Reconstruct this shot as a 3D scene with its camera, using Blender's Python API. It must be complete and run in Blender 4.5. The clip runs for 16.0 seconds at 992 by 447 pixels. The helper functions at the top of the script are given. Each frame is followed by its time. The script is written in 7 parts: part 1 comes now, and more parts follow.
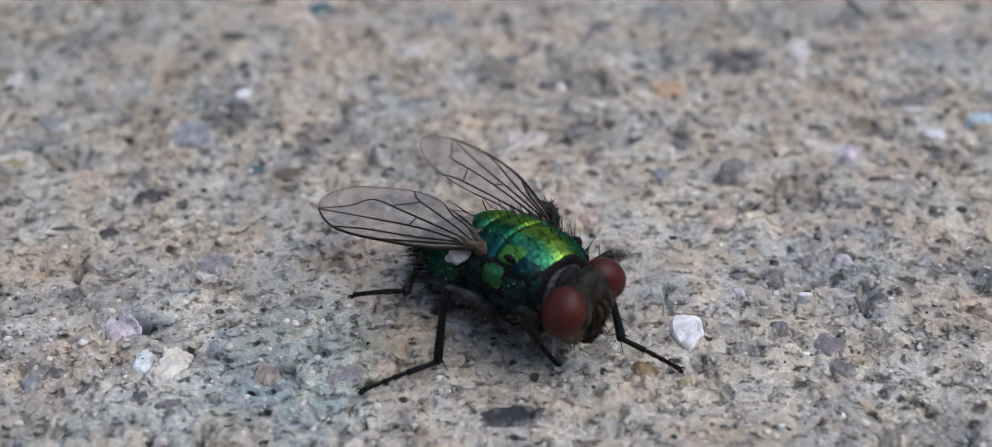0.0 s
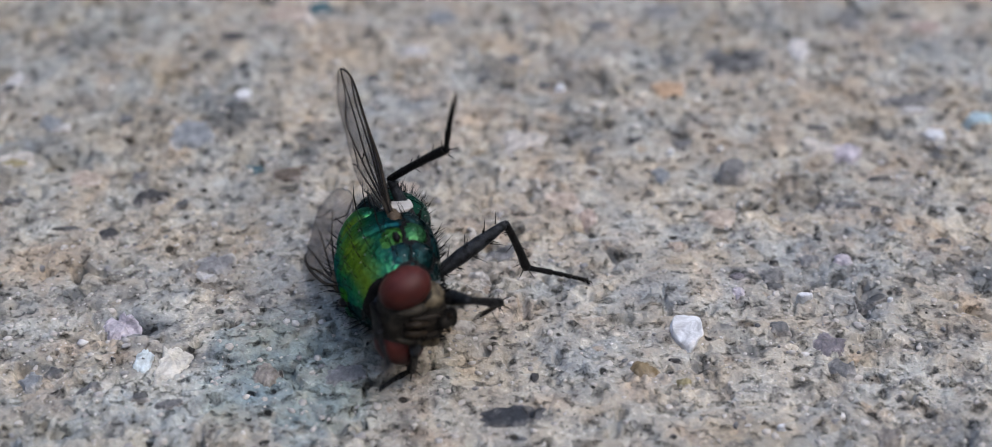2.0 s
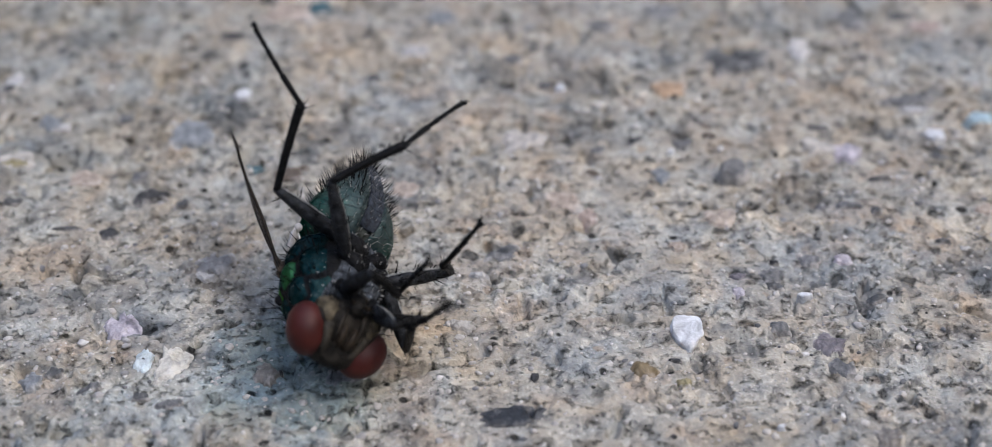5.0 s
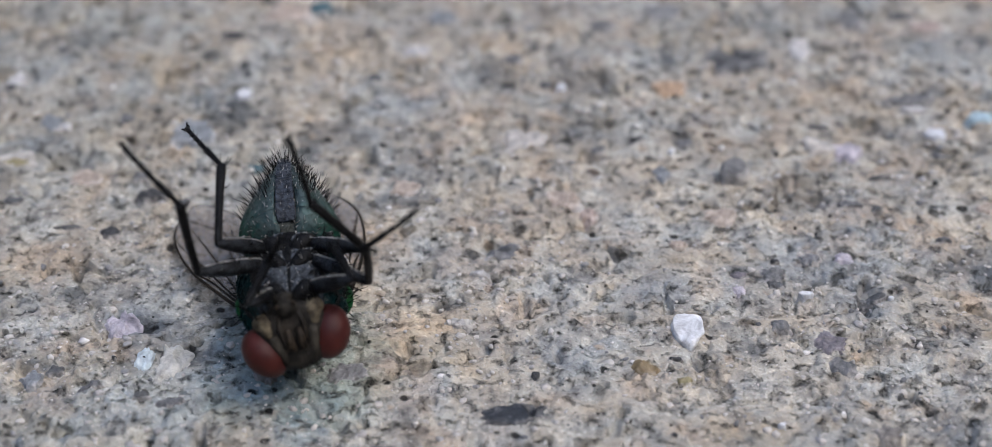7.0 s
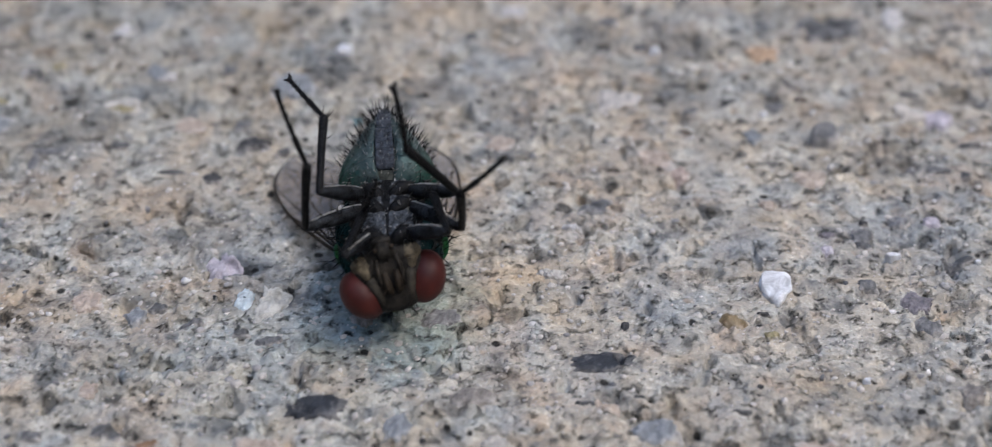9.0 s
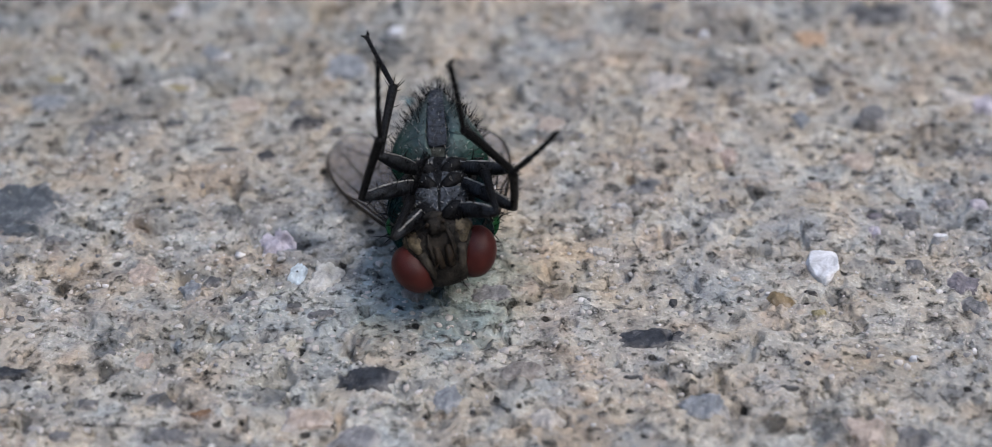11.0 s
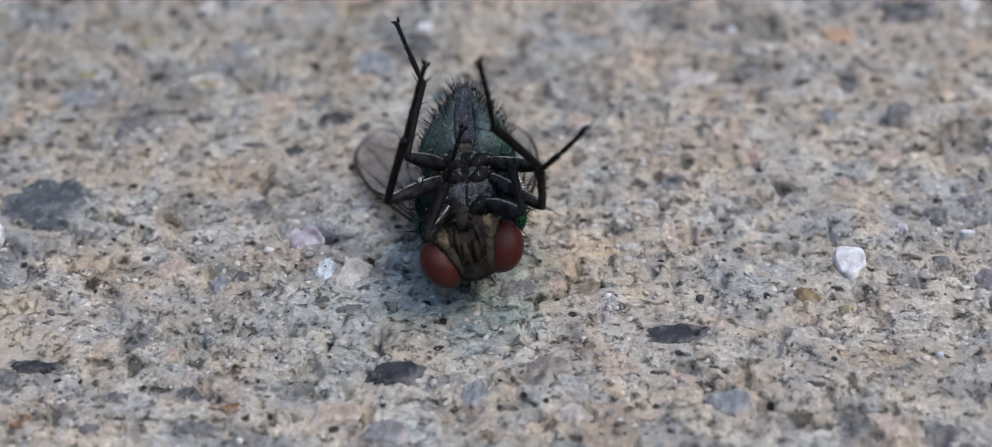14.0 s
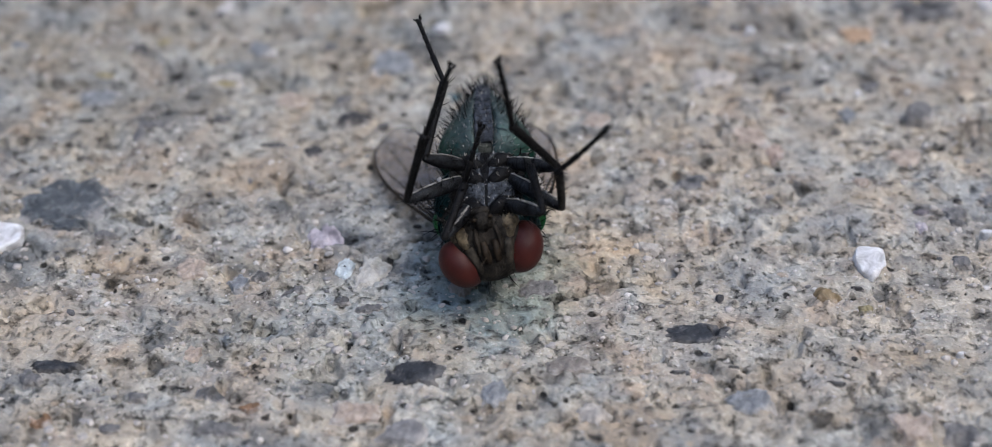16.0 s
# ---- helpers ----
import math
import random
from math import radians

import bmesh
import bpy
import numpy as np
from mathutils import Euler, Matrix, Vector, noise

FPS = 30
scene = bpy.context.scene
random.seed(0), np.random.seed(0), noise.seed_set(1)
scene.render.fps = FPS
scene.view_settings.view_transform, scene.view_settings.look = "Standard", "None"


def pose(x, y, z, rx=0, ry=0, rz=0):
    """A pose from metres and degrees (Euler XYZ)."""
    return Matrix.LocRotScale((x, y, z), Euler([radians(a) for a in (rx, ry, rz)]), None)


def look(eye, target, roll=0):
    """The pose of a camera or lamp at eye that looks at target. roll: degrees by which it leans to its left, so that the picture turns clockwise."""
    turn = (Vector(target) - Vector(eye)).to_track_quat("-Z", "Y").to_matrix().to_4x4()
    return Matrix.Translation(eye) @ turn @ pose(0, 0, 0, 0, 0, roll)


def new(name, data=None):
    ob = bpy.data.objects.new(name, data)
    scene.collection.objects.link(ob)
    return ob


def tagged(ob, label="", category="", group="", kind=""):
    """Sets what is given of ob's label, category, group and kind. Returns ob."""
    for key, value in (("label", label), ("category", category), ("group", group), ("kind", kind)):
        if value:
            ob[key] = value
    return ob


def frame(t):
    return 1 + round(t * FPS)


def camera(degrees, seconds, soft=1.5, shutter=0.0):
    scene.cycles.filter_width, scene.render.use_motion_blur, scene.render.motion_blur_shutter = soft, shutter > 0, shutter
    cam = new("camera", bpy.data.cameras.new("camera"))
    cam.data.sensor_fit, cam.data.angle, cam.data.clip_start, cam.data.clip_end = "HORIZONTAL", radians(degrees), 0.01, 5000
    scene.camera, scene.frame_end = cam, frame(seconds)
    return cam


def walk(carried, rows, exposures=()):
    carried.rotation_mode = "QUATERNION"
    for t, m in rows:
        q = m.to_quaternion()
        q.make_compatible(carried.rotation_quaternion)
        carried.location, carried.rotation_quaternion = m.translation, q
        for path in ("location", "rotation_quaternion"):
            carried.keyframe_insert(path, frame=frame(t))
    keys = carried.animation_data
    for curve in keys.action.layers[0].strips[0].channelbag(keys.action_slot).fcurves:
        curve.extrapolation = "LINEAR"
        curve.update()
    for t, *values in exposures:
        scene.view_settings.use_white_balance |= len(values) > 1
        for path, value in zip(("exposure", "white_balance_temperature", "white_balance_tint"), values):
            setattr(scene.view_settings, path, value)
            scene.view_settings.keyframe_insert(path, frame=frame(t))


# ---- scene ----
# The place is a few centimetres of worn concrete with one fly: lengths below are given in millimetres.
MM = 0.001
cam = camera(28.0, 16.0, soft=0.75, shutter=0.35)
cam.data.dof.use_dof = True
cam.data.dof.focus_distance = 54.8 * MM
cam.data.dof.aperture_fstop = 60.0
PATH = [
    (0.0, 0.000, 0.000, 33.932, 0.000, -35.000, -0.000),
    (2.0, -0.003, -0.010, 33.992, -0.002, -35.041, -0.007),
    (4.0, -0.034, 0.007, 34.010, -0.023, -35.064, -0.025),
    (6.5, -0.030, -0.056, 33.963, -0.016, -34.997, -0.026),
    (7.0, -0.021, -0.122, 33.887, 0.019, -34.924, -0.019),
    (7.5, -0.033, -0.110, 33.969, 0.069, -35.059, -0.046),
    (8.0, -0.278, -0.160, 33.888, 0.414, -35.101, -0.213),
    (8.5, -0.388, -0.170, 33.815, 1.046, -35.163, -0.071),
    (9.0, -0.458, -1.670, 33.749, 2.721, -35.283, 0.001),
    (9.5, -0.493, -2.144, 33.637, 3.421, -35.297, 0.066),
    (12.0, -0.660, -2.800, 33.589, 4.244, -35.288, 0.468),
    (12.5, -0.610, -2.743, 33.575, 4.396, -35.300, 0.515),
    (13.0, -0.651, -2.736, 33.606, 4.470, -35.324, 0.563),
    (13.5, -0.677, -2.783, 33.491, 4.555, -35.201, 0.589),
    (14.0, -0.625, -2.768, 33.675, 4.684, -35.361, 0.683),
    (14.5, -0.746, -2.775, 33.635, 4.744, -35.328, 0.728),
    (15.0, -0.681, -2.765, 33.611, 4.936, -35.310, 0.858),
    (15.5, -0.702, -2.772, 33.610, 5.032, -35.305, 0.924),
    (16.0, -0.785, -2.792, 33.638, 5.005, -35.319, 0.907),
]
walk(cam, [(t, pose(x * MM, y * MM, z * MM, 90 + pitch, roll, yaw)) for t, x, y, z, yaw, pitch, roll in PATH],
     exposures=[(0.0, 0.0), (16.0, 0.0)])

# ---- light: open shade under a pale evening sky ----
world = bpy.data.worlds.new("world")
scene.world = world
world.use_nodes = True
wn, wl = world.node_tree.nodes, world.node_tree.links
sky = wn.new("ShaderNodeTexSky")
sky.sky_type, sky.sun_disc = "NISHITA", False
SUN_ELEVATION, SUN_ROTATION = 58.0, 112.0
sky.sun_elevation, sky.sun_rotation = radians(SUN_ELEVATION), radians(SUN_ROTATION)
sky.air_density, sky.dust_density, sky.ozone_density = 1.0, 2.2, 1.4
wn["Background"].inputs["Strength"].default_value = 0.385
wl.new(sky.outputs[0], wn["Background"].inputs["Color"])
sun = new("sun", bpy.data.lights.new("sun", "SUN"))
sun.data.energy, sun.data.angle, sun.data.color = 1.32, radians(65), (1.0, 0.945, 0.86)
az, el = radians(SUN_ROTATION), radians(SUN_ELEVATION)
sun.matrix_world = look((math.sin(az) * math.cos(el), math.cos(az) * math.cos(el), math.sin(el)), (0, 0, 0))


# ---- materials ----
class Nodes:
    """A material's node tree with coordinates in millimetres."""

    def __init__(self, name, rough=0.6, metal=0.0, colour=(0.5, 0.5, 0.5)):
        self.mat = bpy.data.materials.new(name)
        self.mat.use_nodes = True
        self.n, self.l = self.mat.node_tree.nodes, self.mat.node_tree.links
        self.bsdf = self.n["Principled BSDF"]
        self.bsdf.inputs["Roughness"].default_value = rough
        self.bsdf.inputs["Metallic"].default_value = metal
        self.bsdf.inputs["Base Color"].default_value = (*colour, 1)
        co = self.n.new("ShaderNodeTexCoord")
        mp = self.n.new("ShaderNodeMapping")
        mp.inputs["Scale"].default_value = (1000, 1000, 1000)
        self.l.new(co.outputs["Object"], mp.inputs["Vector"])
        self.mm = mp.outputs["Vector"]

    def noise(self, scale, detail=4.0, rough=0.6, distort=0.0, vector=None):
        t = self.n.new("ShaderNodeTexNoise")
        t.inputs["Scale"].default_value, t.inputs["Detail"].default_value = scale, detail
        t.inputs["Roughness"].default_value, t.inputs["Distortion"].default_value = rough, distort
        self.l.new(vector or self.mm, t.inputs["Vector"])
        return t.outputs["Fac"]

    def cells(self, scale, feature="F1", jitter=1.0, vector=None):
        t = self.n.new("ShaderNodeTexVoronoi")
        t.feature = feature
        t.inputs["Scale"].default_value, t.inputs["Randomness"].default_value = scale, jitter
        self.l.new(vector or self.mm, t.inputs["Vector"])
        return t

    def warped(self, scale, amount):
        t = self.n.new("ShaderNodeTexNoise")
        t.inputs["Scale"].default_value, t.inputs["Detail"].default_value = scale, 3
        self.l.new(self.mm, t.inputs["Vector"])
        m = self.n.new("ShaderNodeVectorMath")
        m.operation = "MULTIPLY_ADD"
        m.inputs[1].default_value = (amount,) * 3
        self.l.new(t.outputs["Color"], m.inputs[0])
        self.l.new(self.mm, m.inputs[2])
        return m.outputs[0]

    def shifted(self, by):
        m = self.n.new("ShaderNodeVectorMath")
        m.inputs[1].default_value = (by, by, by)
        self.l.new(self.mm, m.inputs[0])
        return m.outputs[0]

    def ramp(self, fac, *stops, hard=False):
        r = self.n.new("ShaderNodeValToRGB")
        r.color_ramp.interpolation = "CONSTANT" if hard else "LINEAR"
        e = r.color_ramp.elements
        while len(e) < len(stops):
            e.new(0.5)
        for k, (at, c) in zip(e, stops):
            k.position = at
            k.color = (*c, 1) if isinstance(c, tuple) else (c, c, c, 1)
        self.l.new(fac, r.inputs[0])
        return r.outputs[0]

    def mix(self, fac, a, b, kind="MIX"):
        m = self.n.new("ShaderNodeMix")
        m.data_type, m.blend_type = "RGBA", kind
        for k, v in ((0, fac), (6, a), (7, b)):
            sock = m.inputs[k]
            if isinstance(v, (int, float)):
                sock.default_value = v if k == 0 else (v, v, v, 1)
            elif isinstance(v, tuple):
                sock.default_value = (*v, 1)
            else:
                self.l.new(v, sock)
        return m.outputs[2]

    def maths(self, op, a, b=0.0):
        m = self.n.new("ShaderNodeMath")
        m.operation = op
        for sock, v in zip(m.inputs, (a, b)):
            if isinstance(v, (int, float)):
                sock.default_value = v
            else:
                self.l.new(v, sock)
        return m.outputs[0]

    def channel(self, colour, which):
        s = self.n.new("ShaderNodeSeparateColor")
        self.l.new(colour, s.inputs[0])
        return s.outputs[which]

    def bump(self, height, depth, strength=1.0):
        b = self.n.new("ShaderNodeBump")
        b.inputs["Strength"].default_value, b.inputs["Distance"].default_value = strength, depth * MM
        if self.bsdf.inputs["Normal"].is_linked:
            self.l.new(self.bsdf.inputs["Normal"].links[0].from_socket, b.inputs["Normal"])
        self.l.new(height, b.inputs["Height"])
        self.l.new(b.outputs[0], self.bsdf.inputs["Normal"])

    def paint(self, colour):
        self.l.new(colour, self.bsdf.inputs["Base Color"])

    def set_rough(self, value):
        self.l.new(value, self.bsdf.inputs["Roughness"])

    def random(self):
        return self.n.new("ShaderNodeObjectInfo").outputs["Random"]

    def island(self):
        return self.n.new("ShaderNodeNewGeometry").outputs["Random Per Island"]


def concrete():
    """Beige cement, worn smooth in lumps, with soft-edged set stones, grey dirt and open pits, their shade painted in.
    """
    m = Nodes("worn_concrete", 0.9)
    m.bsdf.inputs["Specular IOR Level"].default_value = 0.3
    col = m.ramp(m.noise(0.16, 4, 0.6, 0.5), (0.34, (0.405, 0.405, 0.412)), (0.43, (0.480, 0.462, 0.442)), (0.54, (0.530, 0.490, 0.448)), (0.64, (0.565, 0.508, 0.455)))
    # lumps of paler and of pinker cement, a millimetre or two across
    pale = m.ramp(m.noise(0.55, 3, 0.45, 0.5), (0.50, 0.0), (0.60, 0.85))
    col = m.mix(pale, col, (0.64, 0.615, 0.58))
    pink = m.ramp(m.noise(0.47, 3, 0.5, 1.0, vector=m.shifted(31.0)), (0.54, 0.0), (0.66, 0.6))
    col = m.mix(pink, col, (0.555, 0.462, 0.405))
    # set stones in three sizes; cement laps over their rims
    for scale, warp, amount, share, reach in ((0.36, 0.8, 0.8, 0.50, 0.50), (0.85, 1.6, 0.4, 0.58, 0.46), (2.3, 3.5, 0.18, 0.74, 0.42)):
        cell = m.cells(scale, vector=m.warped(warp, amount))
        tint = cell.outputs["Color"]
        tone = m.ramp(m.channel(tint, 0), (0.0, (0.15, 0.155, 0.165)), (0.22, (0.235, 0.235, 0.24)), (0.42, (0.33, 0.325, 0.33)), (0.56, (0.40, 0.36, 0.31)), (0.70, (0.50, 0.405, 0.335)), (0.84, (0.40, 0.41, 0.43)), (0.95, (0.66, 0.64, 0.61)))
        rim = m.maths("ADD", cell.outputs["Distance"], m.maths("MULTIPLY", m.maths("SUBTRACT", m.noise(3.4 * scale + 1.0, 5, 0.7), 0.5), 0.75))
        near = m.ramp(rim, (reach - 0.20, 1.0), (reach + 0.10, 0.0))
        mask = m.maths("MULTIPLY", m.ramp(m.channel(tint, 2), (share, 0.0), (share + 0.05, 0.85)), near)
        col = m.mix(mask, col, tone)
    tinge = m.ramp(m.noise(0.42, 4, 0.6, 0.6), (0.38, (0.92, 0.98, 1.05)), (0.50, (1.0, 1.0, 1.0)), (0.62, (1.07, 1.01, 0.94)))
    col = m.mix(1.0, col, tinge, "MULTIPLY")
    dirt = m.ramp(m.noise(0.75, 7, 0.70, 0.2), (0.35, (0.48, 0.49, 0.52)), (0.43, (0.88, 0.89, 0.91)), (0.52, (1.0, 1.0, 1.0)), (0.66, (1.12, 1.09, 1.05)))
    col = m.mix(0.95, col, dirt, "MULTIPLY")
    grain = m.noise(3.0, 4, 0.55, 0.25)
    col = m.mix(1.0, col, m.ramp(grain, (0.30, 0.74), (0.42, 0.95), (0.56, 1.03), (0.70, 1.16)), "MULTIPLY")
    speck = m.noise(7.5, 3, 0.6)
    col = m.mix(m.ramp(m.noise(0.55, 3), (0.40, 0.35), (0.60, 1.0)), col, m.ramp(speck, (0.30, 0.36), (0.39, 0.92), (0.58, 1.03), (0.67, 1.42)), "MULTIPLY")
    # pits and pinholes; the shade inside them is multiplied into the colour
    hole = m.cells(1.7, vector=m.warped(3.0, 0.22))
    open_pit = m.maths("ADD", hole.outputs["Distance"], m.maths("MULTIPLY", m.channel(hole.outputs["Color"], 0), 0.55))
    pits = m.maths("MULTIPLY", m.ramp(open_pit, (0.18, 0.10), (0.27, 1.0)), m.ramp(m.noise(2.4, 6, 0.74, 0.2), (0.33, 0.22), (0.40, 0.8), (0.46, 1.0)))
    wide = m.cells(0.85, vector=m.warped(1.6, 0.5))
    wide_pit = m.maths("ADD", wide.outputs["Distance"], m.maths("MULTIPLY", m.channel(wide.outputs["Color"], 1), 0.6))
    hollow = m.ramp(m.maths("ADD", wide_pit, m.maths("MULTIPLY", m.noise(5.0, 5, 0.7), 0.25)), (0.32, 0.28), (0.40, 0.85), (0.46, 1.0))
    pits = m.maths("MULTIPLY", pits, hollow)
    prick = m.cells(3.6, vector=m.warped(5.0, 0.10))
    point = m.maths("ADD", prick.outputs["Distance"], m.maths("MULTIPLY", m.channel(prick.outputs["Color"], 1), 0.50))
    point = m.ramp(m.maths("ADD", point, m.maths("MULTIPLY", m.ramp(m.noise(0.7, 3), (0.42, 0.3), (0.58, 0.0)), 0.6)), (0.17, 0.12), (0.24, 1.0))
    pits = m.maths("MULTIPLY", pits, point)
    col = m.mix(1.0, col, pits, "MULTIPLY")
    # bluish shade and warm light beside the fly, tinted in; a darker, a lighter stretch
    for x, y, wide, deep, tint in ((-5.4, 41.7, 3.0, 3.4, (0.76, 0.93, 0.98)), (-8.5, 38.8, 6.5, 4.5, (0.93, 1.0, 1.06)), (-1.9, 42.6, 1.9, 2.0, (1.06, 0.99, 0.90)),
                                  (-20.0, 58.0, 16.0, 18.0, (0.84, 0.85, 0.85)), (11.0, 42.0, 12.0, 11.0, (1.06, 1.05, 1.04))):
        off = m.n.new("ShaderNodeVectorMath")
        off.operation = "MULTIPLY_ADD"
        off.inputs[1].default_value, off.inputs[2].default_value = (1 / wide, 1 / deep, 0), (-x / wide, -y / deep, 0)
        m.l.new(m.mm, off.inputs[0])
        span = m.n.new("ShaderNodeVectorMath")
        span.operation = "LENGTH"
        m.l.new(off.outputs[0], span.inputs[0])
        edge = m.maths("ADD", span.outputs["Value"], m.maths("MULTIPLY", m.maths("SUBTRACT", m.noise(0.9, 6, 0.7), 0.5), 1.6))
        col = m.mix(m.ramp(edge, (0.45, 0.9), (1.15, 0.0)), col, tint, "MULTIPLY")
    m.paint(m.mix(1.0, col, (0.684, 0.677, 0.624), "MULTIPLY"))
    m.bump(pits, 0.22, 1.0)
    m.bump(grain, 0.11, 0.8)
    m.bump(speck, 0.10, 0.9)
    return m.mat


STONE_TONES = {
    "white": (0.55, 0.56, 0.575), "iceblue": (0.56, 0.63, 0.65), "ice": (0.42, 0.55, 0.60), "cream": (0.47, 0.44, 0.40), "ivory": (0.60, 0.575, 0.51), "pale": (0.50, 0.49, 0.48),
    "lilac": (0.45, 0.415, 0.455), "ochre": (0.43, 0.30, 0.20), "amber": (0.20, 0.15, 0.085), "beige": (0.43, 0.36, 0.30), "slate": (0.165, 0.165, 0.166),
    "charcoal": (0.115, 0.116, 0.117), "black": (0.060, 0.060, 0.062), "jet": (0.030, 0.033, 0.038), "teal": (0.065, 0.125, 0.145), "steel": (0.085, 0.098, 0.110), "bluegrey": (0.225, 0.24, 0.255),
    "umber": (0.13, 0.105, 0.085), "grey": (0.22, 0.22, 0.225), "plum": (0.19, 0.175, 0.19), "olive": (0.30, 0.26, 0.15), "rose": (0.40, 0.32, 0.28),
    "blush": (0.41, 0.34, 0.285), "rust": (0.24, 0.145, 0.085), "taupe": (0.23, 0.21, 0.19),
}


def stone_material(name, tone):
    smooth = name in ("white", "amber", "jet")
    m = Nodes(name + "_stone", 0.45 if smooth else 0.82, 0.0, tone)
    m.bsdf.inputs["Specular IOR Level"].default_value = 0.3
    dark = tuple(c * 0.55 for c in tone)
    light = tuple(min(1.0, c * 1.4 + 0.03) for c in tone)
    col = m.ramp(m.noise(1.9, 6, 0.7, 0.5), (0.32, dark), (0.5, tone), (0.70, light))
    if name not in ("white", "iceblue"):
        cement = m.ramp(m.noise(2.0, 5, 0.7), (0.3, (0.34, 0.33, 0.325)), (0.5, (0.47, 0.445, 0.415)), (0.7, (0.55, 0.515, 0.475)))
        dust = m.ramp(m.noise(1.9, 7, 0.78, 0.5), (0.54, 0.0), (0.70, 0.3 if name in ("ivory", "lilac", "ice", "jet", "teal", "steel") else 0.5))
        # cement laps over the rim in a ragged line
        co = m.n.new("ShaderNodeTexCoord")
        off = m.n.new("ShaderNodeVectorMath")
        off.operation = "MULTIPLY_ADD"
        off.inputs[1].default_value, off.inputs[2].default_value = (2, 2, 0), (-1, -1, 0)
        m.l.new(co.outputs["Generated"], off.inputs[0])
        span = m.n.new("ShaderNodeVectorMath")
        span.operation = "LENGTH"
        m.l.new(off.outputs[0], span.inputs[0])
        edge = m.maths("ADD", span.outputs["Value"], m.maths("MULTIPLY", m.maths("SUBTRACT", m.noise(2.6, 5, 0.7), 0.5), 1.1))
        lap = 0.3 if smooth or name in ("ivory", "lilac", "ice", "teal") else 0.6 if name == "steel" else 0.85
        col = m.mix(m.maths("MAXIMUM", dust, m.ramp(edge, (0.66, 0.0), (1.08, lap))), col, cement)
    m.paint(col)
    m.bump(m.noise(4.0, 5, 0.65), 0.10 if smooth else 0.22, 0.5 if smooth else 0.9)
    if name in ("white", "amber", "iceblue", "ivory"):
        m.bsdf.inputs["Subsurface Weight"].default_value = 0.25
        m.bsdf.inputs["Subsurface Radius"].default_value = (0.4 * MM, 0.35 * MM, 0.3 * MM)
        m.bsdf.inputs["Subsurface Scale"].default_value = 1.0
    return m.mat


def grit_material():
    m = Nodes("mixed_grit", 0.85)
    col = m.ramp(m.island(), (0.0, (0.10, 0.10, 0.105)), (0.10, (0.28, 0.275, 0.275)), (0.25, (0.42, 0.40, 0.38)), (0.7, (0.49, 0.455, 0.415)), (0.96, (0.54, 0.515, 0.48)), (1.0, (0.68, 0.66, 0.64)))
    m.paint(m.mix(0.5, col, m.ramp(m.noise(4, 5), (0.3, 0.55), (0.7, 1.25)), "MULTIPLY"))
    m.bump(m.noise(9, 4), 0.08, 0.8)
    return m.mat


def metallic(name, flank, side, crown, edge, rough=0.3, dimple=7.0, dust=0.0, belly=0.0):
    """Metallic cuticle with small pits, bluer at its edges; dust lies on it in specks, and thicker on the belly."""
    m = Nodes(name, rough, 1.0, side)
    m.bsdf.inputs["Specular Tint"].default_value = (*edge, 1)
    xyz = m.n.new("ShaderNodeSeparateXYZ")
    m.l.new(m.mm, xyz.inputs[0])
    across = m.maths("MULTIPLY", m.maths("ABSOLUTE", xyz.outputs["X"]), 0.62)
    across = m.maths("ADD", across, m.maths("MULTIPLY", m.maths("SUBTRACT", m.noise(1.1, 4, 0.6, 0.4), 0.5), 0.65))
    # colour runs from the midline out to the flanks
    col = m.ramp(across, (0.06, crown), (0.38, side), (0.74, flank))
    col = m.mix(0.7, col, m.ramp(m.noise(7.0, 4, 0.7), (0.3, 0.35), (0.6, 1.15)), "MULTIPLY")
    speck = m.maths("MULTIPLY", m.ramp(m.noise(6.5, 3, 0.6), (0.60, 0.0), (0.67, 1.0)), dust)
    film = m.maths("MULTIPLY", m.ramp(m.noise(1.3, 5, 0.7), (0.42, 0.0), (0.6, 1.0)), dust * 0.55)
    both = m.maths("MAXIMUM", speck, film)
    if belly:
        under = m.ramp(m.maths("MULTIPLY", m.maths("ADD", xyz.outputs["Z"], 0.4), -1.0), (0.0, 0.0), (0.75, belly))
        both = m.maths("MAXIMUM", both, m.maths("MULTIPLY", under, m.ramp(m.noise(5.0, 5, 0.7), (0.32, 0.35), (0.6, 1.0))))
    col = m.mix(both, col, (0.074, 0.090, 0.086))
    # stray grains of pale dust
    grain = m.ramp(m.noise(9.0, 2, 0.5, vector=m.shifted(17.0)), (0.69, 0.0), (0.72, 0.8))
    col = m.mix(grain, col, (0.30, 0.30, 0.28))
    both = m.maths("MAXIMUM", both, grain)
    m.l.new(m.maths("SUBTRACT", 1.0, both), m.bsdf.inputs["Metallic"])
    m.paint(col)
    m.set_rough(m.ramp(m.noise(5.0, 4, 0.7), (0.3, rough * 0.8), (0.7, min(1.0, rough * 1.6))))
    m.bump(m.cells(dimple).outputs["Distance"], 0.035, 0.55)
    m.bump(m.noise(3.0, 4), 0.06, 0.5)
    return m.mat


def cuticle(name, low, high, rough=0.5, scale=3.0, bump=0.05, gloss=0.10):
    m = Nodes(name, rough, 0.0, high)
    m.bsdf.inputs["Specular IOR Level"].default_value = gloss
    m.paint(m.ramp(m.noise(scale, 5, 0.7), (0.40, low), (0.68, high)))
    m.bump(m.noise(scale * 3, 4), bump, 0.7)
    return m.mat


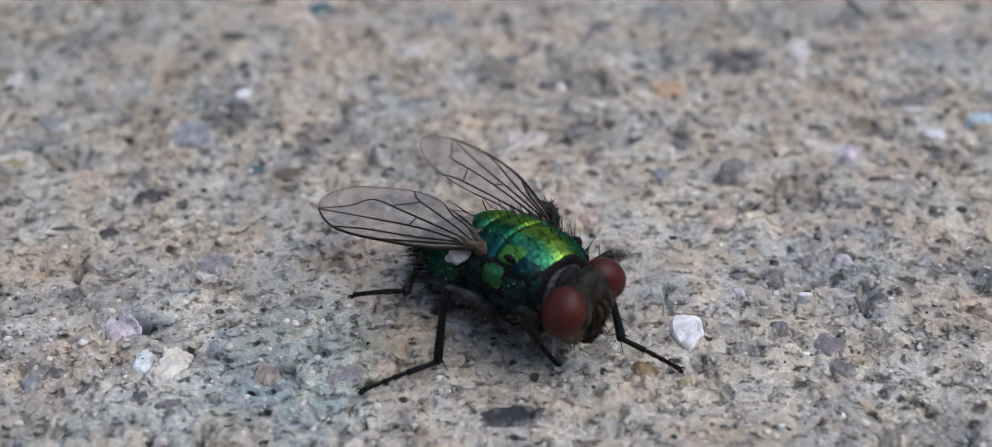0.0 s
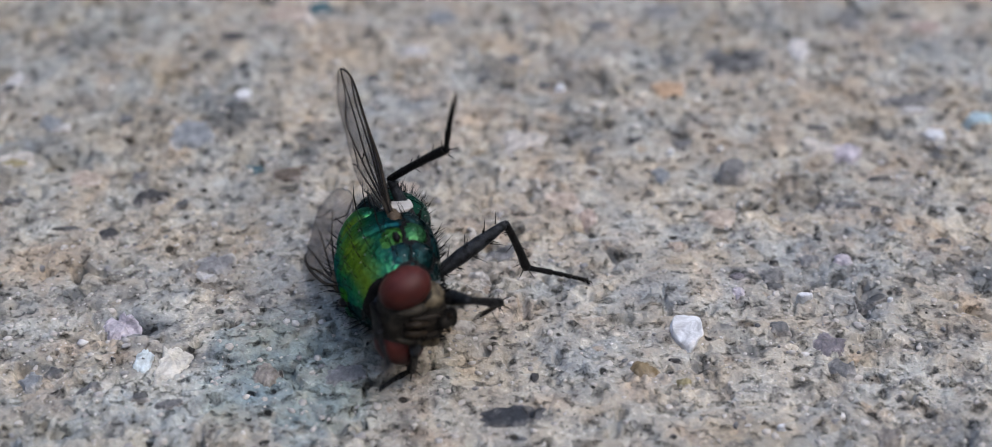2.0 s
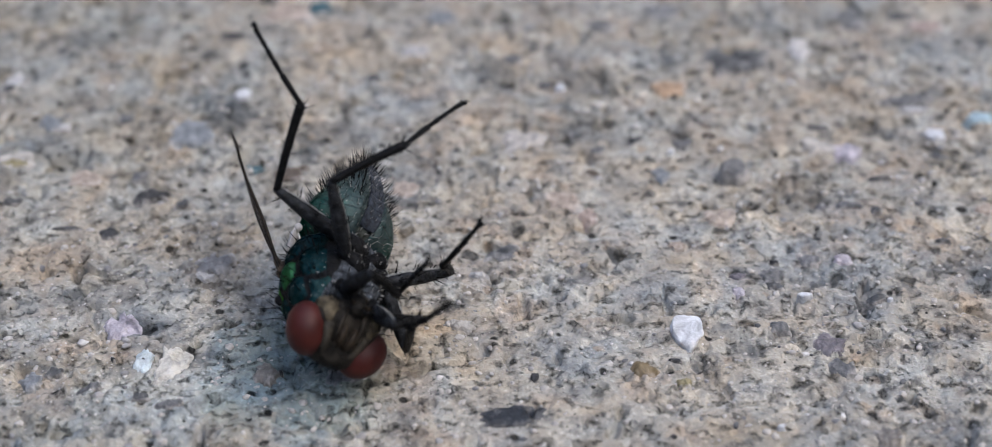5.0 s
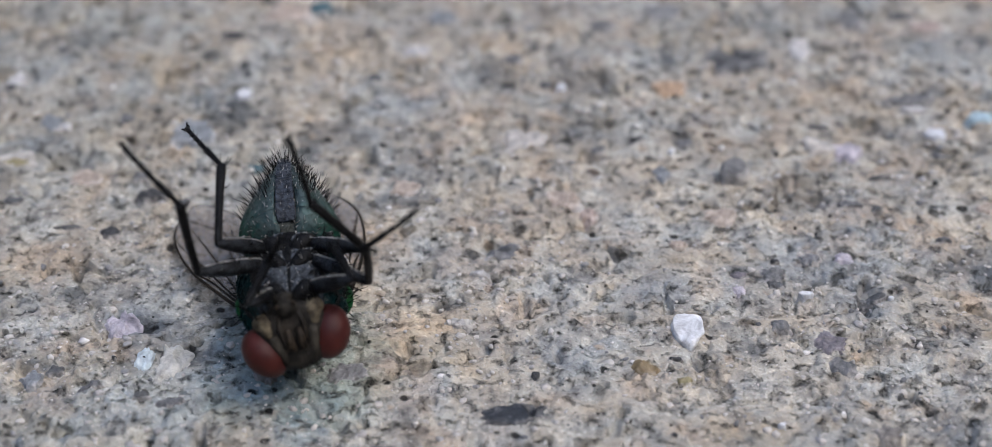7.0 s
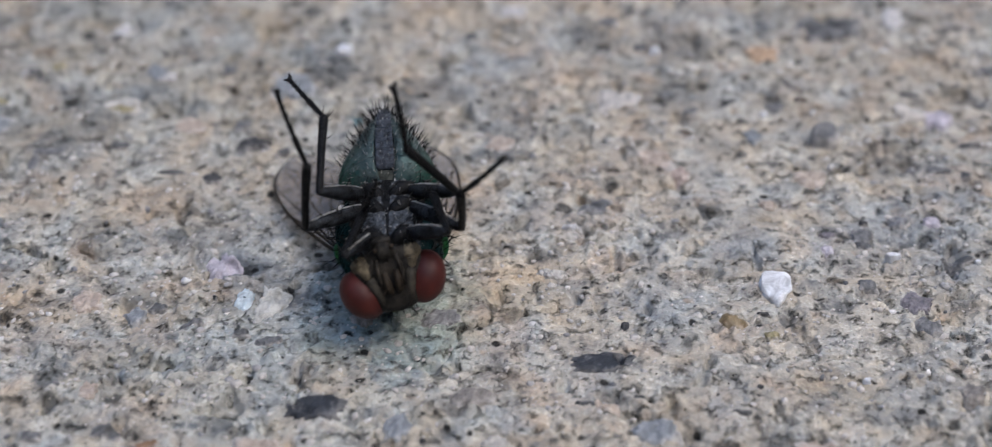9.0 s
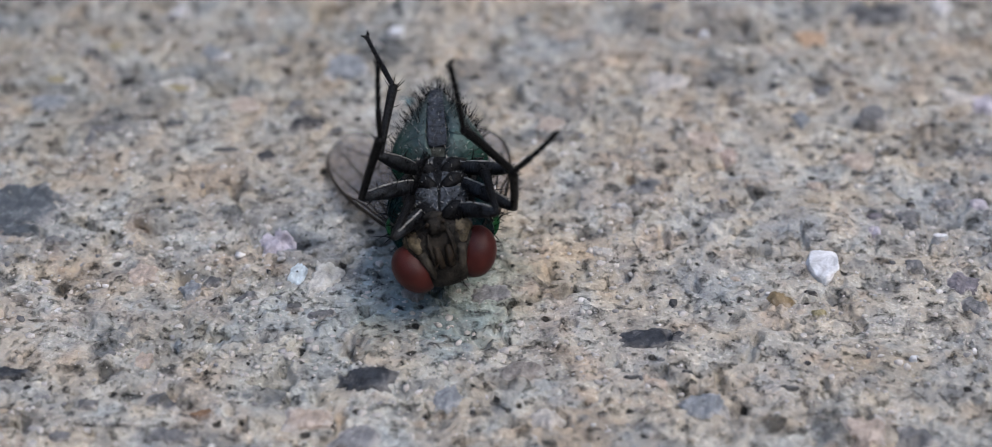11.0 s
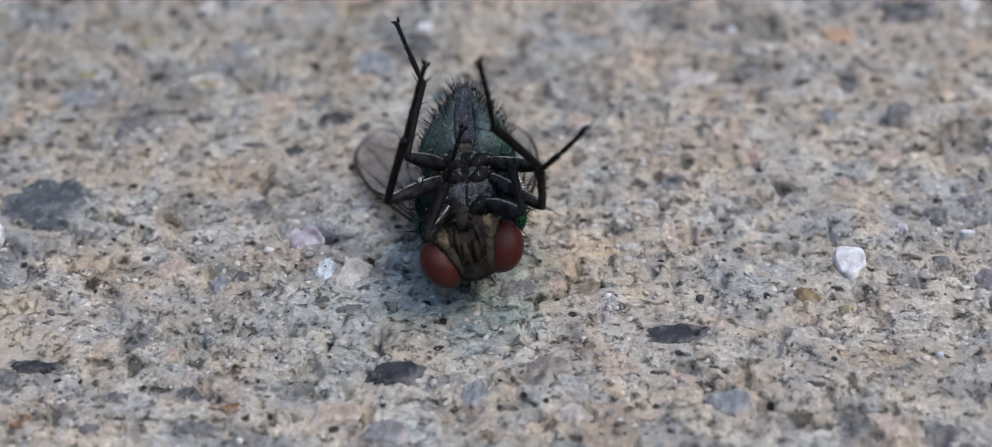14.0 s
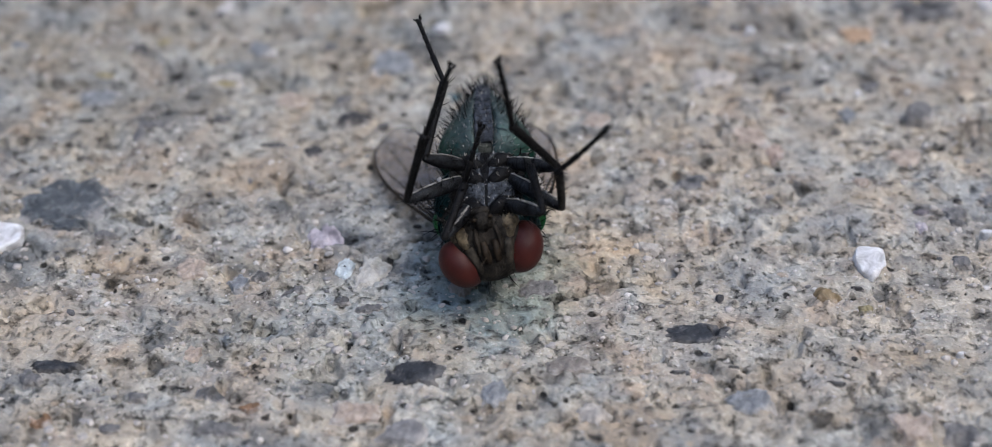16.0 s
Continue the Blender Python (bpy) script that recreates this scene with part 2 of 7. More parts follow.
def eye_material():
    m = Nodes("compound_eye", 0.5)
    m.bsdf.inputs["Specular IOR Level"].default_value = 0.25
    m.paint(m.ramp(m.noise(1.2, 3), (0.35, (0.036, 0.006, 0.005)), (0.65, (0.066, 0.0125, 0.009))))
    m.bump(m.cells(26.0, jitter=0.35).outputs["Distance"], 0.012, 0.5)
    return m.mat


def membrane_material():
    m = Nodes("wing_membrane", 0.35)
    m.paint(m.ramp(m.noise(0.7, 4, 0.6), (0.3, (0.24, 0.225, 0.215)), (0.7, (0.36, 0.34, 0.33))))
    m.bump(m.noise(1.6, 3, 0.6, 1.0), 0.12, 0.5)
    ripple = m.n.new("ShaderNodeTexWave")
    ripple.inputs["Scale"].default_value, ripple.inputs["Distortion"].default_value = 2.2, 3.0
    m.l.new(m.mm, ripple.inputs["Vector"])
    m.bump(ripple.outputs["Fac"], 0.05, 0.4)
    clear = m.n.new("ShaderNodeBsdfTransparent")
    clear.inputs[0].default_value = (0.94, 0.92, 0.90, 1)
    both = m.n.new("ShaderNodeMixShader")
    both.inputs[0].default_value = 0.28
    m.l.new(clear.outputs[0], both.inputs[1])
    m.l.new(m.bsdf.outputs[0], both.inputs[2])
    m.l.new(both.outputs[0], m.n["Material Output"].inputs["Surface"])
    return m.mat


def plaster():
    m = Nodes("grey_render", 0.9)
    m.paint(m.ramp(m.noise(0.01, 6, 0.65), (0.35, (0.10, 0.10, 0.10)), (0.65, (0.17, 0.165, 0.16))))
    m.bump(m.noise(0.4, 5), 1.5, 0.6)
    return m.mat


PLASTER = plaster()
CONCRETE = concrete()
STONES = {name: stone_material(name, tone) for name, tone in STONE_TONES.items()}
GRIT = grit_material()
# bright crown and dark flanks paint the sky's highlight along the back
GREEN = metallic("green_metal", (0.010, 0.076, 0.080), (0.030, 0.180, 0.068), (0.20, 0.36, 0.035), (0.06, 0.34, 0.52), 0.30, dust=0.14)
PLATE = metallic("leaf_green_metal", (0.040, 0.15, 0.052), (0.040, 0.15, 0.052), (0.12, 0.26, 0.04), (0.05, 0.30, 0.42), 0.36, dust=0.25)
# yellower green that paints the highlight on the shoulder plate
GOLD = metallic("golden_highlight_metal", (0.085, 0.24, 0.048), (0.095, 0.25, 0.045), (0.17, 0.32, 0.035), (0.08, 0.34, 0.30), 0.32, dust=0.15)
GREEN_DARK = metallic("blue_green_metal", (0.006, 0.030, 0.032), (0.008, 0.042, 0.042), (0.014, 0.060, 0.042), (0.05, 0.20, 0.25), 0.42, dust=0.45)
GREEN_BELLY = metallic("dusted_green_metal", (0.012, 0.075, 0.050), (0.007, 0.034, 0.036), (0.006, 0.022, 0.028), (0.05, 0.18, 0.22), 0.40, dust=0.34, belly=0.78)
BLACK = cuticle("black_cuticle", (0.0018, 0.0018, 0.0021), (0.0075, 0.0078, 0.0086), 0.45, 4.5, 0.07, 0.13)
FEMUR = cuticle("grey_dusted_black_cuticle", (0.0040, 0.0043, 0.0050), (0.030, 0.034, 0.040), 0.45, 4.0, 0.07, 0.18)
BRISTLE = cuticle("black_hair", (0.003, 0.003, 0.003), (0.006, 0.006, 0.006), 0.5)
DUSTY = cuticle("dusty_black_cuticle", (0.0060, 0.0068, 0.0084), (0.105, 0.120, 0.140), 0.5, 5.0, 0.14, 0.2)
FACE = cuticle("dusted_face", (0.011, 0.009, 0.007), (0.045, 0.038, 0.030), 0.5, 2.4)
CHEEK = cuticle("brown_cheek", (0.010, 0.007, 0.005), (0.055, 0.042, 0.028), 0.5, 2.0)
CREAM = cuticle("cream_dusting", (0.036, 0.029, 0.020), (0.190, 0.155, 0.100), 0.6, 3.0)
SILVER = cuticle("silver_dusting", (0.018, 0.016, 0.013), (0.070, 0.061, 0.047), 0.6, 3.2, 0.08)
FRONS = cuticle("brown_frons", (0.007, 0.0062, 0.0055), (0.036, 0.032, 0.026), 0.55, 3.4, 0.10)
STERNITE = cuticle("blue_black_plate", (0.009, 0.011, 0.015), (0.058, 0.070, 0.090), 0.45, 6.0, 0.08, 0.2)
DOWN = cuticle("pale_down", (0.22, 0.22, 0.21), (0.46, 0.45, 0.43), 0.6)
BELLY = cuticle("olive_grey_belly", (0.010, 0.012, 0.012), (0.075, 0.082, 0.072), 0.55, 3.2, 0.12)
EYE = eye_material()
MEMBRANE = membrane_material()
VEIN = cuticle("dark_vein", (0.010, 0.008, 0.006), (0.035, 0.026, 0.018), 0.45)
WING_ROOT = cuticle("tawny_wing_root", (0.030, 0.022, 0.015), (0.12, 0.090, 0.060), 0.5, 3.0)
SQUAMA = cuticle("whitish_calypter", (0.42, 0.40, 0.38), (0.66, 0.63, 0.60), 0.5, 1.5)


# ---- mesh helpers ----
def part(name, bm, material, parent=None, label=""):
    """Link a bmesh, built in millimetres, as one smooth mesh object."""
    me = bpy.data.meshes.new(name)
    bm.to_mesh(me)
    bm.free()
    me.transform(Matrix.Scale(MM, 4))
    for p in me.polygons:
        p.use_smooth = True
    me.materials.append(material)
    ob = new(name, me)
    ob.parent = parent
    if label:
        tagged(ob, label)
    return ob


def spline(rows, count):
    """Rows of numbers resampled smoothly to count rows."""
    rows = np.array(rows, float)
    k = np.linspace(0, len(rows) - 1, count)
    i = np.clip(k.astype(int), 0, len(rows) - 2)
    f = (k - i)[:, None]
    p0, p1 = rows[np.maximum(i - 1, 0)], rows[i]
    p2, p3 = rows[i + 1], rows[np.minimum(i + 2, len(rows) - 1)]
    return 0.5 * (2 * p1 + (p2 - p0) * f + (2 * p0 - 5 * p1 + 4 * p2 - p3) * f ** 2 + (3 * p1 - p0 - 3 * p2 + p3) * f ** 3)


def skin(bm, rings, close=True):
    loops = [[bm.verts.new(v) for v in ring] for ring in rings]
    for a, b in zip(loops, loops[1:]):
        for i in range(len(a)):
            bm.faces.new((a[i], a[(i + 1) % len(a)], b[(i + 1) % len(a)], b[i]))
    if close:
        bm.faces.new(loops[0][::-1])
        bm.faces.new(loops[-1])


def loft(rows, rings=28, around=32, shape=None):
    """A closed body along y. Rows: y, half width, half height, centre z. shape(v, angle) may move a point."""
    bm = bmesh.new()
    out = []
    for y, w, h, zc in spline(rows, rings):
        w, h = max(w, 0.012), max(h, 0.012)
        ring = []
        for k in range(around):
            a = 2 * math.pi * k / around
            v = Vector((w * math.sin(a), y, zc + h * math.cos(a)))
            ring.append(shape(v, a) if shape else v)
        out.append(ring)
    skin(bm, out)
    bmesh.ops.recalc_face_normals(bm, faces=bm.faces)
    return bm


def tube(bm, points, radii, around=7):
    """A tapered round rod along points."""
    pts = [Vector(p) for p in points]
    rings = []
    side = None
    for i, p in enumerate(pts):
        d = (pts[min(i + 1, len(pts) - 1)] - pts[max(i - 1, 0)]).normalized()
        if side is None:
            side = d.orthogonal().normalized()
        side = (side - d * side.dot(d)).normalized()
        other = d.cross(side)
        rings.append([p + (side * math.cos(2 * math.pi * k / around) + other * math.sin(2 * math.pi * k / around)) * radii[i] for k in range(around)])
    skin(bm, rings)


def bristle(bm, root, way, length, radius=0.022, bend=0.15):
    way = Vector(way).normalized()
    side = way.orthogonal().normalized()
    a = Vector(root) - way * 0.02
    b = a + way * length * 0.55 + side * bend * length * 0.3
    c = a + way * length + side * bend * length
    tube(bm, [a, b, c], [radius, radius * 0.7, radius * 0.12], 4)


def ball(bm, centre, radii, seg=24, rows=16, turn=None, rough=0.0):
    made = bmesh.ops.create_uvsphere(bm, u_segments=seg, v_segments=rows, radius=1.0)["verts"]
    for v in made:
        k = 1 + rough * noise.noise(v.co * 2.3 + Vector(centre))
        c = Vector((v.co.x * radii[0], v.co.y * radii[1], v.co.z * radii[2])) * k
        if turn:
            c = turn @ c
        v.co = c + Vector(centre)
    return made


def empty(name):
    ob = new(name)
    ob.empty_display_size = MM
    return ob


# ---- the ground: one sheet of concrete, fine where it lies open to view ----
def lattice(seed, x, y, cell):
    """Smooth value noise from -1 to 1 with lumps of about cell millimetres."""
    table = np.random.RandomState(seed).rand(256, 256) * 2 - 1
    u, v = x / cell + 37.3, y / cell + 11.9
    i, j = np.floor(u).astype(int), np.floor(v).astype(int)
    f, g = u - i, v - j
    f, g = f * f * (3 - 2 * f), g * g * (3 - 2 * g)
    at = lambda a, b: table[a % 256, b % 256]
    return (at(i, j) * (1 - f) + at(i + 1, j) * f) * (1 - g) + (at(i, j + 1) * (1 - f) + at(i + 1, j + 1) * f) * g


def relief(x, y):
    """Height of the concrete in millimetres."""
    wx, wy = x + 0.4 * lattice(9, x, y, 0.9), y + 0.4 * lattice(10, x, y, 0.9)
    rough = 0.42 + 0.45 * lattice(12, x, y, 2.6)
    ridge = 1 - 2 * np.abs(lattice(11, wx, wy, 0.36))
    h = 0.09 * lattice(1, x, y, 4.0) + 0.07 * lattice(2, wx, wy, 1.5) + 0.05 * lattice(3, wx, wy, 0.62)
    h = h + rough * (0.095 * lattice(4, wx, wy, 0.30) + 0.05 * ridge + 0.095 * lattice(5, x, y, 0.17) + 0.045 * lattice(13, x, y, 0.10))
    pit = np.clip(lattice(6, wx, wy, 0.42) * 0.6 + lattice(7, wx, wy, 0.9) * 0.5 - 0.39, 0, 0.4)
    lump = np.clip(lattice(8, wx, wy, 0.5) - 0.45, 0, 0.5)
    return h - 1.05 * pit + 0.2 * lump - 0.03


def graded(low, high, step, reach):
    """Even steps from low to high, then ever wider ones out to reach."""
    core = np.arange(low, high + step / 2, step)
    grow = step * np.cumsum(1.42 ** np.arange(1, 40))
    grow = grow[grow < reach]
    return np.concatenate([low - grow[::-1], core, core[-1] + grow])


def build_ground():
    xs, ys = graded(-25.0, 19.0, 0.05, 20000.0), graded(32.0, 63.5, 0.055, 20000.0)
    gx, gy = np.meshgrid(xs, ys, indexing="ij")
    fade = np.clip(1.3 - np.maximum(np.abs(gx + 3) - 23, np.abs(gy - 47.5) - 16.5) / 6, 0, 1)
    gz = relief(np.clip(gx, -60, 60), np.clip(gy, -20, 110)) * fade
    v = np.stack([gx, gy, gz], -1).reshape(-1, 3) * MM
    nx, ny = len(xs), len(ys)
    k = np.arange(nx * ny).reshape(nx, ny)
    f = np.stack([k[:-1, :-1], k[1:, :-1], k[1:, 1:], k[:-1, 1:]], -1).reshape(-1, 4)
    me = bpy.data.meshes.new("ground")
    me.vertices.add(len(v))
    me.vertices.foreach_set("co", v.astype(np.float32).ravel())
    me.loops.add(f.size)
    me.loops.foreach_set("vertex_index", f.astype(np.int32).ravel())
    me.polygons.add(len(f))
    me.polygons.foreach_set("loop_start", np.arange(0, f.size, 4, dtype=np.int32))
    me.polygons.foreach_set("use_smooth", np.ones(len(f), dtype=bool))
    me.update(calc_edges=True)
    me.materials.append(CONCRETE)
    return tagged(new("ground", me), "worn grey-tan concrete with crumbly exposed aggregate", "concrete ground", kind="structure")


ground = build_ground()


def unseen_wall(name, x, y, length, turn):
    """A plain rendered wall, 1.7 m high, added out of view to block the low sky."""
    bm = bmesh.new()
    bmesh.ops.create_cube(bm, size=1.0)
    for v in bm.verts:
        v.co = Vector((v.co.x * length, v.co.y * 200, (v.co.z + 0.5) * 1700 - 2))
    bmesh.ops.bevel(bm, geom=bm.edges[:], offset=12, segments=2, affect="EDGES")
    ob = part(name, bm, PLASTER)
    for p in ob.data.polygons:
        p.use_smooth = False
    ob.matrix_world = pose(x, y, 0, 0, 0, turn)
    return tagged(ob, "plain grey rendered wall out of view, added to block the low sky", "wall", kind="structure")


# added out of view: they darken low reflections and keep the light overhead
unseen_wall("unseen_wall_north", 0, 1.9, 4000, 0)
unseen_wall("unseen_wall_south", 0, -1.9, 4000, 0)
unseen_wall("unseen_wall_east", 1.9, 0, 3590, 90)
unseen_wall("unseen_wall_west", -1.9, 0, 3590, 90)
rng = random.Random(5)


STONE_LABELS = {"white": "small white quartz chip", "jet": "dark glossy stone chip", "amber": "small amber-brown pebble", "ochre": "ochre-orange stone chip", "ice": "pale blue chip",
                "ivory": "pale cream stone", "iceblue": "pale blue-grey stone", "lilac": "pale lilac stone", "rust": "rust-brown stone chip", "steel": "dark blue-grey slate patch"}


def stone(tone, x, y, a, b, proud, turn=0.0, sides=None):
    """A stone set in the concrete: half axes a and b, standing proud by that much, all in millimetres; turned by degrees; its sides by angle and distance."""
    bm = bmesh.new()
    seed = Vector((x * 1.7, y * 1.3, a * 9))
    shape = random.Random(round(x * 131 + y * 17))
    count = shape.randint(4, 6)
    drawn = [(2 * math.pi * (k + shape.uniform(-0.25, 0.25)) / count, shape.uniform(0.78, 1.12)) for k in range(count)]
    sides = [(radians(w), r) for w, r in sides] if sides else drawn
    outline = lambda w: min(1.45, 1 / max(0.4, sum(max(0.0, math.cos(w - a0) / r0) ** 9 for a0, r0 in sides) ** (1 / 9)))
    if proud < 0.2 and not (tone == "white" and a > 0.25):
        # a worn face that follows the relief and sinks below it at a ragged rim
        rings, around = (16, 52) if a > 0.5 else (10, 32)
        co = [(0.0, 0.0, 0.0)]
        for r in range(1, rings + 1):
            f = r / rings
            for k in range(around):
                w = 2 * math.pi * k / around
                d = Vector((math.cos(w), math.sin(w), 0))
                e = outline(w) * (1.0 + 0.26 * noise.noise(d * 2.6 + seed) + 0.24 * noise.noise(d * 6.0 + seed) + 0.14 * noise.noise(d * 13.0 + seed))
                co.append((d.x * a * e * f, d.y * b * e * f, f))
        px, py = np.array([p[0] for p in co]), np.array([p[1] for p in co])
        f = np.array([p[2] for p in co])
        z = relief(px + x, py + y) * 0.6 + (proud * 0.35 + 0.07) * (1 - f ** 4) - 0.14 * np.clip(f - 0.75, 0, 1) / 0.25
        vs = [bm.verts.new(p) for p in zip(px, py, z)]
        at = lambda r, k: vs[1 + (r - 1) * around + k % around]
        for k in range(around):
            bm.faces.new((vs[0], at(1, k), at(1, k + 1)))
            for r in range(1, rings):
                bm.faces.new((at(r, k), at(r + 1, k), at(r + 1, k + 1), at(r, k + 1)))
        down = [bm.verts.new((at(rings, k).co.x, at(rings, k).co.y, -0.35)) for k in range(around)]
        for k in range(around):
            bm.faces.new((at(rings, k), down[k], down[(k + 1) % around], at(rings, k + 1)))
        bm.faces.new(down[::-1])
        lift = 0.0
    else:
        bmesh.ops.create_icosphere(bm, subdivisions=4, radius=1.0)
        shift = (shape.uniform(-1, 1), shape.uniform(-1, 1))
        for v in bm.verts:
            d = v.co.normalized()
            k = outline(math.atan2(d.y, d.x)) if abs(d.z) < 0.999 else 1.0
            k = k * (1 + 0.10 * noise.noise(d * 2.7 + seed) + 0.05 * noise.noise(d * 6.0 + seed))
            level = math.hypot(d.x, d.y) ** 0.45
            flat = d.to_2d().normalized() if abs(d.z) < 0.999 else Vector((0, 0))
            top = (1 - (1 - abs(d.z)) ** (1.5 if proud > 0.3 else 2.6)) * (1 if d.z > 0 else -1)
            v.co = Vector((flat.x * level * a * k, flat.y * level * b * k, top * (proud + 0.05) * (1 + (0.1 if tone == "white" else 0.35) * (flat.y * level * shift[1] + flat.x * level * shift[0]))))
            v.co.z += 0.05 * noise.noise(v.co * 3.2 + seed)
        lift = float(relief(np.array([x]), np.array([y]))[0]) * 0.4
    ob = part("stone", bm, STONES[tone], ground, STONE_LABELS.get(tone, ""))
    ob.location = (x * MM, y * MM, lift * MM)
    ob.rotation_euler = (0, 0, radians(turn))
    return ob


stone("white", 5.27, 43.12, 0.49, 0.72, 0.13, 0, ((88, 0.92), (178, 0.94), (2, 0.94), (228, 0.86), (318, 0.80), (140, 1.16), (40, 1.2)))
stone("slate", 7.34, 50.94, 0.51, 0.39, 0.42)
stone("white", -8.24, 55.67, 0.27, 0.26, 0.12)
stone("iceblue", -9.54, 41.98, 0.31, 0.66, 0.08)
stone("ivory", -8.82, 41.92, 0.47, 0.86, 0.06)
stone("lilac", -10.34, 43.57, 0.54, 0.66, 0.04)
stone("ochre", 5.67, 56.19, 0.71, 0.54, 0.18)
stone("amber", 3.96, 41.50, 0.39, 0.35, 0.18)
stone("jet", 0.46, 39.65, 1.03, 0.48, 0.06)
stone("white", 8.69, 44.65, 0.20, 0.11, 0.20)
stone("white", 11.09, 44.62, 0.11, 0.08, 0.15)
stone("white", 13.91, 53.22, 0.41, 0.33, 0.12)
stone("ice", 15.58, 54.24, 0.54, 0.38, 0.18)
stone("black", 1.03, 41.23, 0.12, 0.27, 0.08)
stone("pale", -0.47, 45.78, 0.31, 0.11, 0.18)
stone("beige", 6.79, 48.79, 0.55, 0.56, 0.15)
stone("black", -9.07, 59.54, 0.44, 0.29, 0.18)
stone("teal", -6.20, 61.50, 0.55, 0.60, 0.18)
stone("charcoal", -14.63, 58.59, 0.37, 0.18, 0.18)
stone("charcoal", 8.15, 58.08, 1.08, 0.83, 0.18)
stone("black", -10.41, 49.97, 0.55, 0.36, 0.18)
stone("slate", -10.93, 50.87, 0.32, 0.25, 0.15)
stone("charcoal", -9.51, 49.49, 0.25, 0.28, 0.18)
stone("black", -11.42, 47.84, 0.34, 0.34, 0.18)
stone("umber", -6.42, 51.11, 0.51, 0.42, 0.15)
stone("teal", -7.49, 51.47, 0.34, 0.28, 0.15)
stone("grey", -8.09, 46.48, 0.67, 0.47, 0.10)
stone("pale", -8.29, 45.81, 0.35, 0.18, 0.10)
stone("bluegrey", -14.14, 53.85, 0.37, 0.55, 0.15)
stone("pale", -13.75, 53.74, 0.23, 0.19, 0.15)
stone("charcoal", -11.83, 54.00, 0.25, 0.15, 0.15)
stone("charcoal", -14.62, 49.49, 0.35, 0.14, 0.15)
stone("charcoal", -7.00, 57.37, 0.23, 0.16, 0.18)
stone("charcoal", 10.23, 53.74, 0.37, 0.14, 0.18)
stone("slate", 7.92, 45.72, 0.38, 0.50, 0.18)
stone("charcoal", 7.95, 45.21, 0.36, 0.18, 0.18)
stone("black", 8.04, 46.46, 0.14, 0.10, 0.15)
stone("charcoal", 10.56, 44.76, 0.51, 0.25, 0.18)
stone("lilac", 6.85, 44.97, 0.23, 0.31, 0.12)
stone("plum", 6.92, 45.72, 0.27, 0.23, 0.12)
stone("slate", 7.82, 43.32, 0.35, 0.26, 0.18)
stone("plum", 9.11, 42.67, 0.53, 0.53, 0.06)
stone("slate", 9.41, 41.72, 0.43, 0.52, 0.06)
stone("white", 7.39, 39.20, 0.11, 0.10, 0.18)
stone("olive", 5.00, 40.97, 0.22, 0.15, 0.15)
stone("black", 4.83, 41.91, 0.22, 0.09, 0.12)
stone("taupe", 10.14, 38.88, 0.44, 0.42, 0.08)
stone("grey", 9.08, 46.58, 0.33, 0.30, 0.12)
stone("lilac", 10.06, 46.61, 0.28, 0.30, 0.14)
stone("charcoal", 14.08, 60.87, 0.57, 0.36, 0.18)
stone("slate", 12.31, 60.87, 0.50, 0.68, 0.18)
stone("rose", 14.93, 60.20, 0.58, 0.47, 0.15)
stone("slate", 13.50, 55.40, 0.99, 0.39, 0.18)
stone("pale", 13.55, 54.85, 0.55, 0.22, 0.18)
stone("pale", 10.35, 58.76, 0.48, 0.79, 0.10)
stone("cream", 0.92, 53.03, 0.86, 0.57, 0.08)
stone("pale", -2.76, 58.59, 0.45, 0.37, 0.12)
stone("charcoal", -4.07, 56.76, 0.27, 0.29, 0.15)
stone("charcoal", -0.37, 56.64, 0.21, 0.13, 0.18)
stone("charcoal", 1.63, 56.27, 0.29, 0.22, 0.18)
stone("white", 2.09, 56.19, 0.19, 0.26, 0.18)
stone("slate", 0.66, 58.04, 0.34, 0.38, 0.15)
stone("black", 4.42, 52.92, 0.28, 0.10, 0.15)
stone("slate", 3.20, 52.33, 0.22, 0.19, 0.18)
stone("bluegrey", 5.11, 51.04, 0.37, 0.41, 0.12)
stone("slate", 5.93, 52.81, 0.36, 0.29, 0.15)
stone("white", 5.48, 52.33, 0.13, 0.13, 0.18)
stone("umber", 6.75, 53.29, 0.24, 0.13, 0.15)
stone("umber", 2.97, 51.11, 0.23, 0.17, 0.15)
stone("taupe", -6.19, 41.50, 0.38, 0.55, 0.08)
stone("slate", -8.56, 40.14, 0.39, 0.22, 0.12)
stone("charcoal", -9.41, 40.47, 0.27, 0.18, 0.10)
stone("slate", -10.82, 40.86, 0.40, 0.20, 0.12)
stone("charcoal", -11.87, 41.50, 0.26, 0.21, 0.12)
stone("bluegrey", -12.42, 41.13, 0.37, 0.36, 0.10)
stone("grey", -4.01, 41.39, 0.55, 0.45, 0.06)
stone("cream", -0.95, 43.49, 0.40, 0.23, 0.18)
stone("black", 6.72, 50.76, 0.10, 0.07, 0.10)
stone("slate", 0.11, 46.95, 0.55, 0.44, 0.05)
stone("rose", 2.77, 48.89, 0.38, 0.44, 0.08)
stone("blush", 2.03, 49.56, 0.57, 0.53, 0.06)
stone("blush", 5.30, 47.27, 0.28, 0.25, 0.10)
stone("grey", 5.90, 61.32, 0.67, 0.60, 0.10)
stone("bluegrey", -1.85, 60.87, 0.67, 0.47, 0.08)
stone("slate", 3.65, 60.42, 0.44, 0.45, 0.10)
stone("bluegrey", -9.74, 53.47, 0.71, 0.73, 0.05)
stone("blush", -2.78, 50.24, 0.58, 0.47, 0.06)
stone("cream", 10.29, 52.74, 0.61, 0.44, 0.06)
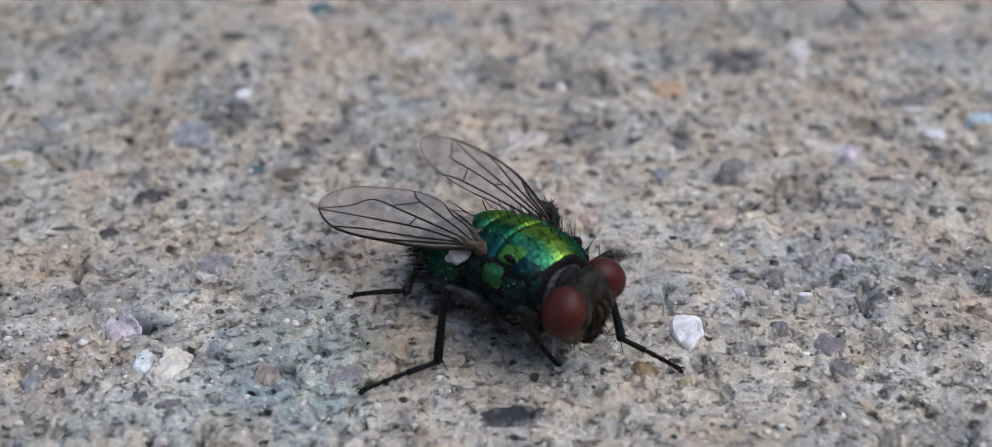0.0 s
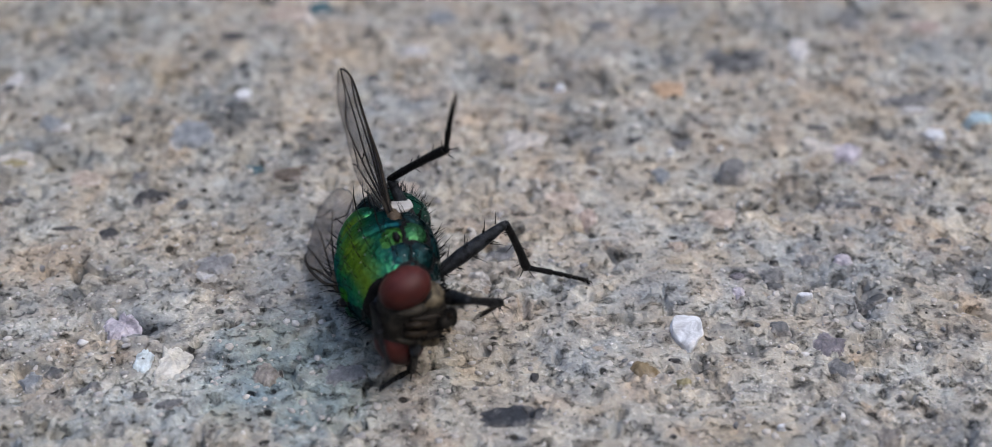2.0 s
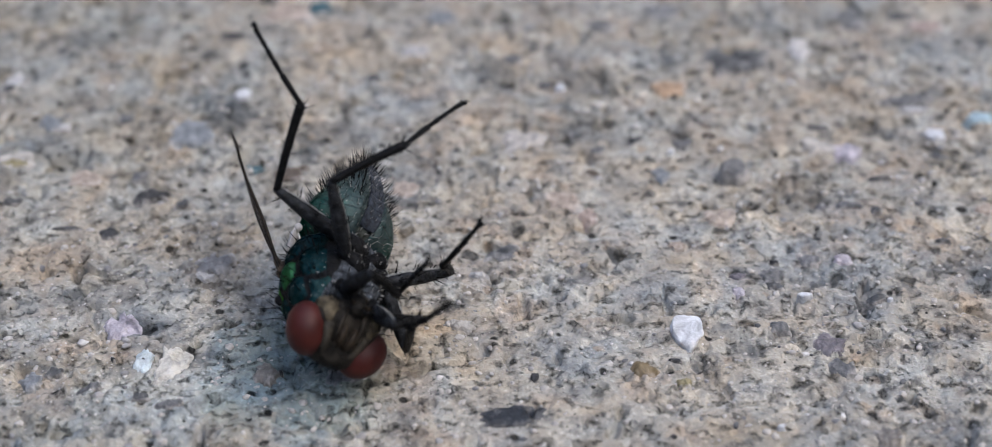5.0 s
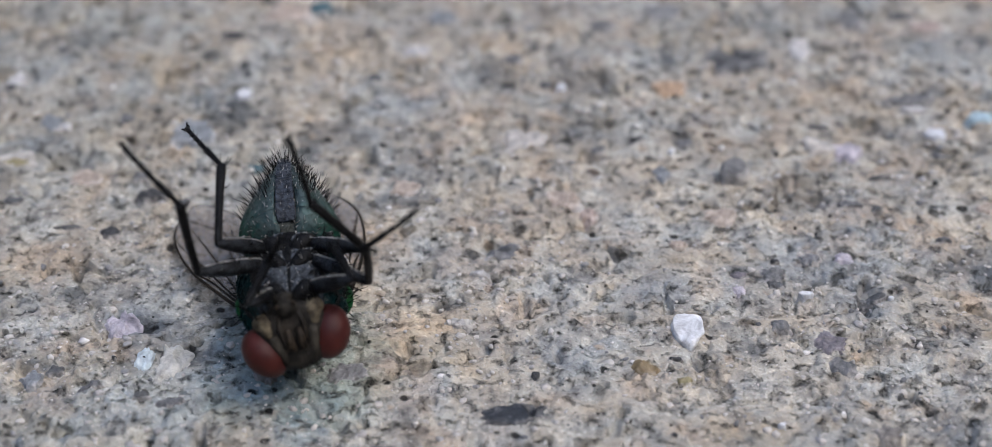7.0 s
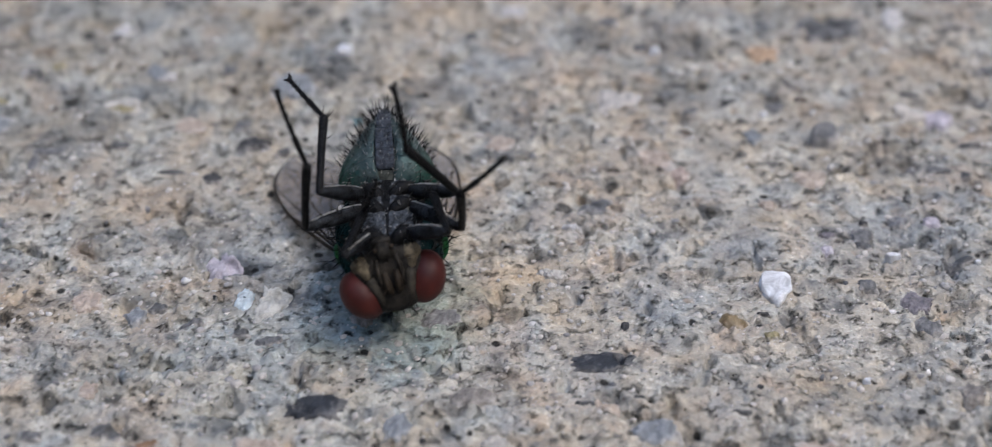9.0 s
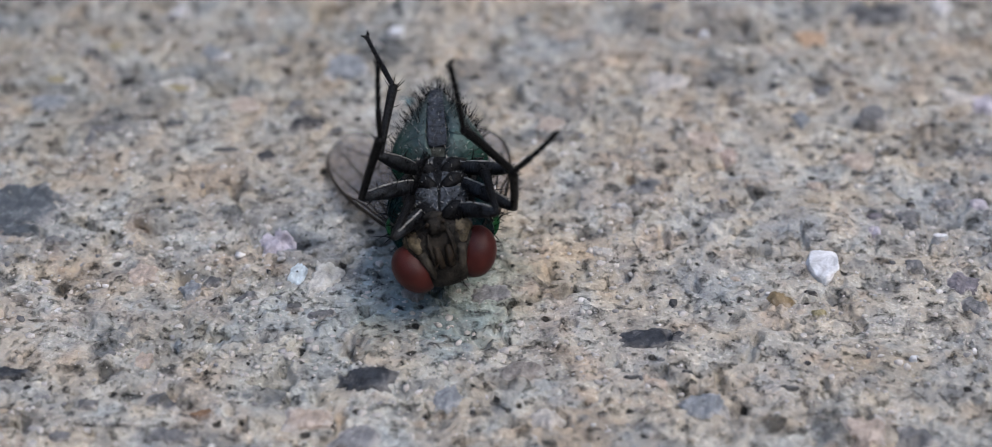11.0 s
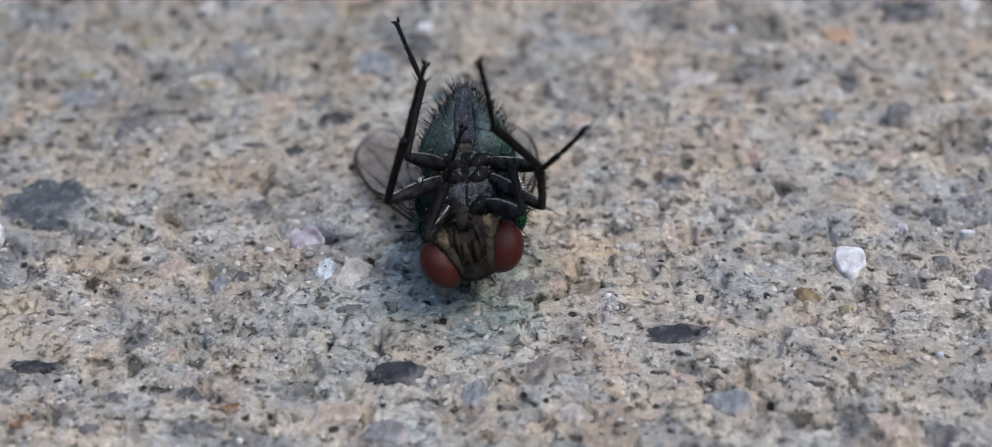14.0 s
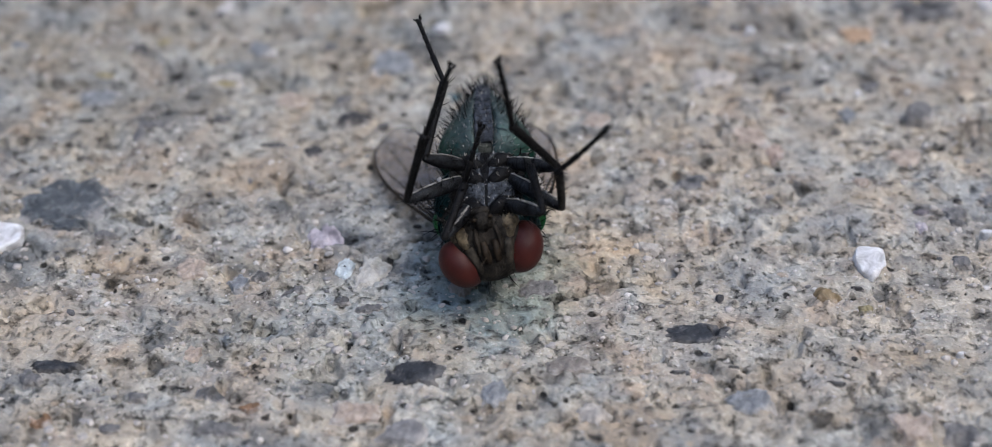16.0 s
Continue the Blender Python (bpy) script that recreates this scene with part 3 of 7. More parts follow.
stone("lilac", 11.06, 52.55, 0.61, 0.50, 0.08)
stone("blush", 14.77, 49.23, 0.39, 0.37, 0.08)
stone("pale", -15.89, 56.59, 0.43, 0.56, 0.10)
stone("olive", -14.82, 51.64, 0.51, 0.29, 0.06)
stone("slate", 13.98, 52.19, 0.41, 0.21, 0.12)
stone("charcoal", 11.90, 50.94, 0.36, 0.09, 0.12)
stone("slate", 10.61, 49.39, 0.48, 0.19, 0.12)
stone("charcoal", 11.43, 49.16, 0.15, 0.17, 0.15)
stone("charcoal", 13.13, 47.59, 0.29, 0.11, 0.12)
stone("blush", -7.18, 61.32, 1.01, 0.86, 0.08)
stone("umber", -5.96, 51.47, 0.20, 0.10, 0.10)
stone("jet", -7.00, 37.45, 0.86, 0.56, 0.18, 12, ((90, 0.9), (270, 0.9), (180, 0.94), (0, 0.94), (135, 1.08), (315, 1.08)))
stone("jet", -16.59, 37.15, 0.66, 0.26, 0.12)
stone("slate", -17.17, 36.61, 0.40, 0.28, 0.18)
stone("steel", -18.30, 44.72, 1.45, 1.35, 0.06)
stone("steel", -18.55, 44.69, 0.93, 0.73, 0.10)
stone("black", -15.98, 56.12, 0.29, 0.26, 0.12)
stone("charcoal", -18.22, 53.62, 0.39, 0.29, 0.12)
stone("olive", -17.51, 54.12, 0.26, 0.22, 0.10)
stone("slate", -11.89, 54.21, 0.28, 0.24, 0.12)
stone("bluegrey", -14.24, 54.07, 0.39, 0.47, 0.10)
stone("charcoal", -12.61, 48.11, 0.45, 0.10, 0.10)
stone("charcoal", -14.58, 49.57, 0.36, 0.15, 0.10)
stone("bluegrey", -18.77, 50.52, 0.67, 0.54, 0.08)
stone("olive", -18.97, 51.89, 0.42, 0.23, 0.08)
stone("olive", -14.86, 51.55, 0.52, 0.18, 0.08)
stone("bluegrey", -22.30, 53.58, 0.33, 0.32, 0.10)
stone("charcoal", -18.34, 47.10, 0.22, 0.11, 0.10)
stone("taupe", -20.33, 50.12, 0.42, 0.22, 0.08)
stone("blush", -12.62, 50.79, 0.61, 0.55, 0.04)
stone("cream", -14.89, 51.82, 0.73, 0.50, 0.04)
stone("steel", -17.86, 43.53, 0.63, 0.30, 0.14)
stone("slate", -16.79, 43.12, 0.39, 0.21, 0.16)
stone("white", -19.70, 42.74, 0.53, 0.74, 0.14)
stone("slate", -16.61, 48.96, 0.63, 0.24, 0.18)
stone("slate", -16.99, 48.42, 0.24, 0.63, 0.16)
stone("rust", -16.43, 35.02, 0.35, 0.26, 0.18)
stone("slate", -14.56, 34.68, 0.38, 0.22, 0.15)
stone("slate", -11.76, 34.88, 0.64, 0.37, 0.14)
stone("charcoal", -12.30, 36.29, 0.44, 0.27, 0.12)
stone("slate", -14.12, 36.01, 0.30, 0.22, 0.12)
stone("bluegrey", 1.87, 36.91, 0.75, 0.51, 0.10)
stone("beige", 0.53, 37.95, 0.37, 0.32, 0.12)
stone("blush", 6.03, 36.40, 0.58, 0.59, 0.08)
stone("taupe", -3.03, 38.12, 0.71, 0.44, 0.15)
stone("black", -4.12, 36.27, 0.11, 0.09, 0.15)
stone("charcoal", -0.06, 37.91, 0.24, 0.07, 0.15)
stone("charcoal", 1.43, 38.17, 0.22, 0.07, 0.15)
stone("charcoal", 4.06, 37.72, 0.30, 0.07, 0.15)
stone("black", 4.57, 38.75, 0.11, 0.06, 0.12)
stone("rust", -11.13, 35.91, 0.30, 0.20, 0.10)
stone("blush", -13.06, 37.87, 0.29, 0.38, 0.05)
stone("blush", -13.96, 41.66, 0.55, 0.59, 0.04)
stone("black", -5.83, 41.75, 0.07, 0.06, 0.10)
stone("black", -10.38, 42.05, 0.07, 0.06, 0.10)
stone("black", -9.55, 41.95, 0.07, 0.06, 0.10)
stone("slate", 7.12, 36.19, 0.50, 0.33, 0.10)
stone("grey", -6.98, 35.21, 0.57, 0.45, 0.08)
stone("blush", -8.38, 35.85, 0.66, 0.48, 0.05)
stone("bluegrey", -4.86, 36.85, 0.50, 0.61, 0.05)
stone("cream", -2.19, 36.28, 0.49, 0.47, 0.06)


def build_grit():
    """Loose and half-set grains, too many to count."""
    bm = bmesh.new()
    bmesh.ops.create_icosphere(bm, subdivisions=1, radius=1.0)
    unit = np.array([v.co[:] for v in bm.verts])
    faces = np.array([[v.index for v in f.verts] for f in bm.faces])
    bm.free()
    rs = np.random.RandomState(3)
    n = 11000
    x, y = rs.uniform(-25, 19, n), rs.uniform(32.5, 63, n)
    s = 0.028 + 0.11 * rs.rand(n) ** 5
    keep = lattice(21, x, y, 2.2) + 0.7 * rs.rand(n) > 0.05
    x, y, s = x[keep], y[keep], s[keep]
    n = len(x)
    shape = 1 + 0.45 * (rs.rand(n, len(unit), 1) - 0.5)
    axes = np.stack([0.7 + 0.7 * rs.rand(n), 0.7 + 0.7 * rs.rand(n), 0.4 + 0.5 * rs.rand(n)], -1)[:, None, :]
    p = unit[None] * shape * axes * s[:, None, None]
    turn = rs.rand(n) * 6.283
    c, d = np.cos(turn)[:, None], np.sin(turn)[:, None]
    px, py = p[..., 0] * c - p[..., 1] * d, p[..., 0] * d + p[..., 1] * c
    z = relief(x, y) - s * 0.1
    v = np.stack([px + x[:, None], py + y[:, None], p[..., 2] + z[:, None]], -1).reshape(-1, 3) * MM
    f = (faces[None] + np.arange(n)[:, None, None] * len(unit)).reshape(-1, 3)
    me = bpy.data.meshes.new("grit")
    me.from_pydata(v.tolist(), [], f.tolist())
    me.polygons.foreach_set("use_smooth", np.ones(len(f), dtype=bool))
    me.materials.append(GRIT)
    ob = new("grit", me)
    ob.parent = ground
    return tagged(ob, "fine loose sand grains of mixed grey and tan", kind="stuff")


build_grit()


# ---- the fly: x to its right, y ahead, z to its back ----
fly = tagged(empty("fly"), "metallic green bottle fly with red-brown eyes and clear veined wings", "fly")
hair = random.Random(11)


def hairs_on(ob, count, low, high, lean, radius, test=lambda p, n: True, name="bristles", material=None):
    """Bristles over the skin of a part, leaning by the vector lean."""
    bm = bmesh.new()
    polys = [p for p in ob.data.polygons if test(p.center / MM, p.normal)]
    weights = [p.area for p in polys]
    for p in hair.choices(polys, weights, k=count):
        way = Vector(p.normal) + Vector(lean) + Vector((hair.uniform(-0.25, 0.25) for _ in range(3)))
        jitter = Vector((hair.uniform(-0.05, 0.05) for _ in range(3)))
        bristle(bm, p.center / MM + jitter, way, hair.uniform(low, high), radius, hair.uniform(-0.25, 0.25))
    return tagged(part(name, bm, material or BRISTLE, ob), "stiff black bristles" if name == "bristles" else "short pale down", kind="stuff")


# plates of the thorax's flank: y, z, half length, half height, bulge, green or blue-green
FLANK = ((1.12, 0.62, 0.32, 0.26, 0.06, 1), (0.98, -0.02, 0.34, 0.34, 0.05, 1), (0.30, 0.18, 0.36, 0.32, 0.07, 3), (-0.52, 0.02, 0.34, 0.40, 0.04, 1), (0.22, -0.62, 0.52, 0.34, 0.05, 1),
         (-0.62, -0.66, 0.34, 0.30, 0.06, 1), (0.60, 0.80, 0.36, 0.21, 0.05, 4), (-1.12, 0.0, 0.22, 0.42, 0.05, 1))


def nearest_plate(y, z):
    """How far out a point of the flank lies on its nearest plate, 1 at the rim, and that plate."""
    wob = 0.10 * noise.noise(Vector((y * 2.6, z * 2.6, 4.0)))
    return min((((abs((y - p[0]) / p[2]) ** 3 + abs((z - p[1]) / p[3]) ** 3) ** (1 / 3) + wob, p) for p in FLANK), key=lambda k: k[0])


def build_thorax():
    def shape(v, a):
        top = max(0.0, math.cos(a))
        groove = math.exp(-((v.y - 0.12) / 0.05) ** 2) * 0.050 * top + math.exp(-((v.y + 1.05) / 0.10) ** 2) * 0.08 * top
        keel = 0.03 * noise.noise(v * 1.4)
        k = 1 - groove + keel
        far, plate = nearest_plate(v.y, v.z)
        sideways = max(0.0, 1 - ((v.z - 0.05) / 0.95) ** 4) if abs(v.z) < 1 else 0.0
        k += sideways * (plate[4] * max(0.0, 1 - far ** 3) - 0.035 * math.exp(-((far - 1.12) / 0.14) ** 2))
        return Vector((v.x * k, v.y, v.z * (1 - groove + keel)))

    rows = [(1.72, 0.35, 0.35, 0.12), (1.62, 0.85, 0.80, 0.08), (1.25, 1.18, 1.10, 0.0), (0.6, 1.42, 1.26, 0.0), (-0.1, 1.50, 1.33, 0.0), (-0.8, 1.42, 1.26, 0.0),
            (-1.3, 1.12, 1.05, -0.05), (-1.6, 0.75, 0.72, -0.15), (-1.72, 0.4, 0.4, -0.2)]
    thorax = part("thorax", loft(rows, 110, 112, shape), GREEN, fly, "metallic green thorax with a yellow highlight painted along its back")
    for extra in (GREEN_DARK, BLACK, PLATE, GOLD):
        thorax.data.materials.append(extra)
    for p in thorax.data.polygons:
        q = p.center / MM
        far, plate = nearest_plate(q.y, q.z)
        if q.z < -0.92 or q.y > 1.58 + 0.08 * noise.noise(q * 3):
            p.material_index = 2
        elif (far < 1.0 and plate[5] == 4) or (q.z < 0.86 - 0.25 * max(0.0, abs(q.y) - 0.9) and (far < 1.0 or q.z < 0.62)):
            p.material_index = plate[5] if far < 1.0 else 2 if far < 1.32 else 1
    scut = loft([(-0.95, 0.55, 0.18, 0.88), (-1.2, 0.80, 0.36, 0.80), (-1.6, 0.72, 0.36, 0.74), (-1.95, 0.46, 0.25, 0.70), (-2.12, 0.15, 0.08, 0.68)], 20, 28)
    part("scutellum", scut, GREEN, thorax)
    under = loft([(1.78, 0.5, 0.5, 0.0), (1.60, 0.84, 0.80, -0.04), (1.30, 0.94, 0.80, -0.42), (0.7, 0.94, 0.70, -0.66), (0.0, 0.94, 0.66, -0.74), (-0.7, 0.90, 0.64, -0.70),
                  (-1.3, 0.85, 0.66, -0.48), (-1.62, 0.5, 0.45, -0.34)], 30, 36, lambda v, a: Vector((v.x, v.y, v.z + (0.16 * math.exp(-(v.x / 0.12) ** 2) if v.z < -0.6 else 0) + 0.05 * noise.noise(v * 3))))
    sternum = part("sternum", under, DUSTY, thorax, "dusty blackish underside of the thorax")
    hairs_on(sternum, 260, 0.05, 0.10, (0, -0.4, 0), 0.016, lambda p, n: n.z < -0.2, "down", DOWN)
    hairs_on(sternum, 150, 0.15, 0.32, (0, -0.5, 0), 0.011, lambda p, n: n.z < 0.2)
    bm = bmesh.new()
    ball(bm, (0, 1.72, 0.05), (0.55, 0.35, 0.6))
    part("neck", bm, BLACK, thorax)
    for s in (-1, 1):
        bm = bmesh.new()
        for y, z in ((1.15, -0.75), (0.1, -0.95), (-0.6, -0.95)):
            tube(bm, [(s * 0.10, y + 0.35, z - 0.12), (s * 0.22, y + 0.25, z - 0.30), (s * 0.42, y + 0.05, z - 0.36), (s * 0.62, y - 0.08, z - 0.26), (s * 0.72, y - 0.1, z - 0.1)], [0.12, 0.21, 0.25, 0.21, 0.10], 12)
        hairs_on(part("coxae", bm, BLACK, thorax), 60, 0.05, 0.10, (0, -0.3, -0.4), 0.015, lambda p, n: n.z < 0.1, "down", DOWN)
        bm = bmesh.new()
        ball(bm, (s * 1.22, -0.42, 0.62), (0.20, 0.30, 0.20), 14, 10, rough=0.3)
        part("wing_hinge", bm, WING_ROOT, thorax)
    for s in (-1, 1):
        bm = bmesh.new()
        # black lens in place of a dark reflection on the shoulder
        ball(bm, (s * 1.17, 0.66, 0.74), (0.10, 0.20, 0.14), 18, 10, Euler((0, radians(s * 38), 0)).to_matrix(), 0.15)
        part("shoulder_reflection", bm, BLACK, thorax, "small black spot standing for a dark reflection on the shoulder")
    # rows of long bristles along the back, and shorter ones all over
    bm = bmesh.new()
    for x in (-0.95, -0.55, -0.2, 0.2, 0.55, 0.95):
        for y in (1.1, 0.7, 0.3, -0.15, -0.55, -0.9):
            z = 1.34 * math.sqrt(max(0.05, 1 - (x / 1.48) ** 2 - (y / 2.2) ** 2))
            bristle(bm, (x, y, z), (x * 0.4, -0.70, 0.65), hair.uniform(0.28, 0.5) * (1.5 if abs(x) > 0.9 else 1.0), 0.016)
    for s in (-1, 1):
        for x, y in ((0.75, -1.35), (0.62, -1.75), (0.28, -2.05)):
            bristle(bm, (s * x, y, 0.85), (s * 0.3, -0.9, 0.35), 0.85, 0.024)
    tagged(part("bristles", bm, BRISTLE, thorax), "stiff black bristles", kind="stuff")
    hairs_on(thorax, 240, 0.08, 0.2, (0, -0.9, 0), 0.010)
    hairs_on(thorax, 110, 0.3, 0.65, (0, -0.6, 0.2), 0.014, lambda p, n: abs(n.x) > 0.6)
    return thorax


ABDOMEN = [(-1.30, 0.55, 0.6, -0.15), (-1.6, 1.12, 0.98, -0.27), (-2.05, 1.40, 1.10, -0.45), (-2.65, 1.24, 1.10, -0.54), (-3.2, 1.00, 0.97, -0.63), (-3.75, 0.72, 0.77, -0.75),
           (-4.2, 0.44, 0.50, -0.90), (-4.55, 0.22, 0.27, -1.01), (-4.7, 0.10, 0.10, -1.04)]


def build_abdomen():
    core = [(y, w * 0.95, h * 0.95, z) for y, w, h, z in ABDOMEN]
    abdomen = part("abdomen", loft(core, 36, 40), BELLY, fly, "green abdomen in overlapping rings with a dusty blackish belly")
    fine = spline(ABDOMEN, 121)
    for first, last in ((-1.35, -1.95), (-1.85, -2.65), (-2.55, -3.35), (-3.25, -4.0), (-3.9, -4.6)):
        bm = bmesh.new()
        loops = []
        for k in range(9):
            y = first + (last - first) * k / 8
            i = int(np.argmin(abs(fine[:, 0] - y)))
            _, w, h, zc = fine[i]
            lift = 1.0 + 0.022 * k / 8
            row = []
            for j in range(37):
                a = -2.93 + 5.86 * j / 36
                row.append(bm.verts.new((w * lift * math.sin(a), y, zc + h * lift * math.cos(a))))
            loops.append(row)
        for p, q in zip(loops, loops[1:]):
            for j in range(36):
                bm.faces.new((p[j], p[j + 1], q[j + 1], q[j]))
        bmesh.ops.recalc_face_normals(bm, faces=bm.faces)
        bmesh.ops.solidify(bm, geom=bm.faces[:], thickness=0.05)
        part("tergite", bm, GREEN_BELLY, abdomen)
    # narrow plates in a row down the belly, raised at both sides
    for k in range(6):
        first = -1.62 - 0.50 * k
        bm = bmesh.new()
        rings = []
        for u in range(7):
            y = first - 0.495 * u / 6
            _, w, h, zc = fine[int(np.argmin(abs(fine[:, 0] - y)))]
            half = (0.27 - 0.016 * k) * (1 - 0.10 * (u / 3 - 1) ** 2)
            top = [(half * v, y, zc - h * (1.0 + 0.03 * abs(v) ** 2) - 0.018 - 0.012 * math.sin(u / 6 * math.pi)) for v in (-1, -0.8, -0.4, 0, 0.4, 0.8, 1)]
            rings.append([Vector(p) for p in top] + [Vector((x, yy, z + 0.12)) for x, yy, z in top[::-1]])
        skin(bm, rings)
        bmesh.ops.recalc_face_normals(bm, faces=bm.faces)
        part("sternite", bm, STERNITE, abdomen)
    bm = bmesh.new()
    ball(bm, (0, -4.66, -1.06), (0.16, 0.16, 0.15), 14, 10, rough=0.3)
    part("tail_tip", bm, FRONS, abdomen, "small brown tip of the abdomen")
    hairs_on(abdomen, 620, 0.10, 0.26, (0, -0.8, 0), 0.010)
    hairs_on(abdomen, 300, 0.32, 0.62, (0, -0.9, 0), 0.013, lambda p, n: p.y < -2.4 and abs(n.x) > 0.25 and n.z < 0.45)
    hairs_on(abdomen, 60, 0.32, 0.60, (0, -1.2, -0.2), 0.014, lambda p, n: p.y < -4.0)
    hairs_on(abdomen, 420, 0.13, 0.19, (0, -0.5, 0), 0.013, lambda p, n: n.z < 0.1, "down", DOWN)
    return abdomen


HEAD_AT = (0, 1.75, 0.0)


def build_head():
    """Built round the neck joint."""
    o = Vector(HEAD_AT)
    at = lambda x, y, z: Vector((x, y, z)) - o
    rows = [(1.82, 0.5, 0.5, 0.0), (1.93, 1.00, 0.74, 0.0), (2.2, 1.10, 0.86, -0.06), (2.45, 1.02, 0.90, -0.14), (2.64, 0.84, 0.84, -0.20), (2.74, 0.60, 0.66, -0.25), (2.79, 0.2, 0.26, -0.26)]
    head = part("head", loft([(y - o.y, w, h, z) for y, w, h, z in rows], 30, 36), FRONS, fly, "dark head with a silvery dusted face")
    for s in (-1, 1):
        bm = bmesh.new()
        ball(bm, at(s * 0.86, 2.23, 0.10), (0.55, 0.615, 0.715), 44, 30, Euler((radians(8), radians(s * -24), radians(s * -26))).to_matrix())
        part("eye", bm, EYE, head, "large red-brown compound eye")
        # silvery band that follows the inner rim of the eye, and the pale cheek under it
        bm = bmesh.new()
        tube(bm, [at(s * 0.34, 2.52, 0.60), at(s * 0.40, 2.68, 0.28), at(s * 0.50, 2.72, -0.10), at(s * 0.56, 2.68, -0.30)], [0.07, 0.11, 0.15, 0.14], 14)
        part("face_plate", bm, SILVER, head, "silver-dusted band beside the eye")
        bm = bmesh.new()
        tube(bm, [at(s * 0.54, 2.60, -0.16), at(s * 0.58, 2.60, -0.36), at(s * 0.63, 2.55, -0.60), at(s * 0.66, 2.42, -0.80)], [0.08, 0.17, 0.22, 0.16], 14)
        part("lower_face_plate", bm, CREAM, head, "cream-dusted plate below the eye")
        bm = bmesh.new()
        ball(bm, at(s * 0.62, 2.36, -0.62), (0.36, 0.40, 0.26), 22, 14, Euler((radians(-18), radians(s * 20), 0)).to_matrix(), 0.12)
        part("cheek", bm, CREAM, head, "cream-dusted cheek")
        bm = bmesh.new()
        tube(bm, [at(s * 0.10, 2.74, 0.20), at(s * 0.13, 2.86, 0.12), at(s * 0.15, 2.90, -0.1), at(s * 0.16, 2.88, -0.40)], [0.06, 0.10, 0.11, 0.07], 10)
        tube(bm, [at(s * 0.17, 2.94, 0.0), at(s * 0.30, 3.06, 0.10), at(s * 0.40, 3.16, 0.22)], [0.02, 0.012, 0.004], 5)
        part("antenna", bm, CHEEK, head, "short brown antenna with a fine bristle")
        bm = bmesh.new()
        tube(bm, [at(s * 0.20, 2.66, -0.95), at(s * 0.22, 2.76, -1.02), at(s * 0.24, 2.86, -1.02)], [0.05, 0.07, 0.05], 8)
        part("palp", bm, CHEEK, head)
        # raised ridge beside the antenna pit
        bm = bmesh.new()
        tube(bm, [at(s * 0.27, 2.78, 0.12), at(s * 0.30, 2.84, -0.2), at(s * 0.31, 2.82, -0.5), at(s * 0.26, 2.76, -0.78)], [0.04, 0.065, 0.075, 0.05], 9)
        part("facial_ridge", bm, FACE, head)
    bm = bmesh.new()
    tube(bm, [at(0, 2.62, -0.75), at(0, 2.62, -0.98), at(0, 2.56, -1.14)], [0.30, 0.24, 0.20], 14)
    ball(bm, at(0, 2.54, -1.18), (0.28, 0.22, 0.13), 16, 10, rough=0.2)
    part("proboscis", bm, FRONS, head, "short dark proboscis")
    bm = bmesh.new()
    ball(bm, at(0, 2.60, -0.40), (0.60, 0.20, 0.56), 18, 14, rough=0.10)
    part("face", bm, FACE, head)
    bm = bmesh.new()
    ball(bm, at(0, 2.50, 0.42), (0.25, 0.17, 0.42), 20, 14, Euler((radians(30), 0, 0)).to_matrix(), 0.08)
    part("frons_stripe", bm, BLACK, head, "dark stripe between the eyes")
    bm = bmesh.new()
    for s in (-1, 1):
        for k in range(8):
            z = 0.78 - 0.15 * k
            bristle(bm, at(s * (0.30 + 0.015 * k), 2.42 + 0.07 * k, z - 0.02), (s * -0.3, 0.8, 0.55), hair.uniform(0.18, 0.30), 0.012)
        bristle(bm, at(s * 0.34, 2.80, -0.80), (s * -0.2, 0.9, -0.35), 0.45, 0.015)
        bristle(bm, at(s * 0.30, 2.2, 0.82), (s * 0.3, -0.2, 0.9), 0.4, 0.014)
        for k in range(46):
            bristle(bm, at(s * hair.uniform(0.05, 0.85), hair.uniform(2.05, 2.75), -0.82 - 0.12 * hair.random()), (s * 0.2, 0.2, -0.9), hair.uniform(0.15, 0.36), 0.013)
    tagged(part("bristles", bm, BRISTLE, head), "stiff black bristles", kind="stuff")
    hairs_on(head, 150, 0.10, 0.22, (0, 0.5, 0), 0.012, lambda p, n: n.y > -0.2)
    head.location = o * MM
    return head


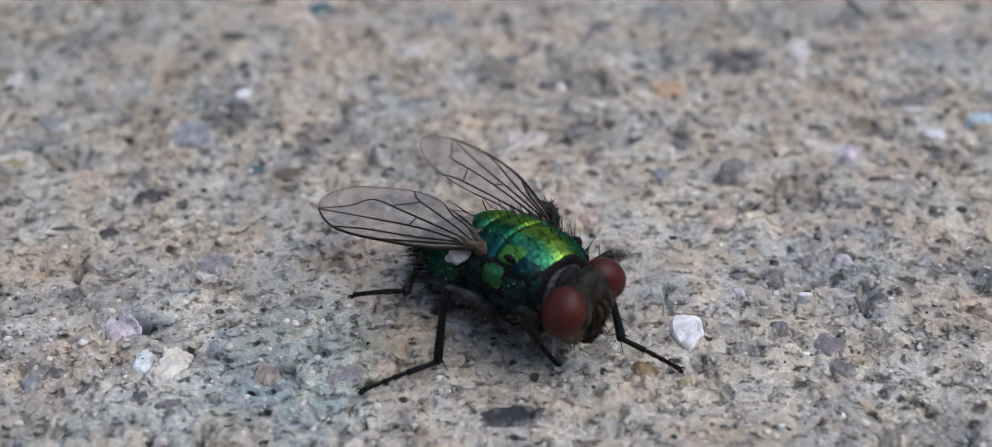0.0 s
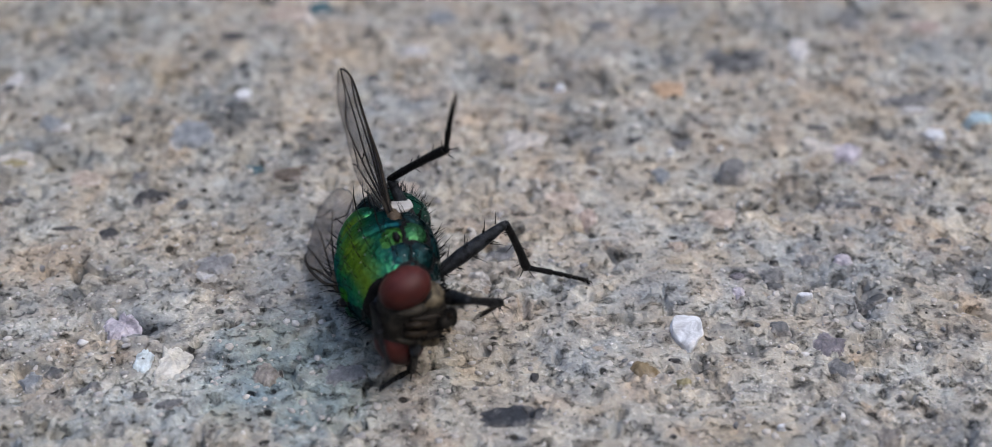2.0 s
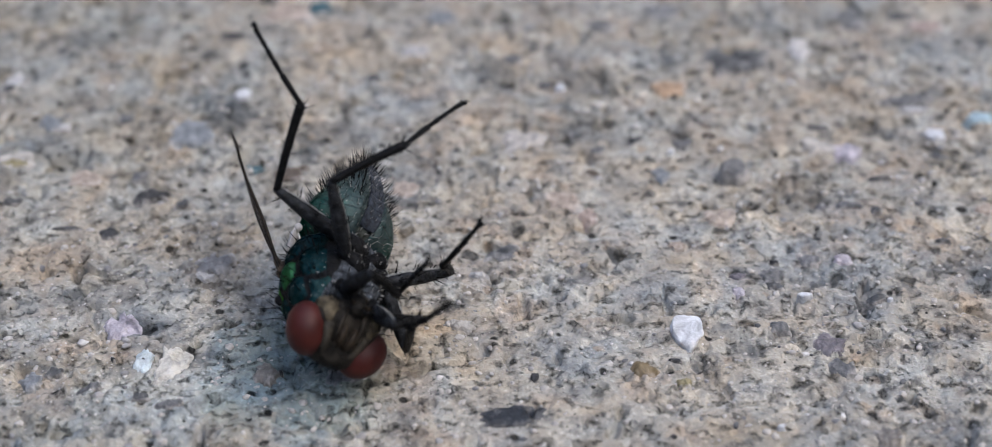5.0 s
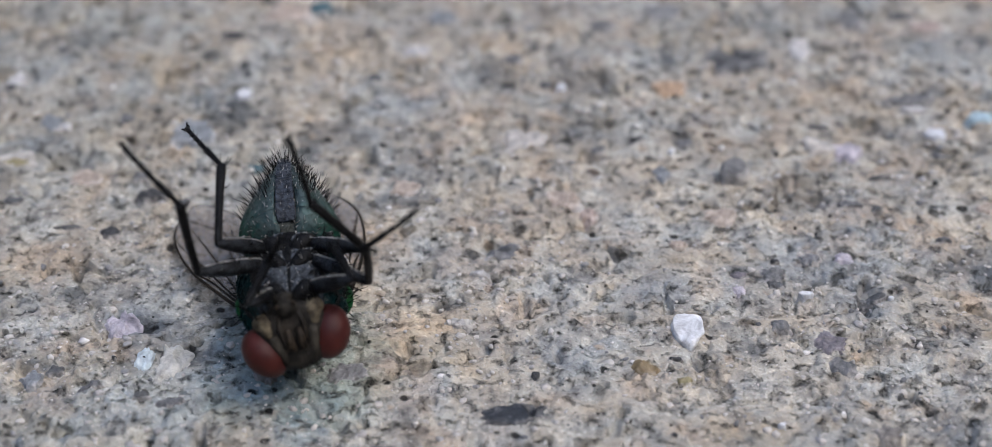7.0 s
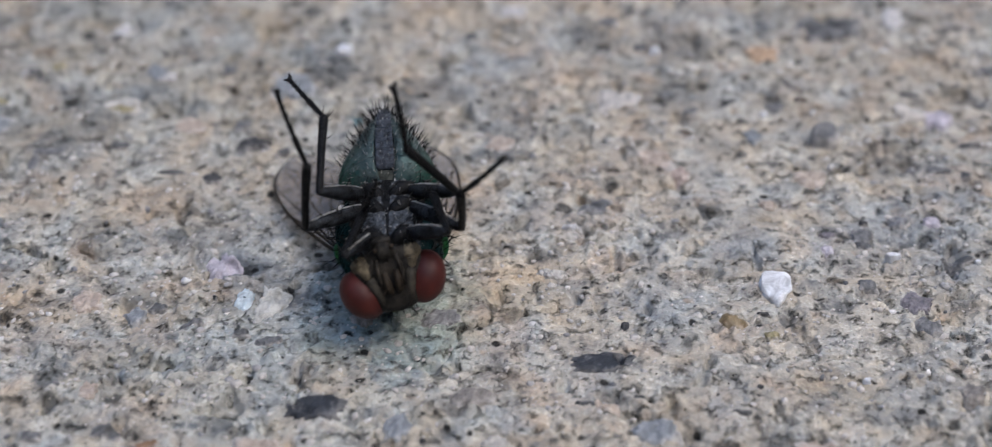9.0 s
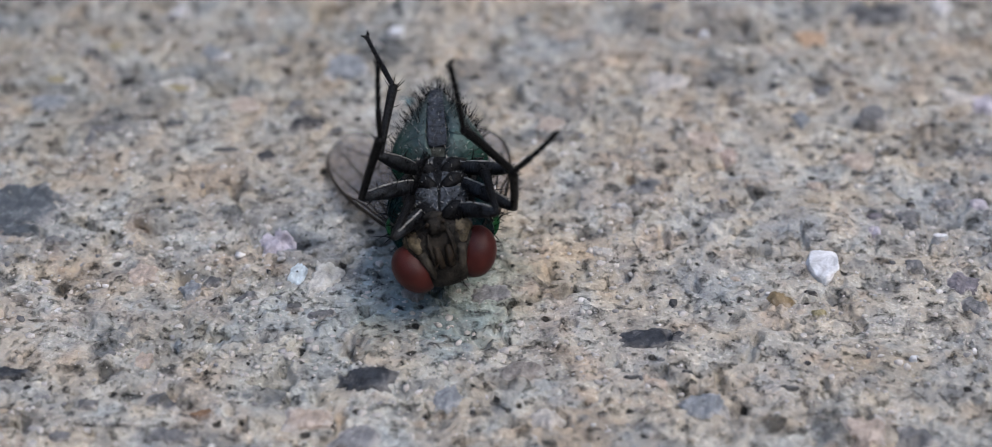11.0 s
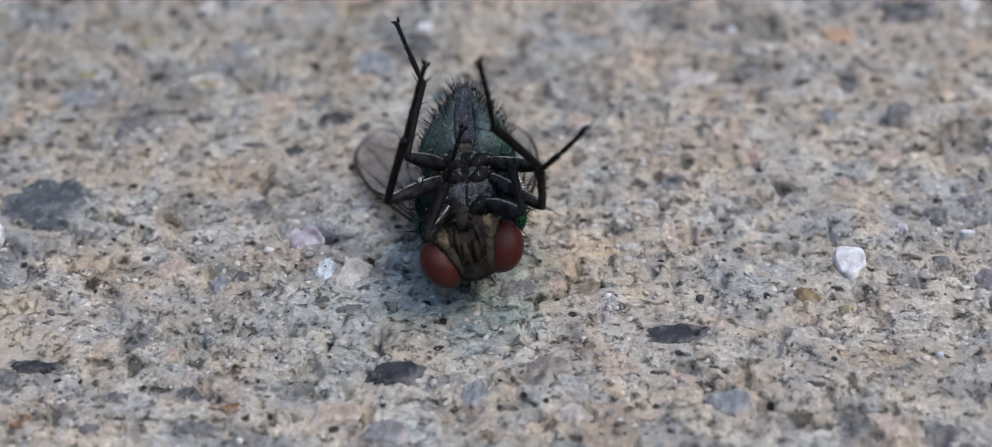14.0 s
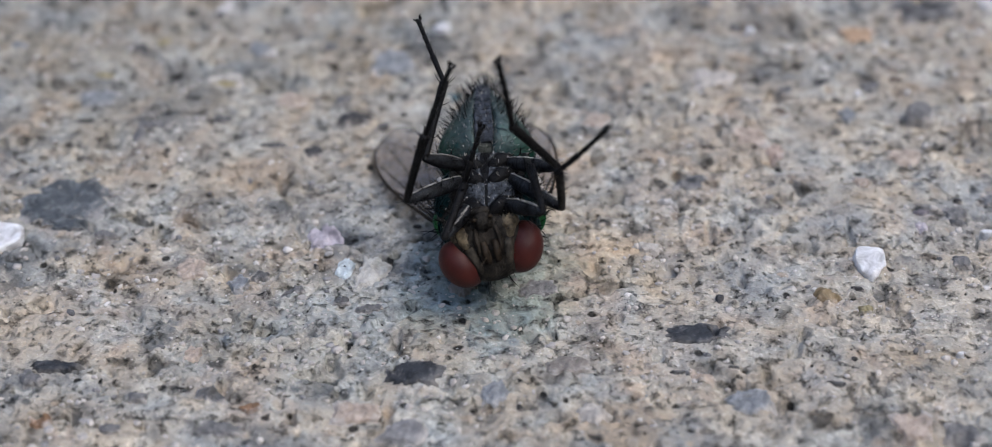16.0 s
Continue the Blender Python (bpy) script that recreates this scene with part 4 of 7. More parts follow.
# wing outline and veins: distance from the hinge, then chord with the leading edge positive
OUTLINE = [(0.0, 0.12), (0.8, 0.42), (2.0, 0.72), (3.4, 0.92), (4.6, 0.90), (5.4, 0.68), (6.0, 0.32), (6.35, -0.11), (6.3, -0.46), (5.8, -0.88), (4.9, -1.21), (3.9, -1.36),
           (3.0, -1.30), (2.35, -1.14), (2.05, -0.99), (1.5, -1.06), (0.8, -0.88), (0.3, -0.53), (0.0, -0.18)]
VEINS = [
    ([(0.0, 0.12), (0.8, 0.42), (2.0, 0.72), (3.4, 0.92), (4.6, 0.90), (5.4, 0.68), (6.0, 0.32)], 0.055),
    ([(0.1, 0.05), (0.9, 0.28), (2.0, 0.55), (2.9, 0.84)], 0.042),
    ([(0.5, 0.1), (1.8, 0.34), (3.2, 0.55), (4.3, 0.74), (4.9, 0.83)], 0.036),
    ([(0.7, 0.08), (2.0, 0.06), (3.4, 0.12), (4.8, 0.22), (5.95, 0.34)], 0.036),
    ([(0.4, -0.04), (1.8, -0.19), (3.2, -0.37), (4.35, -0.55), (4.75, -0.48), (5.1, -0.19), (5.6, 0.10), (5.95, 0.28)], 0.034),
    ([(0.4, -0.09), (1.4, -0.44), (2.5, -0.79), (3.3, -1.06), (3.7, -1.34)], 0.032),
    ([(2.6, 0.07), (2.62, -0.28)], 0.028),
    ([(3.75, -0.46), (3.45, -0.72), (3.15, -1.01)], 0.028),
    ([(0.3, -0.18), (1.0, -0.57), (1.8, -0.84), (2.3, -1.12)], 0.026),
]


def camber(y, x):
    return 0.10 * math.sin(y * 0.55) - 0.05 * x * x + 0.03 * math.sin(x * 5.0 + y)


def build_wing(side):
    """side: -1 left, 1 right. Built at its hinge, tip along y; folded back, its leading edge lies to that side."""
    side = -side
    bm = bmesh.new()
    top, low = spline(OUTLINE[:8], 32), spline(OUTLINE[7:][::-1], 32)
    grid = []
    for k in range(41):
        y = 6.33 * k / 40
        lead, trail = np.interp(y, top[:, 0], top[:, 1]), np.interp(y, low[:, 0], low[:, 1])
        grid.append([(y, lead + (trail - lead) * j / 14) for j in range(15)])
    for half in (1, -1):
        vs = [[bm.verts.new((side * x, y, camber(y, x) + half * 0.006)) for y, x in row] for row in grid]
        for a, b in zip(vs, vs[1:]):
            for j in range(14):
                bm.faces.new((a[j], a[j + 1], b[j + 1], b[j]) if half * side > 0 else (b[j], b[j + 1], a[j + 1], a[j]))
    wing = part("wing", bm, MEMBRANE, fly, "clear smoky wing with dark veins")
    for line, r in VEINS:
        fine = spline(line, max(6, len(line) * 5)) if len(line) > 2 else np.array(line)
        bm = bmesh.new()
        tube(bm, [(side * x, y, camber(y, x)) for y, x in fine], [r * 1.05 * (1.0 - 0.55 * y / 6.4) for y, x in fine], 6)
        part("vein", bm, VEIN, wing)
    bm = bmesh.new()
    hem = spline(OUTLINE[6:], 60)
    tube(bm, [(side * x, y, camber(y, x)) for y, x in hem], [0.012] * len(hem), 5)
    part("hem", bm, VEIN, wing, "thin dark trailing edge")
    bm = bmesh.new()
    tube(bm, [(side * 0.02, -0.1, 0.0), (side * 0.05, 0.4, 0.03), (side * -0.10, 0.9, 0.04)], [0.11, 0.10, 0.04], 10)
    tube(bm, [(side * -0.15, 0.0, 0.0), (side * -0.30, 0.45, 0.02), (side * -0.52, 0.85, 0.02)], [0.10, 0.09, 0.03], 8)
    part("wing_root", bm, WING_ROOT, wing, "tawny thickened wing root")
    bm = bmesh.new()
    for k in range(46):
        y = 0.3 + 5.4 * k / 45
        x = float(np.interp(y, top[:, 0], top[:, 1]))
        bristle(bm, (side * x, y, camber(y, x)), (side * 0.7, 0.7, hair.uniform(-0.3, 0.3)), 0.13, 0.01)
    tagged(part("bristles", bm, BRISTLE, wing), "row of short black hairs on the leading edge", kind="stuff")
    return wing


def build_calypter(side):
    bm = bmesh.new()
    ball(bm, (side * 1.24, -1.24, 0.33), (0.44, 0.48, 0.10), 22, 14, Euler((0.2, side * 0.80, 0)).to_matrix(), 0.18)
    part("calypter", bm, SQUAMA, fly, "whitish rounded lobe below the wing")
    bm = bmesh.new()
    tube(bm, [(side * 1.1, -1.2, 0.1), (side * 1.3, -1.45, 0.05)], [0.03, 0.03], 6)
    ball(bm, (side * 1.36, -1.60, -0.02), (0.11, 0.13, 0.11), 12, 8)
    part("haltere", bm, SQUAMA, fly)


LEGS = {"f": (2.0, 1.85, 1.75), "m": (2.3, 2.15, 2.15), "h": (2.45, 2.4, 2.35)}


def build_leg(kind, side):
    """Femur, tibia and tarsus, each built along y from its own joint."""
    lf, lt, ls = LEGS[kind]
    bm = bmesh.new()
    tube(bm, [(0, lf * k, 0) for k in (-0.04, 0.0, 0.12, 0.35, 0.6, 0.85, 0.97, 1.03)], [0.06, 0.14, 0.18, 0.215, 0.20, 0.15, 0.12, 0.07], 14)
    leg = part("leg", bm, FEMUR, fly, "black leg, its thigh dusted grey")
    bm = bmesh.new()
    tube(bm, [(0, lt * k, 0.03 * math.sin(k * 3.1)) for k in (-0.04, 0.0, 0.1, 0.4, 0.7, 0.93, 1.0, 1.03)], [0.05, 0.10, 0.105, 0.11, 0.12, 0.135, 0.12, 0.06], 12)
    for k in range(9):
        a = k * 2.4
        bristle(bm, (0.08 * math.cos(a), lt * (0.25 + 0.09 * k), 0.08 * math.sin(a)), (math.cos(a), 0.7, math.sin(a)), hair.uniform(0.2, 0.38), 0.016)
    for k in range(5):
        a = k * 1.257
        bristle(bm, (0.1 * math.cos(a), lt * 0.97, 0.1 * math.sin(a)), (math.cos(a), 0.9, math.sin(a)), 0.36, 0.018)
    tibia = part("tibia", bm, BLACK, leg)
    bm = bmesh.new()
    at, bend = 0.0, lambda y: -0.10 * (y / ls) ** 2 * ls * 0.5
    for share, r in ((0.42, 0.085), (0.18, 0.075), (0.14, 0.072), (0.11, 0.07), (0.15, 0.075)):
        a, b = at, at + share * ls
        tube(bm, [(0, a - 0.02, bend(a)), (0, a + 0.03, bend(a)), (0, (a + b) / 2, bend((a + b) / 2)), (0, b - 0.03, bend(b)), (0, b, bend(b))], [r * 0.5, r * 0.8, r * 0.9, r * 1.05, r * 0.6], 9)
        for s in (-1, 1):
            bristle(bm, (s * 0.05, b - 0.03, bend(b)), (s, 0.8, -0.4), 0.14, 0.012)
        at = b
    for s in (-1, 1):
        tube(bm, [(s * 0.03, ls - 0.02, bend(ls)), (s * 0.11, ls + 0.10, bend(ls) + 0.03), (s * 0.14, ls + 0.17, bend(ls) - 0.06)], [0.03, 0.024, 0.006], 5)
        ball(bm, (s * 0.06, ls + 0.06, bend(ls) - 0.05), (0.05, 0.08, 0.03), 8, 6)
    tarsus = part("tarsus", bm, BLACK, leg, "thin five-jointed foot")
    hairs_on(leg, 60, 0.1, 0.24, (0, 0.8, 0), 0.011)
    bm = bmesh.new()
    for k in range(80):
        u = 0.06 + 0.84 * k / 79
        r = float(np.interp(u, (0.0, 0.12, 0.35, 0.6, 0.85, 1.0), (0.14, 0.18, 0.215, 0.20, 0.15, 0.11)))
        a = 1.2 + hair.uniform(-0.14, 0.14)
        bristle(bm, (side * r * math.cos(a), lf * u, -r * math.sin(a)), (side * 0.15, 1.0, -0.3), hair.uniform(0.08, 0.15), 0.016)
    tagged(part("down", bm, DOWN, leg), "row of short pale hairs", kind="stuff")
    hairs_on(leg, 12, 0.3, 0.5, (0, 0.6, 0), 0.016)
    hairs_on(tibia, 40, 0.07, 0.14, (0, 0.9, 0), 0.009)
    tibia.location = (0, lf * MM, 0)
    tarsus.location = (0, (lf + lt) * MM, 0)
    return leg, tibia, tarsus


build_thorax()
build_abdomen()
head = build_head()
left_wing, right_wing = build_wing(-1), build_wing(1)
build_calypter(-1)
build_calypter(1)
legs = {name: build_leg(name[0], -1 if name[1] == "L" else 1) for name in ("fL", "fR", "mL", "mR", "hL", "hR")}


def keyed(ob, rows):
    """Key a part or thing: seconds, place in millimetres, turn in degrees."""
    walk(ob, [(t, pose(x * MM, y * MM, z * MM, a, b, c)) for t, x, y, z, a, b, c in rows])


def motions():
    keyed(fly, [
        (0.0, 0.80, 43.20, 2.24, 8.3, -11.2, -141.7), (0.3, 0.80, 43.20, 2.24, 8.3, -11.2, -141.7), (0.4, 0.03, 42.35, 2.20, 5.0, -2.5, -153.6),
        (0.5, -2.19, 43.72, 2.31, 2.3, 4.2, -155.5), (0.6, -2.02, 43.24, 2.21, 2.9, 7.4, -150.3), (0.8, -1.75, 43.15, 2.23, 2.0, 12.6, -144.5),
        (1.9, -1.75, 43.15, 2.23, 2.0, 12.6, -144.5), (2.0, -2.91, 43.13, 2.23, 6.6, 50.4, -162.0), (2.1, -2.28, 43.05, 2.21, 6.8, 46.0, -163.7),
        (2.2, -1.48, 43.30, 2.21, 2.7, 20.4, -155.7), (2.3, -1.94, 43.22, 2.22, 6.3, 41.3, -160.8), (2.4, -2.00, 43.08, 2.22, 6.4, 41.6, -160.5),
        (2.5, -2.30, 42.97, 1.79, -11.9, 82.6, 175.1), (2.6, -2.28, 42.76, 1.78, -83.7, 88.5, 97.4), (2.8, -2.62, 42.58, 1.74, -167.6, 81.0, 10.7),
        (3.0, -2.87, 42.66, 1.73, -164.4, 79.8, 12.5), (3.5, -3.11, 42.75, 1.72, -161.8, 78.4, 13.6), (4.0, -3.49, 42.83, 1.72, -161.3, 76.3, 15.8),
        (4.2, -3.79, 42.86, 1.73, -160.7, 75.9, 17.2), (4.9, -4.35, 42.80, 1.71, -174.5, 49.8, 5.2), (5.6, -4.91, 42.73, 1.70, -177.3, 23.2, 4.7),
        (6.3, -5.47, 42.67, 1.69, -178.6, -3.4, 6.1), (16.0, -5.47, 42.67, 1.69, -178.6, -3.4, 6.1),
    ])
    keyed(head, [
        (0.0, 0.00, 1.75, 0.00, -14.0, 15.4, 11.0), (0.3, 0.00, 1.75, 0.00, -14.0, 15.4, 11.0), (0.4, 0.00, 1.75, 0.00, -10.9, 16.8, 8.6),
        (0.5, 0.00, 1.75, 0.00, -4.8, 39.8, 3.8), (0.6, 0.00, 1.75, 0.00, -5.8, 27.7, 10.0), (0.8, 0.00, 1.75, 0.00, 2.5, 23.9, 0.6),
        (1.9, 0.00, 1.75, 0.00, 2.5, 23.9, 0.6), (2.0, 0.00, 1.75, 0.00, -10.3, 32.4, -4.8), (2.1, 0.00, 1.75, 0.00, -9.7, 25.1, -5.1),
        (2.2, 0.00, 1.75, 0.00, -3.0, 35.2, 3.9), (2.3, 0.00, 1.75, 0.00, -10.4, 28.5, -0.7), (2.4, 0.00, 1.75, 0.00, -8.2, 32.1, -0.8),
        (2.5, 0.00, 1.75, 0.00, -8.1, 8.1, 14.8), (2.6, 0.00, 1.75, 0.00, -19.4, 15.5, 14.5), (2.8, 0.00, 1.75, 0.00, -34.7, 11.9, 4.8),
        (3.0, 0.00, 1.75, 0.00, -42.3, 8.2, 1.5), (3.5, 0.00, 1.75, 0.00, -49.9, 4.6, -1.8), (4.0, 0.00, 1.75, 0.00, -44.0, 8.6, -1.7),
        (4.2, 0.00, 1.75, 0.00, -47.1, 10.0, 1.6), (4.9, 0.00, 1.75, 0.00, -41.2, 9.3, -2.1), (5.6, 0.00, 1.75, 0.00, -35.2, 8.6, -5.8),
        (6.3, 0.00, 1.75, 0.00, -29.3, 8.0, -9.6), (16.0, 0.00, 1.75, 0.00, -29.3, 8.0, -9.6),
    ])
    keyed(left_wing, [
        (0.0, -1.22, -0.45, 0.70, 6.3, 5.7, 172.7), (0.3, -1.22, -0.45, 0.70, 6.3, 5.7, 172.7), (0.4, -1.22, -0.45, 0.70, 21.3, 5.5, 163.5),
        (0.5, -1.22, -0.45, 0.70, 4.6, -10.9, 150.0), (0.6, -1.22, -0.45, 0.70, 4.5, 15.9, 162.2), (0.8, -1.22, -0.45, 0.70, -0.6, 15.6, 158.2),
        (1.9, -1.22, -0.45, 0.70, -0.6, 15.6, 158.2), (2.0, -1.22, -0.45, 0.70, 13.1, -31.0, 165.5), (2.1, -1.22, -0.45, 0.70, 6.5, -36.3, 159.4),
        (2.2, -1.22, -0.45, 0.70, 1.7, -0.0, 160.0), (2.3, -1.22, -0.45, 0.70, 2.9, -40.3, 158.4), (2.4, -1.22, -0.45, 0.70, 11.8, -49.0, 158.2),
        (2.5, -1.22, -0.45, 0.70, 1.2, -2.2, 167.5), (2.6, -1.22, -0.45, 0.70, 5.4, 6.3, 167.6), (2.8, -1.22, -0.45, 0.70, 10.1, 13.8, 161.1),
        (3.0, -1.22, -0.45, 0.70, 10.5, 16.0, 162.8), (3.5, -1.22, -0.45, 0.70, 11.3, 17.9, 166.5), (4.0, -1.22, -0.45, 0.70, 12.5, 17.3, 170.3),
        (4.2, -1.22, -0.45, 0.70, 13.2, 16.3, 173.2), (4.9, -1.22, -0.45, 0.70, 13.6, 37.9, 175.5), (5.6, -1.22, -0.45, 0.70, 8.8, -0.0, 164.7),
        (6.3, -1.22, -0.45, 0.70, 6.9, -0.0, 162.4), (16.0, -1.22, -0.45, 0.70, 6.9, -0.0, 162.4),
    ])
    keyed(right_wing, [
        (0.0, 1.22, -0.45, 0.70, -5.6, -21.5, -169.7), (0.3, 1.22, -0.45, 0.70, -5.6, -21.5, -169.7), (0.4, 1.22, -0.45, 0.70, 11.0, -21.8, -177.5),
        (0.5, 1.22, -0.45, 0.70, -24.5, -36.2, -170.4), (0.6, 1.22, -0.45, 0.70, -15.8, -21.6, -171.5), (0.8, 1.22, -0.45, 0.70, -14.7, -21.7, -173.9),
        (1.9, 1.22, -0.45, 0.70, -14.7, -21.7, -173.9), (2.0, 1.22, -0.45, 0.70, -9.2, -0.0, -173.7), (2.1, 1.22, -0.45, 0.70, -4.6, 0.0, -168.0),
        (2.2, 1.22, -0.45, 0.70, 0.0, -0.0, -162.5), (2.3, 1.22, -0.45, 0.70, -2.0, -55.0, 182.0), (2.4, 1.22, -0.45, 0.70, -8.0, -52.0, 185.0),
        (2.5, 1.22, -0.45, 0.70, 0.7, 4.0, 177.8), (2.6, 1.22, -0.45, 0.70, 4.0, 25.0, 178.0), (2.8, 1.22, -0.45, 0.70, 0.0, 58.0, 180.0),
        (3.0, 1.22, -0.45, 0.70, 0.0, 55.0, 180.0), (3.5, 1.22, -0.45, 0.70, 0.0, 55.0, 180.0), (4.0, 1.22, -0.45, 0.70, 0.0, 55.0, 180.0),
        (4.2, 1.22, -0.45, 0.70, 0.0, 55.0, 180.0), (4.9, 1.22, -0.45, 0.70, 3.0, 35.0, 179.0), (5.6, 1.22, -0.45, 0.70, 5.0, 16.0, 178.5),
        (6.3, 1.22, -0.45, 0.70, 7.6, -0.0, 177.7), (16.0, 1.22, -0.45, 0.70, 7.6, -0.0, 177.7),
    ])
    keyed(legs["fL"][0], [
        (0.0, -0.50, 1.15, -1.05, -2.6, 1.3, 98.6), (0.3, -0.50, 1.15, -1.05, -2.6, 1.3, 98.5), (0.4, -0.50, 1.15, -1.05, 2.4, 2.5, 114.3),
        (0.5, -0.50, 1.15, -1.05, 33.9, 9.7, 38.3), (0.6, -0.50, 1.15, -1.05, 32.2, 5.6, 56.1), (0.8, -0.50, 1.15, -1.05, -18.2, 5.5, 109.0),
        (1.9, -0.50, 1.15, -1.05, -18.2, 5.5, 109.0), (2.0, -0.50, 1.15, -1.05, 4.1, -5.9, 28.9), (2.1, -0.50, 1.15, -1.05, 15.7, 1.0, 27.3),
        (2.2, -0.50, 1.15, -1.05, 40.0, 10.5, 46.4), (2.3, -0.50, 1.15, -1.05, 24.5, 6.8, 24.4), (2.4, -0.50, 1.15, -1.05, 26.9, 7.1, 32.3),
        (2.5, -0.50, 1.15, -1.05, -12.1, -9.3, 51.5), (2.6, -0.50, 1.15, -1.05, -29.8, -15.8, 51.9), (2.8, -0.50, 1.15, -1.05, -46.5, -20.5, 55.6),
        (3.0, -0.50, 1.15, -1.05, -64.4, -22.8, 62.2), (3.5, -0.50, 1.15, -1.05, -78.0, -23.0, 67.8), (4.0, -0.50, 1.15, -1.05, -70.6, -26.5, 61.1),
        (4.1, -0.50, 1.15, -1.05, -71.6, -21.3, 67.0), (4.2, -0.50, 1.15, -1.05, -71.5, -16.2, 72.5), (4.6, -0.50, 1.15, -1.05, -68.3, -22.0, 70.3),
        (5.0, -0.50, 1.15, -1.05, -64.7, -27.7, 67.5), (5.4, -0.50, 1.15, -1.05, -60.5, -33.1, 64.3), (5.8, -0.50, 1.15, -1.05, -55.7, -38.4, 60.2),
        (6.3, -0.50, 1.15, -1.05, -48.4, -44.5, 53.9), (7.0, -0.50, 1.15, -1.05, -46.8, -45.0, 53.3), (8.0, -0.50, 1.15, -1.05, -42.8, -46.2, 51.6),
        (8.6, -0.50, 1.15, -1.05, -40.1, -47.0, 50.2), (9.0, -0.50, 1.15, -1.05, -36.1, -48.3, 47.8), (9.4, -0.50, 1.15, -1.05, -33.4, -49.0, 46.2),
        (9.7, -0.50, 1.15, -1.05, -32.1, -49.4, 45.3), (10.8, -0.50, 1.15, -1.05, -26.6, -50.5, 42.1), (11.8, -0.50, 1.15, -1.05, -21.5, -51.4, 39.1),
        (12.5, -0.50, 1.15, -1.05, -18.3, -51.9, 36.9), (13.0, -0.50, 1.15, -1.05, -18.8, -52.0, 36.1), (14.0, -0.50, 1.15, -1.05, -20.0, -52.4, 34.4),
        (16.0, -0.50, 1.15, -1.05, -19.8, -52.4, 34.4),
    ])
    keyed(legs["fL"][1], [
        (0.0, 0.00, 2.00, 0.00, -154.1, -58.0, 26.8), (0.3, 0.00, 2.00, 0.00, -154.1, -58.0, 26.8), (0.4, 0.00, 2.00, 0.00, 175.4, -62.6, 51.7),
        (0.5, 0.00, 2.00, 0.00, -103.5, 7.6, 0.3), (0.6, 0.00, 2.00, 0.00, -113.8, -3.3, 0.2), (0.8, 0.00, 2.00, 0.00, -143.9, -58.6, 20.9),
        (1.9, 0.00, 2.00, 0.00, -143.9, -58.7, 20.9), (2.0, 0.00, 2.00, 0.00, -130.7, 22.6, -4.7), (2.1, 0.00, 2.00, 0.00, -116.9, 21.4, -1.8),
        (2.2, 0.00, 2.00, 0.00, -136.3, -0.2, 0.1), (2.3, 0.00, 2.00, 0.00, -137.7, 16.0, -4.3), (2.4, 0.00, 2.00, 0.00, -136.4, 25.0, -6.5),
        (2.5, 0.00, 2.00, 0.00, -125.8, 12.1, -2.0), (2.6, 0.00, 2.00, 0.00, -118.6, 15.2, -1.5), (2.8, 0.00, 2.00, 0.00, -132.1, -14.1, 3.1),
        (3.0, 0.00, 2.00, 0.00, -145.1, -43.9, 15.6), (3.5, 0.00, 2.00, 0.00, -128.6, -28.6, 5.4), (4.0, 0.00, 2.00, 0.00, -130.0, -25.9, 5.2),
        (4.1, 0.00, 2.00, 0.00, -129.6, -23.8, 4.7), (4.2, 0.00, 2.00, 0.00, -129.7, -22.1, 4.4), (4.6, 0.00, 2.00, 0.00, -132.6, -12.0, 2.3),
        (5.0, 0.00, 2.00, 0.00, -136.9, -2.6, -0.6), (5.4, 0.00, 2.00, 0.00, -142.6, 5.8, -4.5), (5.8, 0.00, 2.00, 0.00, -149.9, 12.9, -9.9),
        (6.3, 0.00, 2.00, 0.00, -161.0, 19.0, -18.6), (7.0, 0.00, 2.00, 0.00, -162.3, 18.7, -18.6), (8.0, 0.00, 2.00, 0.00, -165.4, 18.0, -18.3),
        (8.6, 0.00, 2.00, 0.00, -167.3, 17.5, -17.8), (9.0, 0.00, 2.00, 0.00, -169.5, 16.9, -16.7), (9.4, 0.00, 2.00, 0.00, -171.0, 16.6, -16.2),
        (9.7, 0.00, 2.00, 0.00, -171.7, 16.4, -15.9), (10.8, 0.00, 2.00, 0.00, -175.1, 15.7, -15.0), (11.8, 0.00, 2.00, 0.00, -177.9, 15.0, -14.1),
        (12.5, 0.00, 2.00, 0.00, -179.7, 14.7, -13.6), (13.0, 0.00, 2.00, 0.00, -173.9, 15.0, -14.8), (14.0, 0.00, 2.00, 0.00, -162.3, 16.5, -16.7),
        (16.0, 0.00, 2.00, 0.00, -163.0, 16.6, -17.2),
    ])
